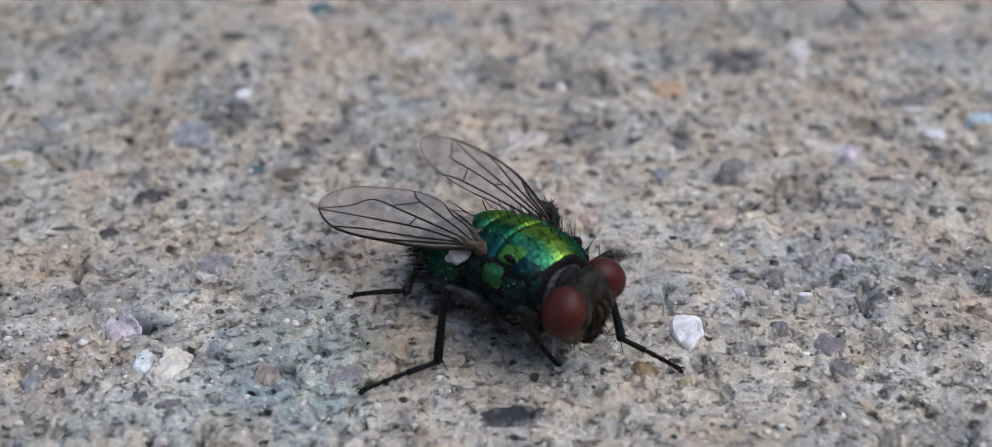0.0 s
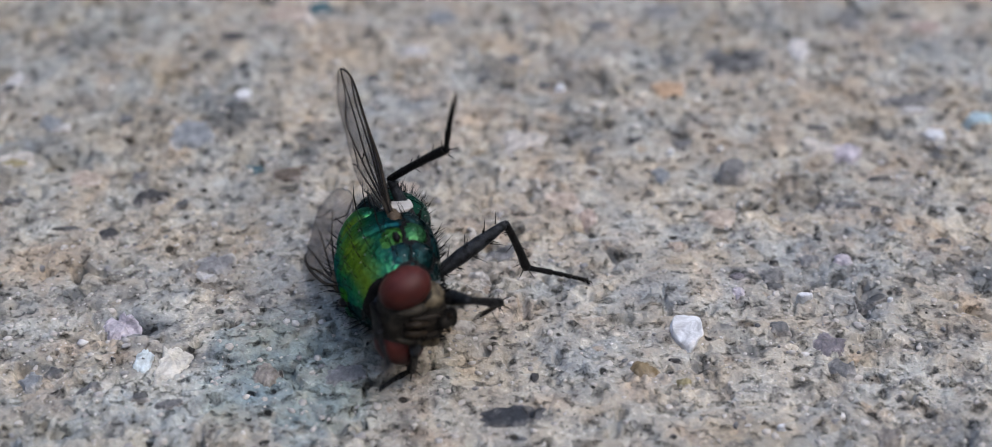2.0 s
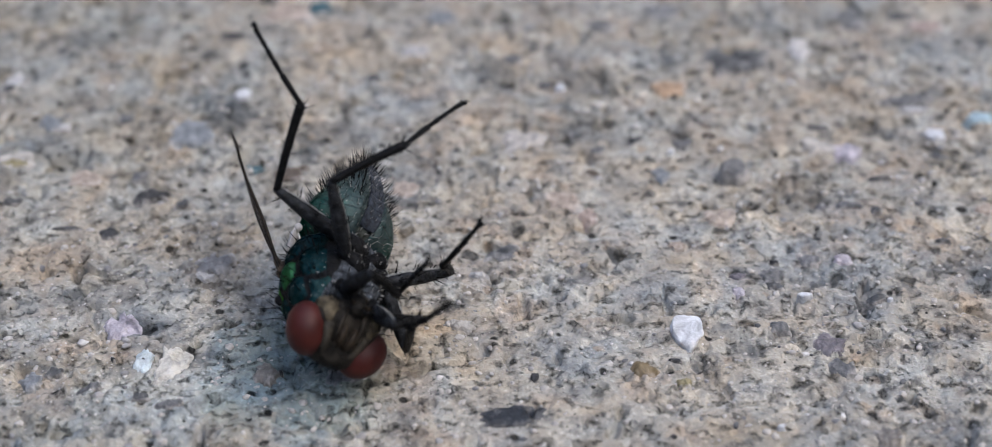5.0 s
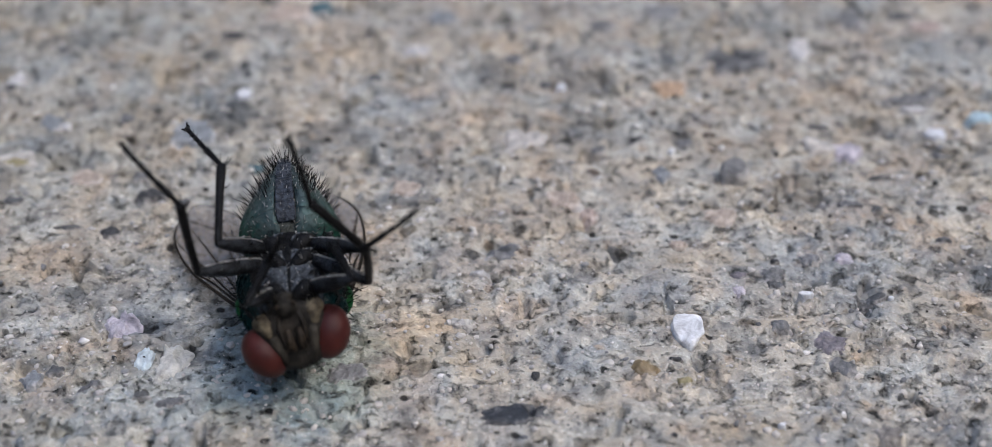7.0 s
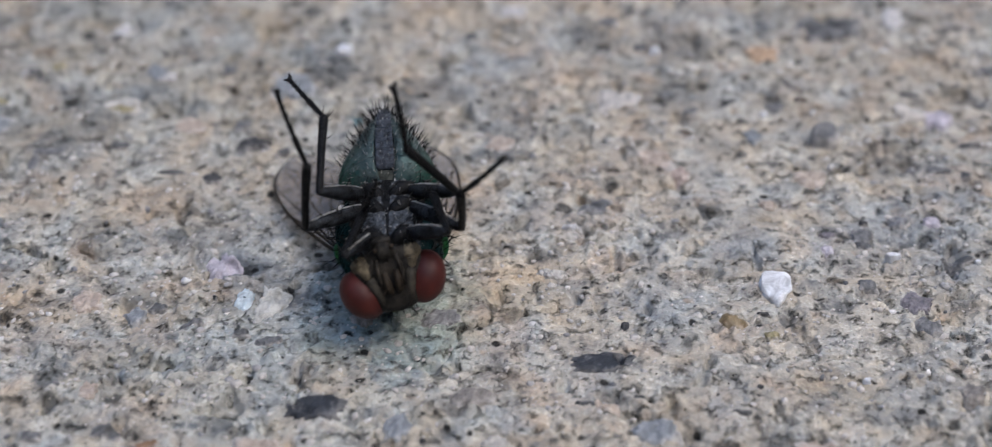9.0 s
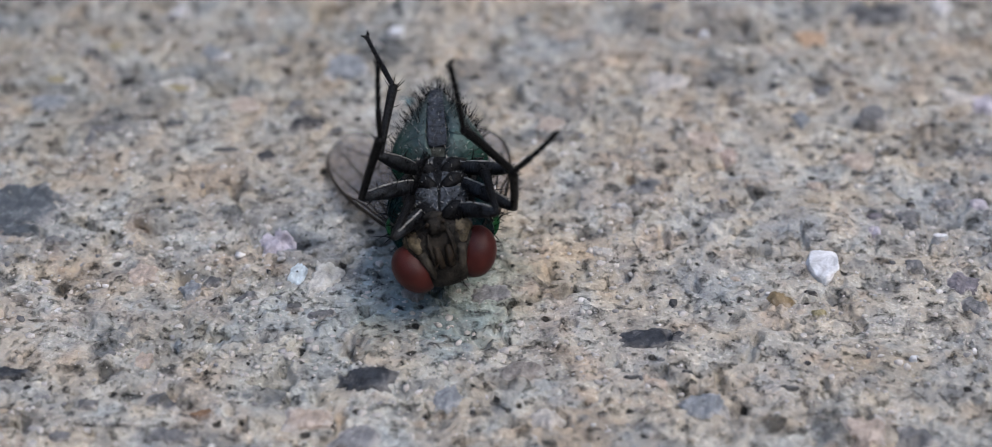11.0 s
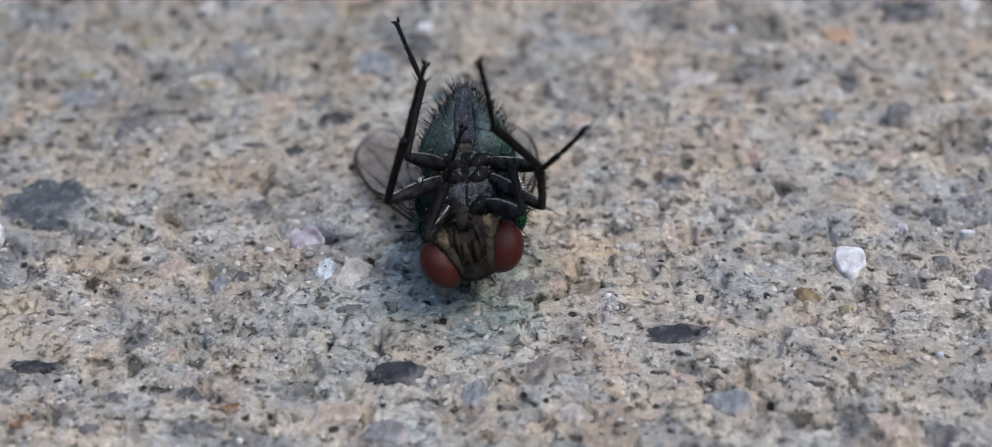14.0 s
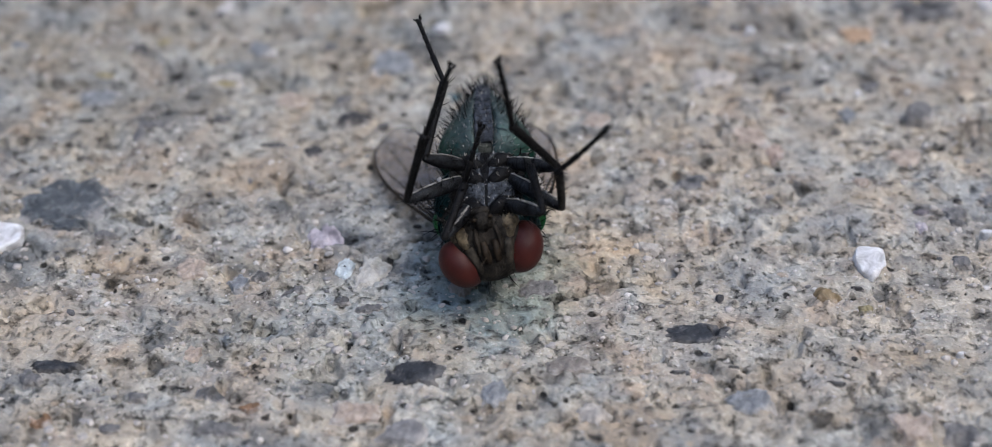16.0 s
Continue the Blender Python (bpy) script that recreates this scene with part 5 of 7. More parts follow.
    keyed(legs["fL"][2], [
        (0.0, 1.36, 0.82, -0.43, -22.1, -49.5, -46.2), (0.3, 1.36, 0.82, -0.43, -22.1, -49.5, -46.1), (0.4, 1.36, 0.75, 0.07, -55.1, 1.4, 0.7),
        (0.5, -0.24, 1.57, -1.78, -68.6, -12.5, -4.4), (0.6, 0.10, 1.26, -1.69, -61.5, -20.5, -8.8), (0.8, 1.40, 0.94, -0.57, -44.8, -56.8, -36.5),
        (1.9, 1.40, 0.94, -0.57, -44.8, -56.8, -36.5), (2.0, -0.64, 0.84, -1.29, -161.4, -10.5, 5.3), (2.1, -0.63, 1.18, -1.54, -71.8, 5.8, 1.9),
        (2.2, 0.01, 0.66, -1.28, -110.4, 7.4, -0.2), (2.3, -0.45, 0.66, -1.20, -129.9, 1.7, -0.3), (2.4, -0.69, 0.73, -1.16, -76.6, 3.2, 0.9),
        (2.5, -0.35, 0.93, -1.47, -16.0, -11.1, -11.4), (2.6, -0.45, 1.13, -1.57, -15.7, -14.1, -14.5), (2.8, 0.40, 0.78, -1.33, -3.2, -2.2, -2.8),
        (3.0, 1.11, 0.74, -0.76, 12.4, 6.0, 10.3), (3.5, 0.80, 0.92, -1.27, 16.8, 21.6, 39.8), (4.0, 0.73, 0.87, -1.27, 20.0, 21.9, 42.9),
        (4.1, 0.67, 0.87, -1.30, 20.2, 17.1, 34.1), (4.2, 0.62, 0.86, -1.32, 19.7, 12.6, 25.2), (4.6, 0.33, 0.76, -1.33, 10.2, 16.2, 20.7),
        (5.0, 0.04, 0.65, -1.26, -0.0, 17.9, 15.5), (5.4, -0.23, 0.54, -1.12, -10.4, 17.5, 10.3), (5.8, -0.48, 0.46, -0.91, -20.5, 15.1, 5.6),
        (6.3, -0.74, 0.40, -0.57, -31.9, 9.7, 0.9), (7.0, -0.73, 0.39, -0.53, -33.1, 9.6, 1.2), (8.0, -0.70, 0.35, -0.44, -38.7, 12.0, 5.6),
        (8.6, -0.67, 0.32, -0.39, -42.2, 13.5, 8.1), (9.0, -0.62, 0.29, -0.32, -44.7, 14.3, 9.9), (9.4, -0.59, 0.27, -0.28, -47.0, 15.3, 11.6),
        (9.7, -0.57, 0.26, -0.26, -48.8, 16.2, 12.8), (10.8, -0.52, 0.23, -0.15, -55.0, 20.1, 16.8), (11.8, -0.47, 0.21, -0.07, -60.6, 23.9, 19.9),
        (12.5, -0.44, 0.20, -0.01, -64.3, 26.5, 21.9), (13.0, -0.52, 0.23, -0.19, -65.6, 28.7, 24.3), (14.0, -0.66, 0.36, -0.54, -68.1, 32.6, 29.2),
        (16.0, -0.67, 0.36, -0.52, -69.3, 34.1, 29.8),
    ])
    keyed(legs["fR"][0], [
        (0.0, 0.50, 1.15, -1.05, 31.5, -4.6, -60.4), (0.3, 0.50, 1.15, -1.05, 31.5, -4.7, -60.4), (0.4, 0.50, 1.15, -1.05, 17.9, -2.2, -31.8),
        (0.5, 0.50, 1.15, -1.05, 1.5, 10.9, -8.5), (0.6, 0.50, 1.15, -1.05, 11.4, 2.0, -17.0), (0.8, 0.50, 1.15, -1.05, 30.9, -7.5, -42.2),
        (1.9, 0.50, 1.15, -1.05, 30.9, -7.5, -42.2), (2.0, 0.50, 1.15, -1.05, 14.6, -0.6, 0.2), (2.1, 0.50, 1.15, -1.05, 24.8, -8.9, -11.1),
        (2.2, 0.50, 1.15, -1.05, 26.3, -9.5, -14.7), (2.3, 0.50, 1.15, -1.05, 27.7, -9.9, -18.4), (2.4, 0.50, 1.15, -1.05, 29.0, -10.1, -22.0),
        (2.5, 0.50, 1.15, -1.05, 31.5, -18.9, 4.5), (2.6, 0.50, 1.15, -1.05, 10.1, 6.1, 24.0), (2.8, 0.50, 1.15, -1.05, 2.3, 19.2, 27.3),
        (3.0, 0.50, 1.15, -1.05, -7.6, 34.1, 26.2), (3.5, 0.50, 1.15, -1.05, -62.4, 59.6, -17.9), (4.0, 0.50, 1.15, -1.05, -33.9, 50.9, 3.9),
        (4.1, 0.50, 1.15, -1.05, -38.0, 52.2, 0.2), (4.2, 0.50, 1.15, -1.05, -42.3, 53.2, -3.8), (4.7, 0.50, 1.15, -1.05, -44.2, 44.9, -16.9),
        (5.2, 0.50, 1.15, -1.05, -43.2, 34.7, -30.3), (5.7, 0.50, 1.15, -1.05, -39.7, 24.9, -42.9), (6.3, 0.50, 1.15, -1.05, -34.3, 15.9, -55.4),
        (6.6, 0.50, 1.15, -1.05, -34.2, 16.0, -55.1), (6.7, 0.50, 1.15, -1.05, -34.1, 16.1, -54.8), (6.8, 0.50, 1.15, -1.05, -34.0, 16.2, -54.5),
        (7.0, 0.50, 1.15, -1.05, -33.8, 16.4, -54.0), (8.0, 0.50, 1.15, -1.05, -32.2, 16.9, -51.6), (8.4, 0.50, 1.15, -1.05, -31.5, 17.1, -50.6),
        (8.6, 0.50, 1.15, -1.05, -31.2, 17.2, -50.1), (8.8, 0.50, 1.15, -1.05, -30.9, 17.3, -49.6), (9.0, 0.50, 1.15, -1.05, -30.5, 17.4, -49.1),
        (9.4, 0.50, 1.15, -1.05, -29.8, 17.5, -48.1), (9.7, 0.50, 1.15, -1.05, -29.3, 17.7, -47.3), (10.8, 0.50, 1.15, -1.05, -27.4, 18.0, -44.6),
        (11.8, 0.50, 1.15, -1.05, -25.6, 18.2, -42.1), (12.5, 0.50, 1.15, -1.05, -24.3, 18.3, -40.4), (13.0, 0.50, 1.15, -1.05, -24.3, 18.2, -40.5),
        (14.0, 0.50, 1.15, -1.05, -24.2, 18.1, -40.6), (16.0, 0.50, 1.15, -1.05, -24.0, 17.9, -41.0),
    ])
    keyed(legs["fR"][1], [
        (0.0, 0.00, 2.00, 0.00, -163.7, 9.8, -5.2), (0.3, 0.00, 2.00, 0.00, -163.7, 9.8, -5.2), (0.4, 0.00, 2.00, 0.00, -147.9, 16.4, -6.1),
        (0.5, 0.00, 2.00, 0.00, -130.1, 9.9, -2.0), (0.6, 0.00, 2.00, 0.00, -139.9, 11.5, -3.3), (0.8, 0.00, 2.00, 0.00, -155.3, 3.8, -1.7),
        (1.9, 0.00, 2.00, 0.00, -155.3, 3.8, -1.7), (2.0, 0.00, 2.00, 0.00, -155.0, -39.0, 17.7), (2.1, 0.00, 2.00, 0.00, -158.1, -38.2, 18.6),
        (2.2, 0.00, 2.00, 0.00, -156.6, -38.9, 18.3), (2.3, 0.00, 2.00, 0.00, -155.1, -39.5, 18.0), (2.4, 0.00, 2.00, 0.00, -153.6, -40.0, 17.6),
        (2.5, 0.00, 2.00, 0.00, 159.4, -60.8, 63.6), (2.6, 0.00, 2.00, 0.00, 164.0, -38.2, 37.3), (2.8, 0.00, 2.00, 0.00, 163.4, -33.6, 33.1),
        (3.0, 0.00, 2.00, 0.00, 163.2, -29.6, 29.2), (3.5, 0.00, 2.00, 0.00, 161.4, -24.8, 25.3), (4.0, 0.00, 2.00, 0.00, 152.7, -26.2, 30.9),
        (4.1, 0.00, 2.00, 0.00, 151.2, -35.9, 43.1), (4.2, 0.00, 2.00, 0.00, 148.0, -45.0, 56.3), (4.7, 0.00, 2.00, 0.00, 155.6, -49.8, 55.2),
        (5.2, 0.00, 2.00, 0.00, 169.1, -52.3, 47.2), (5.7, 0.00, 2.00, 0.00, -177.5, -51.1, 37.0), (6.3, 0.00, 2.00, 0.00, -169.4, -48.4, 30.1),
        (6.6, 0.00, 2.00, 0.00, -169.4, -48.0, 29.9), (6.7, 0.00, 2.00, 0.00, -169.4, -47.7, 29.7), (6.8, 0.00, 2.00, 0.00, -169.4, -47.3, 29.5),
        (7.0, 0.00, 2.00, 0.00, -169.4, -46.7, 29.0), (8.0, 0.00, 2.00, 0.00, -167.2, -46.2, 27.5), (8.4, 0.00, 2.00, 0.00, -166.3, -45.9, 26.8),
        (8.6, 0.00, 2.00, 0.00, -165.9, -45.8, 26.5), (8.8, 0.00, 2.00, 0.00, -165.4, -45.7, 26.2), (9.0, 0.00, 2.00, 0.00, -165.0, -45.6, 25.9),
        (9.4, 0.00, 2.00, 0.00, -164.1, -45.3, 25.3), (9.7, 0.00, 2.00, 0.00, -163.4, -45.1, 24.8), (10.8, 0.00, 2.00, 0.00, -161.0, -44.3, 23.2),
        (11.8, 0.00, 2.00, 0.00, -158.9, -43.5, 21.7), (12.5, 0.00, 2.00, 0.00, -157.5, -42.8, 20.7), (13.0, 0.00, 2.00, 0.00, -157.4, -42.6, 20.5),
        (14.0, 0.00, 2.00, 0.00, -157.1, -42.2, 20.2), (16.0, 0.00, 2.00, 0.00, -156.6, -41.3, 19.5),
    ])
    keyed(legs["fR"][2], [
        (0.0, -0.25, 0.24, -0.51, -163.0, 20.2, -10.7), (0.3, -0.25, 0.24, -0.51, -163.1, 20.2, -10.7), (0.4, -0.44, 0.47, -0.94, -45.4, 55.8, 35.4),
        (0.5, -0.29, 0.82, -1.39, 19.3, 5.0, 10.0), (0.6, -0.32, 0.60, -1.17, 10.6, 7.1, 11.8), (0.8, -0.10, 0.32, -0.77, -1.8, 18.6, 24.4),
        (1.9, -0.10, 0.32, -0.77, -1.8, 18.6, 24.4), (2.0, 0.98, 0.55, -0.61, 28.3, -4.5, -10.9), (2.1, 0.95, 0.51, -0.54, 8.5, 1.8, 2.9),
        (2.2, 0.97, 0.53, -0.57, 6.9, 4.2, 6.5), (2.3, 0.99, 0.56, -0.60, 5.6, 6.7, 10.2), (2.4, 1.01, 0.58, -0.63, 4.5, 9.4, 13.8),
        (2.5, 1.30, 0.72, 0.32, -2.7, 15.1, 19.6), (2.6, 0.83, 0.39, 0.40, -54.1, 9.0, 4.5), (2.8, 0.72, 0.36, 0.44, -35.4, -1.8, -1.3),
        (3.0, 0.63, 0.33, 0.46, -12.7, -5.5, -6.0), (3.5, 0.53, 0.31, 0.54, 28.3, 15.0, 35.9), (4.0, 0.52, 0.40, 0.76, 14.7, 10.0, 18.0),
        (4.1, 0.73, 0.46, 0.72, 14.5, 10.7, 19.2), (4.2, 0.92, 0.55, 0.69, 14.2, 11.5, 20.4), (4.7, 1.05, 0.56, 0.49, 0.1, 31.3, 41.8),
        (5.2, 1.15, 0.56, 0.21, -96.8, 71.0, 7.7), (5.7, 1.16, 0.56, -0.05, -172.7, -2.2, 1.4), (6.3, 1.13, 0.56, -0.23, 170.8, -49.0, 43.0),
        (6.6, 1.13, 0.55, -0.23, 170.9, -48.6, 42.6), (6.7, 1.12, 0.54, -0.23, 171.1, -48.3, 42.2), (6.8, 1.11, 0.54, -0.23, 171.2, -48.0, 41.8),
        (7.0, 1.10, 0.53, -0.23, 171.4, -47.3, 41.1), (8.0, 1.09, 0.54, -0.28, 171.0, -44.7, 39.0), (8.4, 1.09, 0.54, -0.30, 170.8, -43.7, 38.2),
        (8.6, 1.09, 0.54, -0.32, 170.7, -43.2, 37.8), (8.8, 1.09, 0.54, -0.33, 170.6, -42.7, 37.4), (9.0, 1.09, 0.54, -0.34, 170.5, -42.2, 37.0),
        (9.4, 1.09, 0.55, -0.36, 170.3, -41.1, 36.2), (9.7, 1.08, 0.55, -0.37, 170.2, -40.4, 35.6), (10.8, 1.07, 0.56, -0.43, 169.5, -37.6, 33.5),
        (11.8, 1.06, 0.57, -0.48, 168.9, -35.1, 31.6), (12.5, 1.05, 0.57, -0.52, 168.4, -33.4, 30.2), (13.0, 1.05, 0.57, -0.52, 168.3, -33.5, 30.5),
        (14.0, 1.04, 0.57, -0.53, 168.1, -33.9, 30.9), (16.0, 1.02, 0.56, -0.55, 167.7, -34.6, 31.8),
    ])
    keyed(legs["mL"][0], [
        (0.0, -0.62, 0.10, -1.20, 38.8, 4.9, 68.1), (0.3, -0.62, 0.10, -1.20, 38.8, 4.9, 68.1), (0.4, -0.62, 0.10, -1.20, 46.6, -1.9, 96.5),
        (0.5, -0.62, 0.10, -1.20, 23.6, 0.4, 85.5), (0.6, -0.62, 0.10, -1.20, 35.8, -1.1, 95.7), (0.8, -0.62, 0.10, -1.20, 33.2, -0.9, 95.3),
        (1.9, -0.62, 0.10, -1.20, 33.2, -0.9, 95.3), (2.0, -0.62, 0.10, -1.20, -20.6, 1.8, 95.9), (2.1, -0.62, 0.10, -1.20, -8.2, 2.2, 100.9),
        (2.2, -0.62, 0.10, -1.20, 20.7, -0.4, 97.3), (2.3, -0.62, 0.10, -1.20, -3.4, 1.2, 98.0), (2.4, -0.62, 0.10, -1.20, -4.3, 1.2, 97.6),
        (2.5, -0.62, 0.10, -1.20, -49.7, 8.0, 102.8), (2.6, -0.62, 0.10, -1.20, -50.7, 12.4, 109.5), (2.8, -0.62, 0.10, -1.20, -57.3, 14.5, 110.1),
        (3.0, -0.62, 0.10, -1.20, -64.0, 16.6, 110.4), (3.5, -0.62, 0.10, -1.20, -65.2, 18.0, 111.7), (4.0, -0.62, 0.10, -1.20, -58.1, 18.7, 115.4),
        (4.1, -0.62, 0.10, -1.20, -44.0, 17.3, 120.8), (4.2, -0.62, 0.10, -1.20, -30.4, 14.5, 124.5), (4.7, -0.62, 0.10, -1.20, -34.6, 9.0, 109.7),
        (5.2, -0.62, 0.10, -1.20, -36.4, 0.9, 92.0), (5.7, -0.62, 0.10, -1.20, -34.3, -7.3, 73.9), (6.3, -0.62, 0.10, -1.20, -28.7, -13.8, 55.6),
        (6.6, -0.62, 0.10, -1.20, -28.4, -13.7, 55.6), (6.7, -0.62, 0.10, -1.20, -26.8, -13.0, 55.9), (6.8, -0.62, 0.10, -1.20, -25.6, -12.4, 56.4),
        (7.0, -0.62, 0.10, -1.20, -25.0, -12.2, 56.4), (8.0, -0.62, 0.10, -1.20, -23.9, -10.0, 61.4), (8.4, -0.62, 0.10, -1.20, -23.0, -11.5, 56.6),
        (8.6, -0.62, 0.10, -1.20, -19.7, -9.5, 59.2), (8.8, -0.62, 0.10, -1.20, -19.6, -12.4, 50.5), (9.0, -0.62, 0.10, -1.20, -18.6, -13.0, 47.3),
        (9.4, -0.62, 0.10, -1.20, -22.3, -14.2, 48.4), (9.7, -0.62, 0.10, -1.20, -28.8, -16.8, 48.9), (10.8, -0.62, 0.10, -1.20, -23.7, -15.2, 47.2),
        (11.8, -0.62, 0.10, -1.20, -19.1, -13.7, 46.0), (12.5, -0.62, 0.10, -1.20, -15.9, -12.5, 45.3), (13.0, -0.62, 0.10, -1.20, -16.0, -12.5, 45.4),
        (14.0, -0.62, 0.10, -1.20, -16.1, -12.5, 45.6), (16.0, -0.62, 0.10, -1.20, -16.3, -12.5, 45.9),
    ])
    keyed(legs["mL"][1], [
        (0.0, 0.00, 2.30, 0.00, -97.9, 38.9, 3.4), (0.3, 0.00, 2.30, 0.00, -97.9, 38.8, 3.4), (0.4, 0.00, 2.30, 0.00, -84.6, 38.5, 8.1),
        (0.5, 0.00, 2.30, 0.00, -13.1, -71.9, -76.2), (0.6, 0.00, 2.30, 0.00, -105.2, -0.7, -0.0), (0.8, 0.00, 2.30, 0.00, -115.8, -5.0, 0.4),
        (1.9, 0.00, 2.30, 0.00, -115.7, -5.0, 0.4), (2.0, 0.00, 2.30, 0.00, -96.4, 19.2, 1.9), (2.1, 0.00, 2.30, 0.00, -104.8, 19.5, 0.5),
        (2.2, 0.00, 2.30, 0.00, -117.6, 14.4, -1.3), (2.3, 0.00, 2.30, 0.00, -107.3, 6.5, 0.0), (2.4, 0.00, 2.30, 0.00, -103.3, 15.9, 0.6),
        (2.5, 0.00, 2.30, 0.00, -113.0, 21.8, -1.1), (2.6, 0.00, 2.30, 0.00, -110.2, 24.2, -0.6), (2.8, 0.00, 2.30, 0.00, -103.9, 23.6, 0.8),
        (3.0, 0.00, 2.30, 0.00, -97.7, 22.7, 2.0), (3.5, 0.00, 2.30, 0.00, -92.4, 18.5, 2.5), (4.0, 0.00, 2.30, 0.00, -104.2, 25.6, 0.7),
        (4.1, 0.00, 2.30, 0.00, -84.4, 30.1, 6.3), (4.2, 0.00, 2.30, 0.00, -66.9, 25.8, 9.7), (4.7, 0.00, 2.30, 0.00, -72.2, 18.9, 6.1),
        (5.2, 0.00, 2.30, 0.00, -73.8, 11.6, 3.5), (5.7, 0.00, 2.30, 0.00, -71.1, 6.4, 2.1), (6.3, 0.00, 2.30, 0.00, -65.0, 4.3, 1.7),
        (6.6, 0.00, 2.30, 0.00, -65.3, 4.2, 1.6), (6.7, 0.00, 2.30, 0.00, -68.6, 8.8, 3.1), (6.8, 0.00, 2.30, 0.00, -61.4, 13.0, 5.6),
        (7.0, 0.00, 2.30, 0.00, -61.6, 13.2, 5.6), (8.0, 0.00, 2.30, 0.00, -61.2, 5.2, 2.2), (8.4, 0.00, 2.30, 0.00, -63.4, 10.2, 4.1),
        (8.6, 0.00, 2.30, 0.00, -65.8, 10.5, 4.0), (8.8, 0.00, 2.30, 0.00, -61.4, 6.1, 2.6), (9.0, 0.00, 2.30, 0.00, -73.1, 3.6, 1.1),
        (9.4, 0.00, 2.30, 0.00, -73.4, -1.9, -0.6), (9.7, 0.00, 2.30, 0.00, -69.0, -2.8, -1.0), (10.8, 0.00, 2.30, 0.00, -74.9, -3.2, -0.9),
        (11.8, 0.00, 2.30, 0.00, -80.3, -3.7, -0.9), (12.5, 0.00, 2.30, 0.00, -84.1, -4.1, -0.8), (13.0, 0.00, 2.30, 0.00, -84.6, -3.6, -0.7),
        (14.0, 0.00, 2.30, 0.00, -85.4, -2.6, -0.5), (16.0, 0.00, 2.30, 0.00, -87.0, -0.7, -0.1),
    ])
    keyed(legs["mL"][2], [
        (0.0, -1.32, 1.93, -1.66, 80.9, -70.0, 168.0), (0.3, -1.32, 1.93, -1.66, 80.9, -70.0, 168.0), (0.4, -1.35, 2.31, -1.68, -70.9, 23.6, 7.9),
        (0.5, 2.14, 2.35, -0.15, -55.3, 25.3, 12.6), (0.6, 0.02, 1.73, -2.07, -69.6, -3.4, -1.2), (0.8, 0.18, 1.37, -1.93, -72.7, -8.0, -2.5),
        (1.9, 0.18, 1.37, -1.93, -72.7, -8.0, -2.5), (2.0, -0.70, 2.04, -2.02, -53.9, 8.1, 4.1), (2.1, -0.69, 1.75, -1.96, -67.6, 21.7, 8.0),
        (2.2, -0.50, 1.31, -1.84, -70.8, 10.9, 3.6), (2.3, -0.23, 1.66, -2.04, -70.2, 32.3, 11.2), (2.4, -0.57, 1.80, -2.01, -74.9, 24.7, 7.3),
        (2.5, -0.75, 1.47, -1.84, -56.6, 17.9, 8.6), (2.6, -0.83, 1.57, -1.84, -55.7, 26.4, 13.0), (2.8, -0.83, 1.77, -1.91, -48.1, 20.6, 11.8),
        (3.0, -0.81, 1.98, -1.96, -40.7, 14.9, 9.9), (3.5, -0.68, 2.18, -2.04, -41.3, 16.0, 10.5), (4.0, -0.89, 1.76, -1.88, -51.2, 27.4, 14.9),
        (4.1, -1.09, 2.39, -1.85, -54.3, 46.6, 24.3), (4.2, -0.99, 2.99, -1.78, -39.5, 64.2, 45.9), (4.7, -0.73, 2.88, -1.94, -63.2, 55.4, 24.1),
        (5.2, -0.45, 2.87, -2.02, -67.9, 39.1, 14.6), (5.7, -0.25, 2.99, -2.02, -59.9, 26.8, 12.0), (6.3, -0.17, 3.20, -1.94, -50.0, 23.2, 12.8),
        (6.6, -0.17, 3.19, -1.95, -50.3, 23.1, 12.7), (6.7, -0.35, 3.07, -1.98, -46.2, 17.6, 10.5), (6.8, -0.52, 3.28, -1.84, -30.8, 24.9, 19.8),
        (7.0, -0.53, 3.27, -1.84, -32.4, 26.2, 20.3), (8.0, -0.21, 3.33, -1.88, -41.9, 24.4, 15.9), (8.4, -0.41, 3.23, -1.89, -40.1, 23.2, 15.6),
        (8.6, -0.42, 3.15, -1.93, -57.9, 19.3, 9.0), (8.8, -0.25, 3.32, -1.88, -66.4, 15.8, 6.0), (9.0, -0.14, 2.92, -2.05, -60.4, 25.5, 11.2),
        (9.4, 0.07, 2.91, -2.06, -58.2, 22.5, 10.4), (9.7, 0.11, 3.07, -2.00, -51.5, 16.8, 9.0), (10.8, 0.12, 2.86, -2.07, -66.9, 14.8, 5.5),
        (11.8, 0.14, 2.66, -2.12, -80.7, 11.8, 2.8), (12.5, 0.15, 2.52, -2.13, -89.9, 9.1, 1.4), (13.0, 0.14, 2.50, -2.14, -89.9, 7.6, 1.2),
        (14.0, 0.10, 2.47, -2.14, -89.8, 4.5, 0.7), (16.0, 0.03, 2.41, -2.15, -89.5, -1.7, -0.3),
    ])
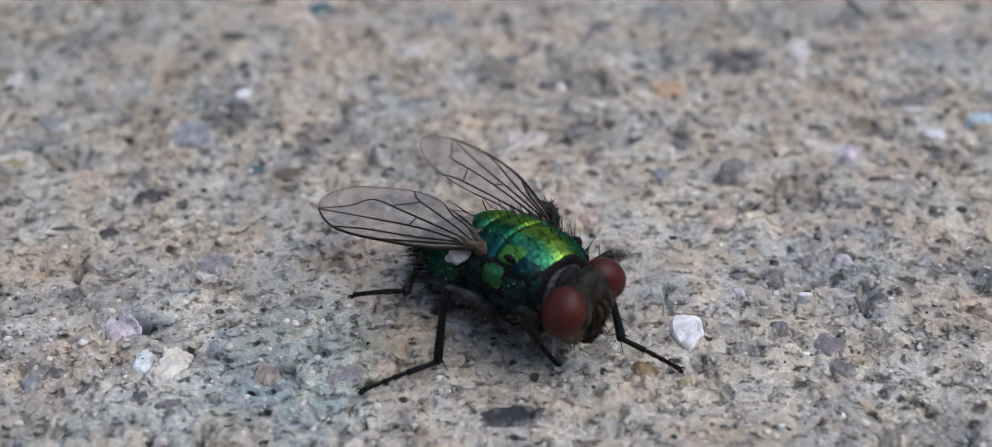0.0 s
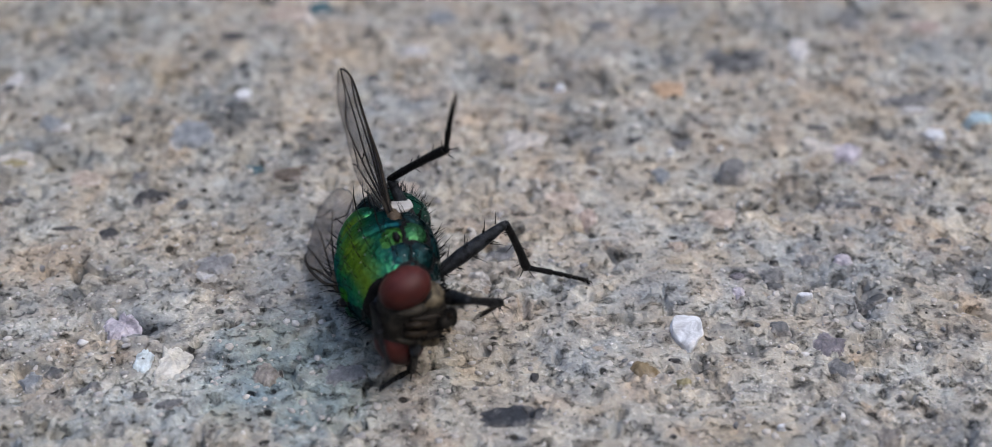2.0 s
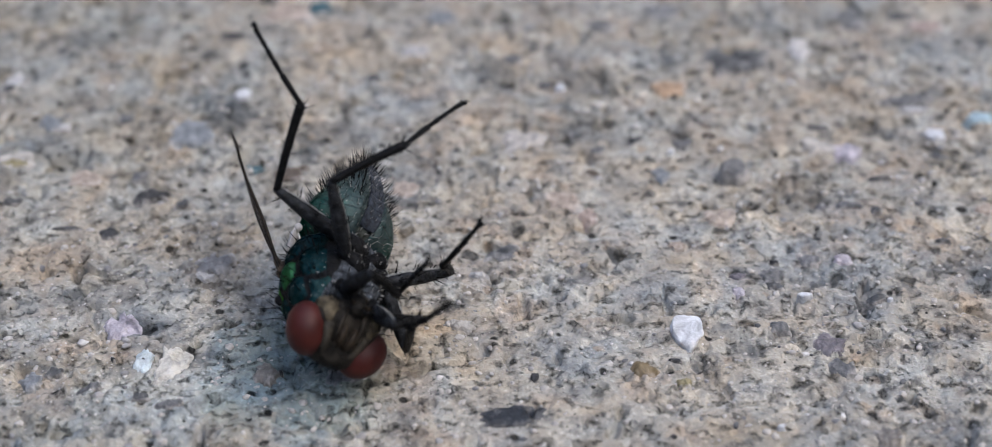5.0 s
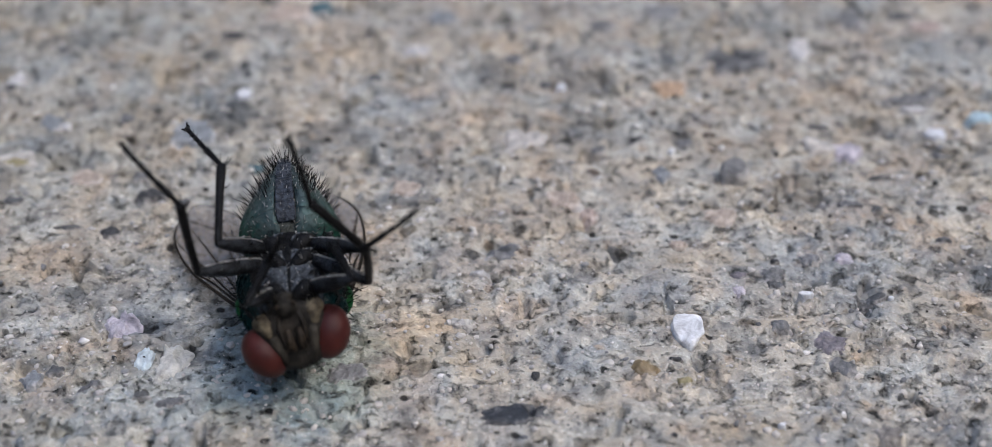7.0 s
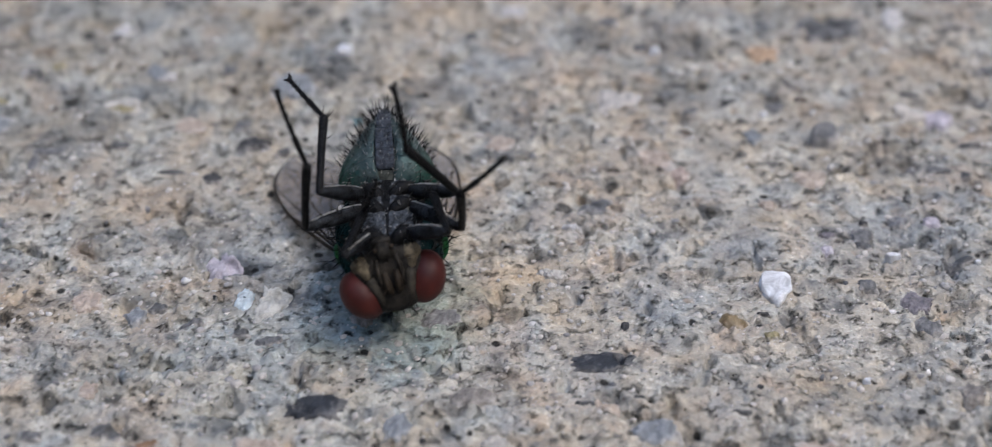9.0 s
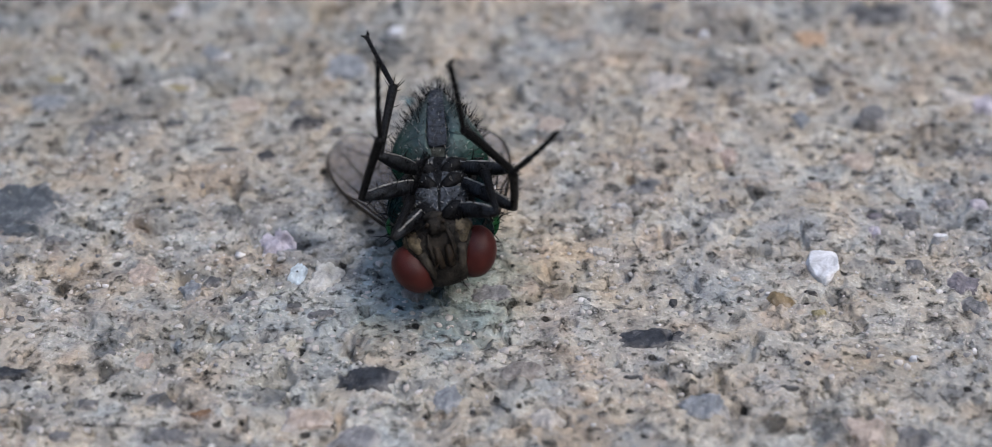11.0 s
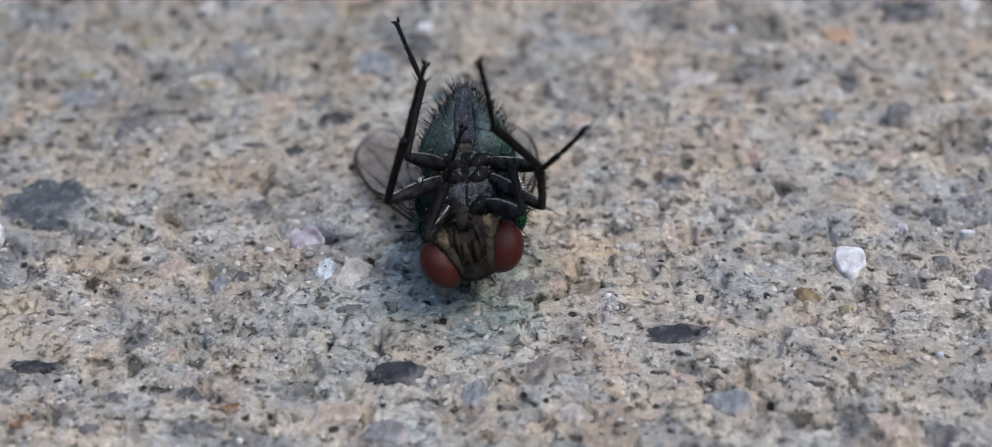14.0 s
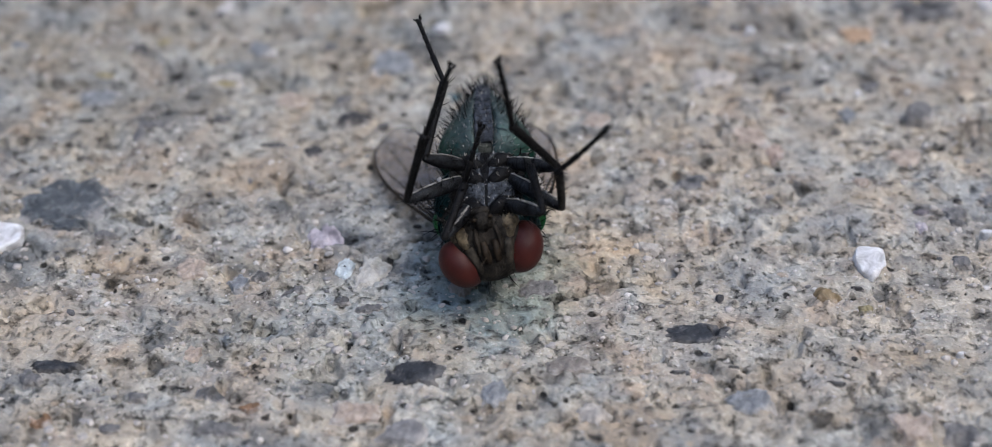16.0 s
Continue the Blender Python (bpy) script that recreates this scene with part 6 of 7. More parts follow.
    keyed(legs["mR"][0], [
        (0.0, 0.62, 0.10, -1.20, 29.8, 0.9, -96.2), (0.3, 0.62, 0.10, -1.20, 29.8, 0.9, -96.2), (0.4, 0.62, 0.10, -1.20, 51.3, 4.9, -104.6),
        (0.5, 0.62, 0.10, -1.20, 38.3, -10.7, -42.9), (0.6, 0.62, 0.10, -1.20, 49.4, -6.2, -70.8), (0.8, 0.62, 0.10, -1.20, 50.9, -0.3, -89.1),
        (1.9, 0.62, 0.10, -1.20, 51.0, -0.3, -89.2), (2.0, 0.62, 0.10, -1.20, 57.8, -27.1, -28.0), (2.1, 0.62, 0.10, -1.20, 55.0, -19.7, -40.2),
        (2.2, 0.62, 0.10, -1.20, 55.6, -18.4, -43.8), (2.3, 0.62, 0.10, -1.20, 55.9, -17.1, -47.2), (2.4, 0.62, 0.10, -1.20, 56.1, -15.7, -50.5),
        (2.5, 0.62, 0.10, -1.20, 55.0, 13.5, -125.2), (2.6, 0.62, 0.10, -1.20, 72.9, 17.4, -120.4), (2.8, 0.62, 0.10, -1.20, 57.9, 18.6, -134.2),
        (3.0, 0.62, 0.10, -1.20, 40.5, 14.5, -146.8), (3.5, 0.62, 0.10, -1.20, 4.6, -6.2, -156.5), (4.0, 0.62, 0.10, -1.20, 8.9, -3.2, -153.6),
        (4.1, 0.62, 0.10, -1.20, -3.5, -11.7, -157.1), (4.2, 0.62, 0.10, -1.20, -16.8, -20.6, -156.6), (4.7, 0.62, 0.10, -1.20, -22.1, -16.5, -138.0),
        (5.2, 0.62, 0.10, -1.20, -25.5, -4.8, -103.2), (5.7, 0.62, 0.10, -1.20, -18.5, 7.2, -65.8), (6.3, 0.62, 0.10, -1.20, -10.2, 10.7, -42.7),
        (6.6, 0.62, 0.10, -1.20, -10.0, 10.7, -42.4), (6.7, 0.62, 0.10, -1.20, -9.9, 10.7, -42.2), (6.8, 0.62, 0.10, -1.20, -9.8, 10.7, -42.0),
        (7.0, 0.62, 0.10, -1.20, -9.6, 10.7, -41.6), (8.0, 0.62, 0.10, -1.20, -10.4, 11.4, -40.6), (8.4, 0.62, 0.10, -1.20, -10.7, 11.6, -40.2),
        (8.6, 0.62, 0.10, -1.20, -10.8, 11.8, -39.9), (8.8, 0.62, 0.10, -1.20, -11.0, 11.9, -39.7), (9.0, 0.62, 0.10, -1.20, -11.1, 12.0, -39.5),
        (9.4, 0.62, 0.10, -1.20, -10.4, 11.7, -39.4), (9.7, 0.62, 0.10, -1.20, -9.9, 11.5, -39.3), (10.8, 0.62, 0.10, -1.20, -8.0, 10.6, -39.1),
        (11.8, 0.62, 0.10, -1.20, -6.3, 9.8, -38.9), (12.5, 0.62, 0.10, -1.20, -5.1, 9.2, -38.8), (13.0, 0.62, 0.10, -1.20, -4.9, 9.1, -38.7),
        (14.0, 0.62, 0.10, -1.20, -4.5, 9.0, -38.6), (16.0, 0.62, 0.10, -1.20, -3.8, 8.7, -38.3),
    ])
    keyed(legs["mR"][1], [
        (0.0, 0.00, 2.30, 0.00, -116.7, -2.4, 0.2), (0.3, 0.00, 2.30, 0.00, -116.7, -2.4, 0.2), (0.4, 0.00, 2.30, 0.00, -145.2, -20.8, 7.2),
        (0.5, 0.00, 2.30, 0.00, -154.7, 11.1, -4.9), (0.6, 0.00, 2.30, 0.00, -48.9, 50.9, 29.9), (0.8, 0.00, 2.30, 0.00, -67.3, 61.8, 24.7),
        (1.9, 0.00, 2.30, 0.00, -67.5, 61.9, 24.7), (2.0, 0.00, 2.30, 0.00, -30.0, 19.6, 15.8), (2.1, 0.00, 2.30, 0.00, -28.3, 30.5, 25.4),
        (2.2, 0.00, 2.30, 0.00, -27.0, 31.9, 27.3), (2.3, 0.00, 2.30, 0.00, -25.5, 33.3, 29.1), (2.4, 0.00, 2.30, 0.00, -24.0, 34.6, 31.0),
        (2.5, 0.00, 2.30, 0.00, 109.0, 58.9, -119.3), (2.6, 0.00, 2.30, 0.00, 99.2, 53.3, -129.3), (2.8, 0.00, 2.30, 0.00, 123.5, 43.7, -80.1),
        (3.0, 0.00, 2.30, 0.00, 144.4, 26.5, -35.9), (3.5, 0.00, 2.30, 0.00, 174.3, 9.1, -7.4), (4.0, 0.00, 2.30, 0.00, 169.8, 12.1, -10.6),
        (4.1, 0.00, 2.30, 0.00, -173.5, -16.8, 10.9), (4.2, 0.00, 2.30, 0.00, -148.5, -33.3, 12.7), (4.7, 0.00, 2.30, 0.00, -141.9, -0.8, 0.3),
        (5.2, 0.00, 2.30, 0.00, -113.6, 37.7, -2.1), (5.7, 0.00, 2.30, 0.00, -67.4, 31.8, 11.9), (6.3, 0.00, 2.30, 0.00, -58.3, 7.2, 3.3),
        (6.6, 0.00, 2.30, 0.00, -58.4, 7.1, 3.3), (6.7, 0.00, 2.30, 0.00, -58.4, 7.1, 3.2), (6.8, 0.00, 2.30, 0.00, -58.5, 7.0, 3.2),
        (7.0, 0.00, 2.30, 0.00, -58.6, 6.9, 3.1), (8.0, 0.00, 2.30, 0.00, -57.2, 6.1, 2.9), (8.4, 0.00, 2.30, 0.00, -56.7, 5.8, 2.7),
        (8.6, 0.00, 2.30, 0.00, -56.4, 5.6, 2.7), (8.8, 0.00, 2.30, 0.00, -56.2, 5.4, 2.6), (9.0, 0.00, 2.30, 0.00, -55.9, 5.3, 2.6),
        (9.4, 0.00, 2.30, 0.00, -56.7, 5.5, 2.6), (9.7, 0.00, 2.30, 0.00, -57.2, 5.7, 2.7), (10.8, 0.00, 2.30, 0.00, -59.3, 6.3, 2.8),
        (11.8, 0.00, 2.30, 0.00, -61.2, 6.9, 3.0), (12.5, 0.00, 2.30, 0.00, -62.5, 7.4, 3.1), (13.0, 0.00, 2.30, 0.00, -62.9, 7.5, 3.1),
        (14.0, 0.00, 2.30, 0.00, -63.6, 7.8, 3.1), (16.0, 0.00, 2.30, 0.00, -65.0, 8.3, 3.2),
    ])
    keyed(legs["mR"][2], [
        (0.0, 0.09, 1.33, -1.92, -43.0, -10.7, -6.8), (0.3, 0.08, 1.33, -1.92, -43.0, -10.7, -6.8), (0.4, 0.65, 0.60, -1.15, -72.1, 29.2, 9.5),
        (0.5, -0.34, 0.38, -0.90, -42.0, -2.6, -1.7), (0.6, -1.80, 2.90, -1.02, -136.6, -35.4, 9.4), (0.8, -1.94, 2.32, -0.94, -121.2, -42.6, 5.4),
        (1.9, -1.94, 2.32, -0.94, -121.2, -42.6, 5.3), (2.0, -0.86, 3.99, -1.01, -23.5, 20.5, 18.5), (2.1, -1.28, 3.79, -0.88, -10.2, 23.4, 26.5),
        (2.2, -1.34, 3.77, -0.83, -9.0, 24.7, 28.5), (2.3, -1.39, 3.75, -0.77, -7.7, 25.9, 30.6), (2.4, -1.44, 3.73, -0.72, -6.3, 27.1, 32.7),
        (2.5, -1.46, 1.13, 1.05, 98.6, 46.3, -123.1), (2.6, -1.34, 1.20, 1.27, 96.7, 47.6, -128.2), (2.8, -0.95, 0.88, 1.30, 122.3, 37.4, -72.3),
        (3.0, -0.57, 0.56, 1.12, 142.8, 17.3, -24.3), (3.5, -0.24, 0.17, 0.21, 172.5, -0.8, 0.7), (4.0, -0.31, 0.21, 0.37, 168.0, 1.9, -1.7),
        (4.1, 0.47, 0.22, -0.23, -142.7, -22.5, 7.2), (4.2, 1.01, 0.65, -0.94, -87.5, -19.4, -3.5), (4.7, 0.03, 0.61, -1.33, -91.0, -0.4, -0.1),
        (5.2, -1.23, 1.48, -1.56, -73.4, 18.2, 5.6), (5.7, -1.19, 2.89, -1.69, -45.8, 6.9, 4.2), (6.3, -0.29, 3.41, -1.82, -30.4, -12.2, -9.7),
        (6.6, -0.29, 3.41, -1.82, -30.5, -12.3, -9.8), (6.7, -0.29, 3.41, -1.82, -30.6, -12.5, -9.9), (6.8, -0.29, 3.41, -1.82, -30.7, -12.6, -10.0),
        (7.0, -0.28, 3.41, -1.82, -30.8, -12.8, -10.2), (8.0, -0.25, 3.45, -1.80, -31.6, -12.5, -9.8), (8.4, -0.24, 3.47, -1.79, -31.9, -12.4, -9.7),
        (8.6, -0.23, 3.48, -1.78, -32.0, -12.4, -9.6), (8.8, -0.22, 3.49, -1.78, -32.2, -12.3, -9.5), (9.0, -0.22, 3.50, -1.77, -32.3, -12.2, -9.4),
        (9.4, -0.23, 3.47, -1.79, -33.4, -12.5, -9.4), (9.7, -0.23, 3.45, -1.80, -34.2, -12.7, -9.4), (10.8, -0.26, 3.39, -1.84, -37.2, -13.3, -9.4),
        (11.8, -0.28, 3.32, -1.87, -39.9, -13.8, -9.3), (12.5, -0.30, 3.28, -1.89, -41.9, -14.1, -9.1), (13.0, -0.30, 3.26, -1.90, -41.9, -14.9, -9.6),
        (14.0, -0.31, 3.24, -1.91, -41.8, -16.4, -10.7), (16.0, -0.33, 3.19, -1.93, -41.7, -19.6, -12.7),
    ])
    keyed(legs["hL"][0], [
        (0.0, -0.60, -0.65, -1.15, 75.7, 10.4, 72.7), (0.3, -0.60, -0.65, -1.15, 75.7, 10.4, 72.7), (0.4, -0.60, -0.65, -1.15, 60.6, 0.8, 88.3),
        (0.5, -0.60, -0.65, -1.15, 41.6, -3.0, 102.1), (0.6, -0.60, -0.65, -1.15, 47.9, -5.9, 109.0), (0.8, -0.60, -0.65, -1.15, 43.6, -4.8, 108.0),
        (1.9, -0.60, -0.65, -1.15, 43.6, -4.8, 108.0), (2.0, -0.60, -0.65, -1.15, 51.0, -12.4, 126.0), (2.1, -0.60, -0.65, -1.15, 30.5, -4.4, 120.0),
        (2.2, -0.60, -0.65, -1.15, 35.4, -3.9, 110.6), (2.3, -0.60, -0.65, -1.15, 30.2, -4.1, 118.0), (2.4, -0.60, -0.65, -1.15, 38.8, -7.2, 122.2),
        (2.5, -0.60, -0.65, -1.15, 15.5, -0.5, 126.1), (2.6, -0.60, -0.65, -1.15, 20.9, -2.1, 123.6), (2.8, -0.60, -0.65, -1.15, 20.4, -1.8, 122.0),
        (3.0, -0.60, -0.65, -1.15, 19.9, -1.6, 120.3), (3.5, -0.60, -0.65, -1.15, 19.2, -1.4, 120.3), (4.0, -0.60, -0.65, -1.15, 23.3, -2.4, 118.8),
        (4.1, -0.60, -0.65, -1.15, 23.5, -2.4, 118.9), (4.2, -0.60, -0.65, -1.15, 23.7, -2.5, 118.9), (4.7, -0.60, -0.65, -1.15, 12.5, 0.2, 105.1),
        (5.2, -0.60, -0.65, -1.15, -6.6, -1.2, 83.2), (5.7, -0.60, -0.65, -1.15, -26.0, -10.1, 62.8), (6.3, -0.60, -0.65, -1.15, -39.5, -20.6, 50.3),
        (6.6, -0.60, -0.65, -1.15, -39.2, -20.6, 50.2), (6.7, -0.60, -0.65, -1.15, -39.8, -20.7, 50.3), (6.8, -0.60, -0.65, -1.15, -40.3, -20.9, 50.5),
        (7.0, -0.60, -0.65, -1.15, -41.5, -21.2, 50.9), (8.0, -0.60, -0.65, -1.15, -44.5, -20.0, 55.0), (8.4, -0.60, -0.65, -1.15, -45.6, -19.5, 56.7),
        (8.6, -0.60, -0.65, -1.15, -46.2, -19.2, 57.5), (8.8, -0.60, -0.65, -1.15, -46.8, -18.9, 58.3), (9.0, -0.60, -0.65, -1.15, -38.2, -21.1, 48.4),
        (9.4, -0.60, -0.65, -1.15, -44.8, -22.1, 51.7), (9.7, -0.60, -0.65, -1.15, -49.8, -22.6, 54.4), (10.8, -0.60, -0.65, -1.15, -48.0, -23.0, 52.6),
        (11.8, -0.60, -0.65, -1.15, -46.3, -23.4, 50.9), (12.5, -0.60, -0.65, -1.15, -45.1, -23.6, 49.7), (13.0, -0.60, -0.65, -1.15, -44.7, -23.5, 49.5),
        (14.0, -0.60, -0.65, -1.15, -43.9, -23.3, 49.2), (16.0, -0.60, -0.65, -1.15, -42.4, -22.9, 48.7),
    ])
    keyed(legs["hL"][1], [
        (0.0, 0.00, 2.45, 0.00, -106.6, 64.6, 0.6), (0.3, 0.00, 2.45, 0.00, -106.5, 64.6, 0.6), (0.4, 0.00, 2.45, 0.00, -45.3, -14.1, -8.5),
        (0.5, 0.00, 2.45, 0.00, 49.1, -54.5, -136.3), (0.6, 0.00, 2.45, 0.00, 59.5, -41.6, -146.6), (0.8, 0.00, 2.45, 0.00, 63.3, -39.3, -154.8),
        (1.9, 0.00, 2.45, 0.00, 63.3, -39.3, -154.6), (2.0, 0.00, 2.45, 0.00, -63.8, -62.4, -27.4), (2.1, 0.00, 2.45, 0.00, -12.3, -64.4, -69.2),
        (2.2, 0.00, 2.45, 0.00, 36.6, -36.3, -90.7), (2.3, 0.00, 2.45, 0.00, 5.5, -64.6, -87.4), (2.4, 0.00, 2.45, 0.00, 10.3, -64.2, -92.3),
        (2.5, 0.00, 2.45, 0.00, -57.5, -54.8, -27.2), (2.6, 0.00, 2.45, 0.00, -69.4, -39.0, -14.0), (2.8, 0.00, 2.45, 0.00, -77.6, -33.8, -9.3),
        (3.0, 0.00, 2.45, 0.00, -84.9, -28.2, -5.8), (3.5, 0.00, 2.45, 0.00, -81.1, -27.3, -6.5), (4.0, 0.00, 2.45, 0.00, -84.4, -23.4, -4.8),
        (4.1, 0.00, 2.45, 0.00, -83.8, -24.7, -5.3), (4.2, 0.00, 2.45, 0.00, -83.0, -26.0, -5.7), (4.7, 0.00, 2.45, 0.00, -69.1, -3.8, -1.3),
        (5.2, 0.00, 2.45, 0.00, -58.5, 29.6, 13.7), (5.7, 0.00, 2.45, 0.00, -76.6, 57.8, 17.4), (6.3, 0.00, 2.45, 0.00, -125.1, 52.5, -8.7),
        (6.6, 0.00, 2.45, 0.00, -125.3, 52.4, -8.8), (6.7, 0.00, 2.45, 0.00, -124.1, 52.9, -8.3), (6.8, 0.00, 2.45, 0.00, -122.9, 53.4, -7.7),
        (7.0, 0.00, 2.45, 0.00, -120.3, 54.3, -6.6), (8.0, 0.00, 2.45, 0.00, -131.5, 61.0, -14.2), (8.4, 0.00, 2.45, 0.00, -137.2, 63.4, -18.6),
        (8.6, 0.00, 2.45, 0.00, -140.4, 64.5, -21.1), (8.8, 0.00, 2.45, 0.00, -143.8, 65.6, -23.8), (9.0, 0.00, 2.45, 0.00, -124.8, 52.4, -8.5),
        (9.4, 0.00, 2.45, 0.00, -126.0, 51.3, -8.9), (9.7, 0.00, 2.45, 0.00, -126.5, 50.4, -9.0), (10.8, 0.00, 2.45, 0.00, -123.3, 49.2, -7.3),
        (11.8, 0.00, 2.45, 0.00, -120.5, 48.1, -5.8), (12.5, 0.00, 2.45, 0.00, -118.6, 47.2, -4.9), (13.0, 0.00, 2.45, 0.00, -118.4, 46.4, -4.7),
        (14.0, 0.00, 2.45, 0.00, -118.1, 44.7, -4.4), (16.0, 0.00, 2.45, 0.00, -117.6, 41.2, -3.8),
    ])
    keyed(legs["hL"][2], [
        (0.0, -2.07, 1.74, -0.99, -118.0, 70.9, -7.5), (0.3, -2.07, 1.74, -0.99, -117.9, 70.9, -7.4), (0.4, 0.66, 4.06, -1.65, -11.7, 17.0, 18.8),
        (0.5, 2.15, 2.34, 1.05, 43.4, -21.0, -71.1), (0.6, 1.82, 2.19, 1.55, 61.7, -49.1, -156.8), (0.8, 1.69, 2.05, 1.66, 64.2, -42.8, -159.2),
        (1.9, 1.69, 2.06, 1.66, 64.3, -42.8, -159.2), (2.0, 2.18, 2.52, -1.00, 5.1, -46.8, -66.0), (2.1, 2.36, 2.85, -0.22, 13.2, -31.8, -53.2),
        (2.2, 1.94, 3.27, 1.15, 45.5, -25.4, -86.4), (2.3, 2.38, 2.77, 0.10, 19.0, -32.8, -60.7), (2.4, 2.37, 2.74, 0.19, 5.3, -28.6, -41.9),
        (2.5, 2.06, 2.84, -1.17, -13.7, -27.9, -29.8), (2.6, 1.58, 2.93, -1.75, -27.7, -38.5, -32.5), (2.8, 1.37, 2.75, -1.95, -32.1, -29.7, -23.2),
        (3.0, 1.15, 2.55, -2.11, -35.5, -20.7, -15.2), (3.5, 1.12, 2.70, -2.11, -33.6, -25.0, -18.9), (4.0, 0.96, 2.60, -2.19, -36.7, -25.6, -18.4),
        (4.1, 1.02, 2.62, -2.17, -35.4, -25.1, -18.4), (4.2, 1.07, 2.63, -2.14, -34.1, -24.5, -18.4), (4.7, 0.17, 3.30, -2.24, -21.4, -1.5, -1.4),
        (5.2, -1.28, 3.43, -1.78, -1.9, 27.2, 35.4), (5.7, -2.05, 2.39, -1.24, 18.8, 55.6, 92.4), (6.3, -1.75, 1.32, -1.19, 111.1, 85.2, -138.3),
        (6.6, -1.75, 1.32, -1.19, 111.2, 85.3, -138.2), (6.7, -1.76, 1.35, -1.20, 115.5, 84.4, -133.0), (6.8, -1.78, 1.38, -1.20, 118.9, 83.4, -128.7),
        (7.0, -1.81, 1.44, -1.21, 123.9, 81.5, -121.7), (8.0, -1.92, 1.30, -0.87, 116.5, 83.5, -131.3), (8.4, -1.94, 1.25, -0.73, 111.5, 84.2, -137.2),
        (8.6, -1.95, 1.22, -0.66, 108.4, 84.6, -140.8), (8.8, -1.96, 1.20, -0.59, 104.8, 84.9, -144.9), (9.0, -1.75, 1.33, -1.20, 127.5, 82.4, -118.5),
        (9.4, -1.72, 1.29, -1.21, 158.6, 84.5, -88.3), (9.7, -1.69, 1.27, -1.23, -169.6, 85.3, -58.0), (10.8, -1.67, 1.34, -1.31, -134.7, 83.8, -24.5),
        (11.8, -1.65, 1.39, -1.38, -118.2, 81.3, -9.2), (12.5, -1.64, 1.44, -1.43, -111.8, 79.2, -3.6), (13.0, -1.62, 1.44, -1.46, -109.6, 78.9, -1.7),
        (14.0, -1.57, 1.44, -1.51, -105.5, 78.2, 1.7), (16.0, -1.47, 1.43, -1.60, -98.9, 76.5, 6.8),
    ])
    keyed(legs["hR"][0], [
        (0.0, 0.60, -0.65, -1.15, 5.5, -5.9, -159.1), (0.3, 0.60, -0.65, -1.15, 5.5, -5.9, -159.1), (0.4, 0.60, -0.65, -1.15, 36.2, 2.8, -104.5),
        (0.5, 0.60, -0.65, -1.15, 40.1, -12.2, -40.6), (0.6, 0.60, -0.65, -1.15, 46.9, -12.8, -48.4), (0.8, 0.60, -0.65, -1.15, 58.7, -10.4, -65.0),
        (1.9, 0.60, -0.65, -1.15, 58.8, -10.4, -65.0), (2.0, 0.60, -0.65, -1.15, 7.0, -5.0, -160.8), (2.1, 0.60, -0.65, -1.15, 22.7, 4.7, -146.6),
        (2.2, 0.60, -0.65, -1.15, 37.0, 11.9, -144.2), (2.3, 0.60, -0.65, -1.15, 55.5, 18.3, -136.1), (2.4, 0.60, -0.65, -1.15, 75.9, 19.8, -122.5),
        (2.5, 0.60, -0.65, -1.15, 92.8, 14.8, -107.9), (2.6, 0.60, -0.65, -1.15, 103.0, 10.8, -101.0), (2.8, 0.60, -0.65, -1.15, 102.3, 7.7, -98.0),
        (3.0, 0.60, -0.65, -1.15, 101.0, 4.2, -94.4), (3.5, 0.60, -0.65, -1.15, 93.3, -6.4, -82.3), (4.0, 0.60, -0.65, -1.15, 72.7, -15.5, -62.8),
        (4.1, 0.60, -0.65, -1.15, 66.5, -16.1, -58.0), (4.2, 0.60, -0.65, -1.15, 59.8, -15.9, -53.3), (4.7, 0.60, -0.65, -1.15, 25.5, -5.6, -37.9),
        (5.2, 0.60, -0.65, -1.15, 1.1, 6.3, -38.2), (5.7, 0.60, -0.65, -1.15, -13.5, 12.2, -43.0), (6.3, 0.60, -0.65, -1.15, -23.7, 15.0, -47.9),
        (6.6, 0.60, -0.65, -1.15, -23.6, 15.0, -47.7), (6.7, 0.60, -0.65, -1.15, -23.5, 15.1, -47.5), (6.8, 0.60, -0.65, -1.15, -23.5, 15.1, -47.3),
        (7.0, 0.60, -0.65, -1.15, -23.3, 15.2, -46.8), (8.0, 0.60, -0.65, -1.15, -25.5, 16.3, -46.5), (8.4, 0.60, -0.65, -1.15, -26.4, 16.8, -46.4),
        (8.6, 0.60, -0.65, -1.15, -26.8, 17.0, -46.3), (8.8, 0.60, -0.65, -1.15, -27.3, 17.2, -46.3), (9.0, 0.60, -0.65, -1.15, -27.7, 17.4, -46.2),
        (9.4, 0.60, -0.65, -1.15, -27.3, 17.2, -46.3), (9.7, 0.60, -0.65, -1.15, -27.0, 17.0, -46.4), (10.8, 0.60, -0.65, -1.15, -25.8, 16.4, -46.7),
        (11.8, 0.60, -0.65, -1.15, -24.8, 15.8, -47.0), (12.5, 0.60, -0.65, -1.15, -24.1, 15.4, -47.2), (13.0, 0.60, -0.65, -1.15, -24.0, 15.5, -47.0),
        (14.0, 0.60, -0.65, -1.15, -23.9, 15.6, -46.5), (16.0, 0.60, -0.65, -1.15, -23.7, 15.8, -45.7),
    ])
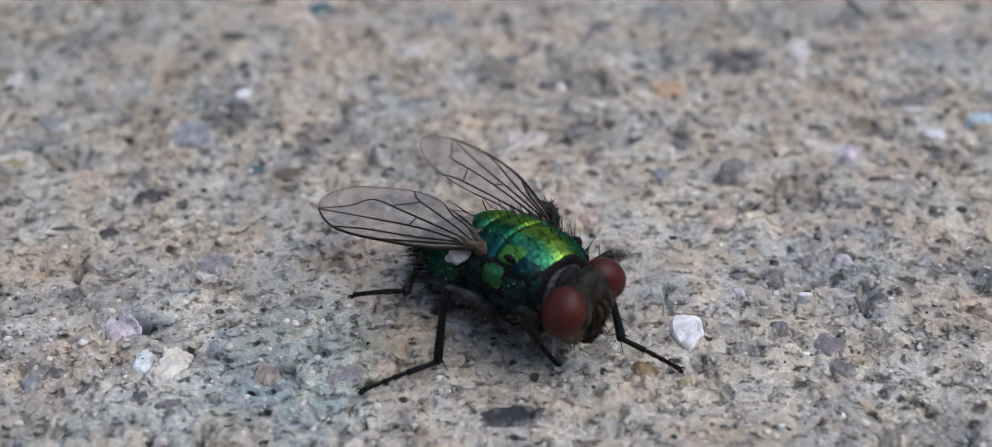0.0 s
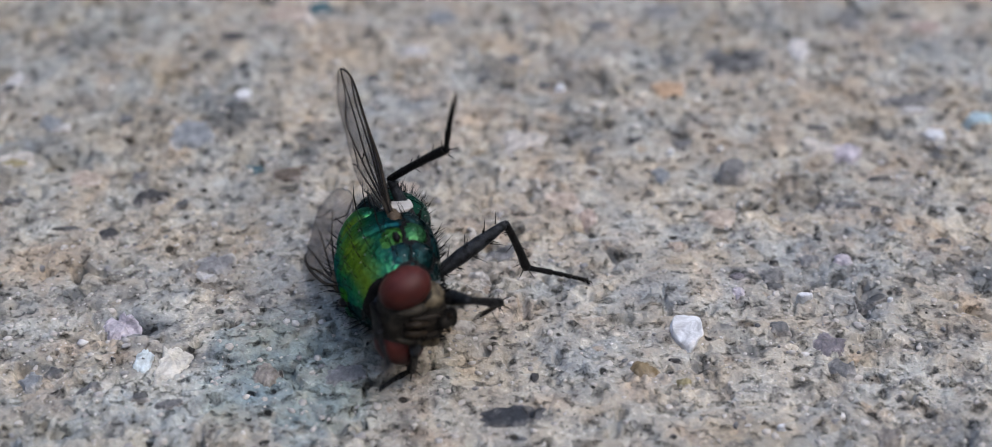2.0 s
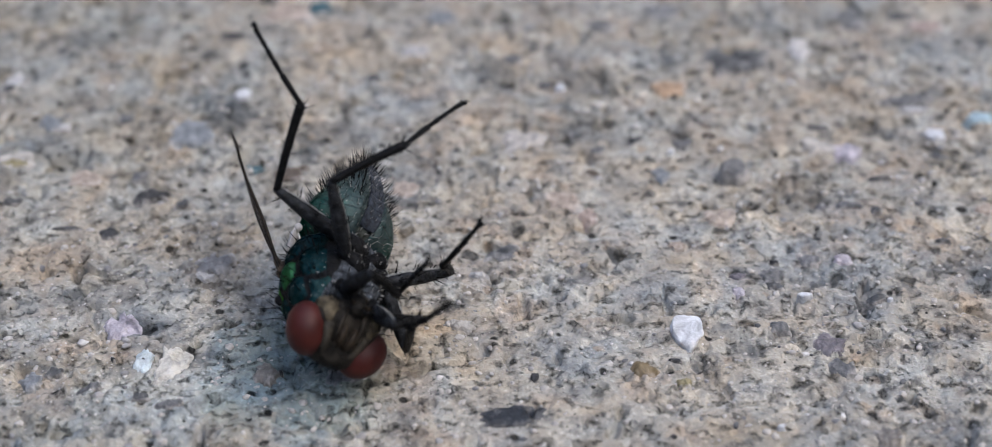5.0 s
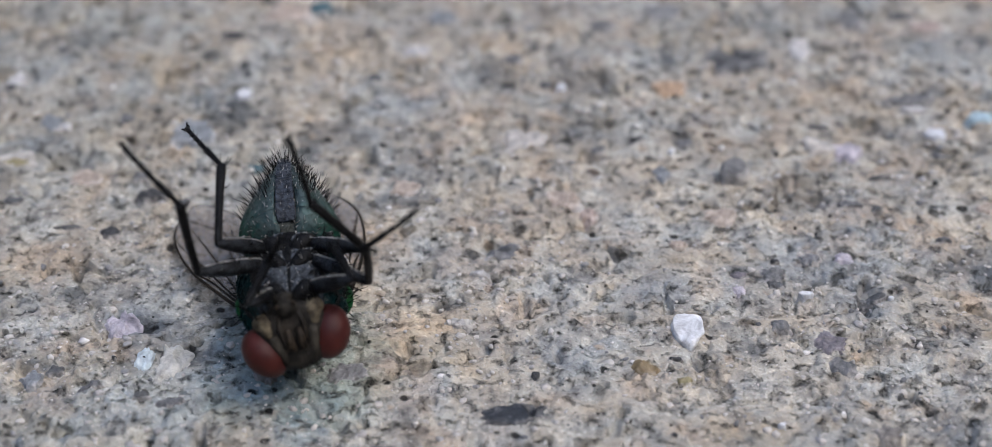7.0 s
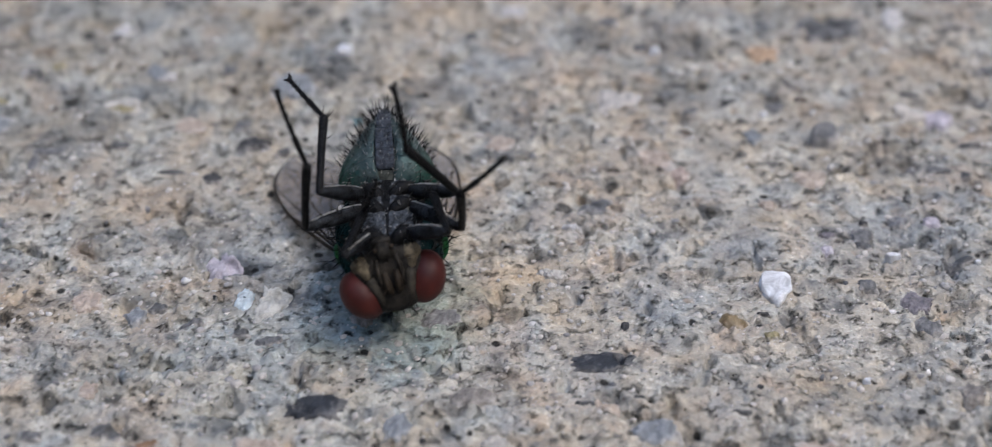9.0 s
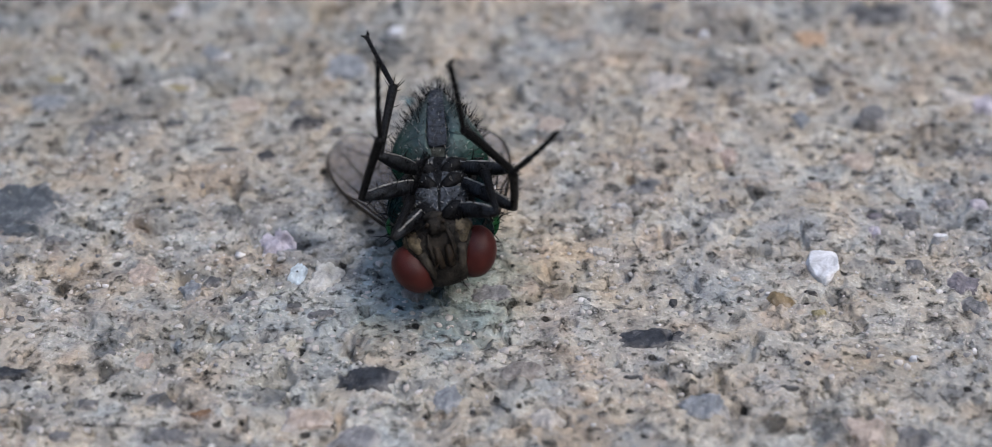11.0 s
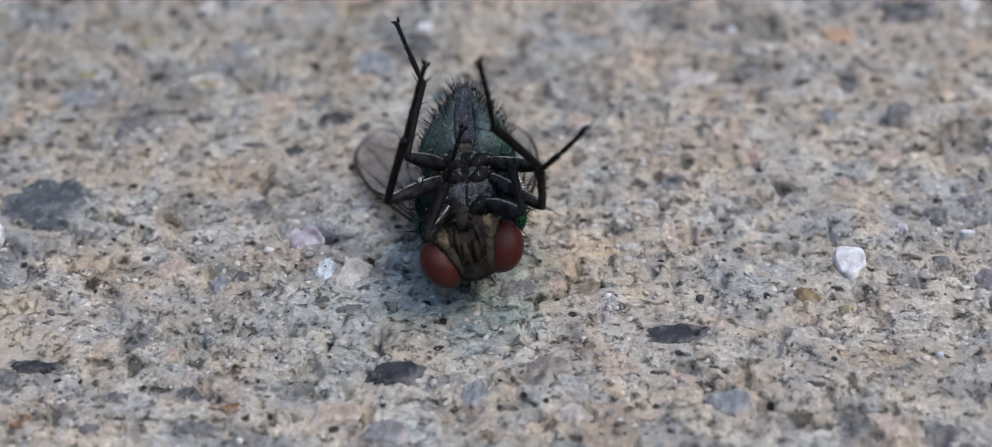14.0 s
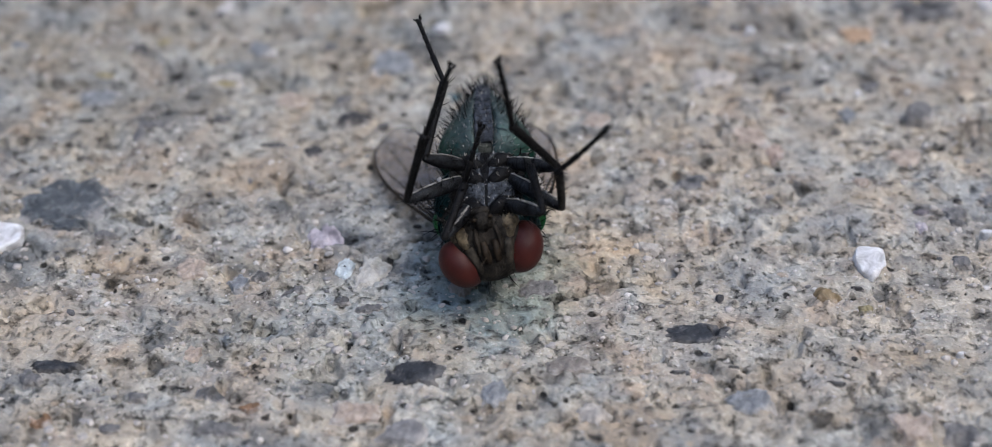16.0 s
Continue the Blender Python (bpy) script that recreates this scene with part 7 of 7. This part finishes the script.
    keyed(legs["hR"][1], [
        (0.0, 0.00, 2.45, 0.00, 91.7, 70.8, -153.2), (0.3, 0.00, 2.45, 0.00, 91.7, 70.8, -153.2), (0.4, 0.00, 2.45, 0.00, -114.6, -63.9, 4.4),
        (0.5, 0.00, 2.45, 0.00, -6.5, 5.7, 6.9), (0.6, 0.00, 2.45, 0.00, -11.0, 9.3, 10.4), (0.8, 0.00, 2.45, 0.00, -17.6, 18.7, 18.6),
        (1.9, 0.00, 2.45, 0.00, -17.6, 18.7, 18.7), (2.0, 0.00, 2.45, 0.00, 156.7, 15.4, -17.0), (2.1, 0.00, 2.45, 0.00, 138.0, 40.6, -59.8),
        (2.2, 0.00, 2.45, 0.00, 124.3, 42.3, -77.1), (2.3, 0.00, 2.45, 0.00, 98.2, 44.8, -122.1), (2.4, 0.00, 2.45, 0.00, 73.8, 41.6, -176.4),
        (2.5, 0.00, 2.45, 0.00, 60.3, 42.3, 149.0), (2.6, 0.00, 2.45, 0.00, 55.4, 44.2, 139.3), (2.8, 0.00, 2.45, 0.00, 55.3, 47.0, 141.8),
        (3.0, 0.00, 2.45, 0.00, 55.1, 50.4, 144.1), (3.5, 0.00, 2.45, 0.00, 52.0, 62.8, 147.0), (4.0, 0.00, 2.45, 0.00, 17.0, 79.8, 115.7),
        (4.1, 0.00, 2.45, 0.00, -11.3, 81.4, 87.6), (4.2, 0.00, 2.45, 0.00, -41.9, 80.2, 56.9), (4.7, 0.00, 2.45, 0.00, -80.2, 58.4, 15.5),
        (5.2, 0.00, 2.45, 0.00, -80.6, 39.8, 9.9), (5.7, 0.00, 2.45, 0.00, -79.3, 26.9, 6.9), (6.3, 0.00, 2.45, 0.00, -78.1, 15.6, 4.1),
        (6.6, 0.00, 2.45, 0.00, -78.0, 15.6, 4.1), (6.7, 0.00, 2.45, 0.00, -78.0, 15.6, 4.1), (6.8, 0.00, 2.45, 0.00, -77.9, 15.6, 4.1),
        (7.0, 0.00, 2.45, 0.00, -77.9, 15.6, 4.2), (8.0, 0.00, 2.45, 0.00, -74.7, 15.4, 4.6), (8.4, 0.00, 2.45, 0.00, -73.4, 15.3, 4.7),
        (8.6, 0.00, 2.45, 0.00, -72.8, 15.3, 4.8), (8.8, 0.00, 2.45, 0.00, -72.2, 15.2, 4.9), (9.0, 0.00, 2.45, 0.00, -71.5, 15.2, 4.9),
        (9.4, 0.00, 2.45, 0.00, -71.5, 15.6, 5.1), (9.7, 0.00, 2.45, 0.00, -71.5, 15.9, 5.2), (10.8, 0.00, 2.45, 0.00, -71.5, 17.1, 5.6),
        (11.8, 0.00, 2.45, 0.00, -71.4, 18.1, 6.0), (12.5, 0.00, 2.45, 0.00, -71.4, 18.9, 6.2), (13.0, 0.00, 2.45, 0.00, -71.5, 18.7, 6.1),
        (14.0, 0.00, 2.45, 0.00, -71.7, 18.3, 6.0), (16.0, 0.00, 2.45, 0.00, -72.1, 17.6, 5.7),
    ])
    keyed(legs["hR"][2], [
        (0.0, -2.05, 1.49, 0.79, -27.4, -11.8, -9.9), (0.3, -2.05, 1.49, 0.79, -27.4, -11.8, -9.9), (0.4, 2.03, 1.60, -0.96, -47.9, -65.2, -40.3),
        (0.5, -0.31, 4.81, -0.27, -0.7, 0.4, 0.6), (0.6, -0.50, 4.75, -0.45, -4.1, 2.7, 3.5), (0.8, -0.95, 4.54, -0.69, -8.9, 9.1, 10.5),
        (1.9, -0.95, 4.54, -0.69, -8.9, 9.1, 10.5), (2.0, -0.40, 0.27, 0.91, 158.2, 12.5, -13.4), (2.1, -1.02, 0.65, 1.22, 135.0, 36.0, -56.3),
        (2.2, -1.02, 0.85, 1.47, 121.2, 39.4, -76.6), (2.3, -1.18, 1.21, 1.68, 95.1, 42.4, -125.4), (2.4, -1.49, 1.69, 1.72, 73.0, 39.4, -178.6),
        (2.5, -1.81, 2.15, 1.54, 60.8, 41.4, 149.9), (2.6, -1.93, 2.31, 1.42, 59.7, 46.2, 150.5), (2.8, -1.98, 2.27, 1.35, 60.5, 50.7, 155.0),
        (3.0, -2.03, 2.23, 1.26, 61.3, 56.0, 159.2), (3.5, -2.22, 2.13, 0.87, 61.8, 73.3, 165.7), (4.0, -2.37, 2.08, 0.12, -82.9, 81.3, 21.3),
        (4.1, -2.37, 2.08, -0.07, -88.2, 75.7, 15.1), (4.2, -2.36, 2.10, -0.27, -89.2, 69.8, 12.8), (4.7, -2.05, 2.31, -1.24, -81.8, 41.3, 9.8),
        (5.2, -1.56, 2.57, -1.82, -72.3, 21.7, 7.0), (5.7, -1.11, 2.76, -2.10, -65.9, 9.2, 3.5), (6.3, -0.66, 2.90, -2.26, -60.8, -1.2, -0.5),
        (6.6, -0.67, 2.90, -2.26, -60.9, -1.2, -0.5), (6.7, -0.67, 2.90, -2.26, -60.9, -1.3, -0.5), (6.8, -0.67, 2.90, -2.26, -60.9, -1.3, -0.6),
        (7.0, -0.67, 2.91, -2.26, -61.0, -1.4, -0.6), (8.0, -0.66, 3.03, -2.23, -56.0, -2.4, -1.2), (8.4, -0.66, 3.08, -2.22, -54.0, -2.8, -1.4),
        (8.6, -0.66, 3.11, -2.21, -53.0, -3.0, -1.5), (8.8, -0.66, 3.13, -2.20, -52.0, -3.2, -1.7), (9.0, -0.66, 3.16, -2.20, -51.0, -3.4, -1.8),
        (9.4, -0.68, 3.15, -2.19, -51.9, -3.3, -1.7), (9.7, -0.69, 3.15, -2.19, -52.5, -3.2, -1.7), (10.8, -0.74, 3.14, -2.18, -54.7, -2.9, -1.4),
        (11.8, -0.78, 3.14, -2.16, -56.8, -2.6, -1.2), (12.5, -0.82, 3.13, -2.15, -58.2, -2.4, -1.1), (13.0, -0.81, 3.13, -2.16, -58.2, -2.4, -1.1),
        (14.0, -0.79, 3.13, -2.16, -58.3, -2.6, -1.2), (16.0, -0.76, 3.12, -2.18, -58.5, -2.9, -1.3),
    ])


motions()
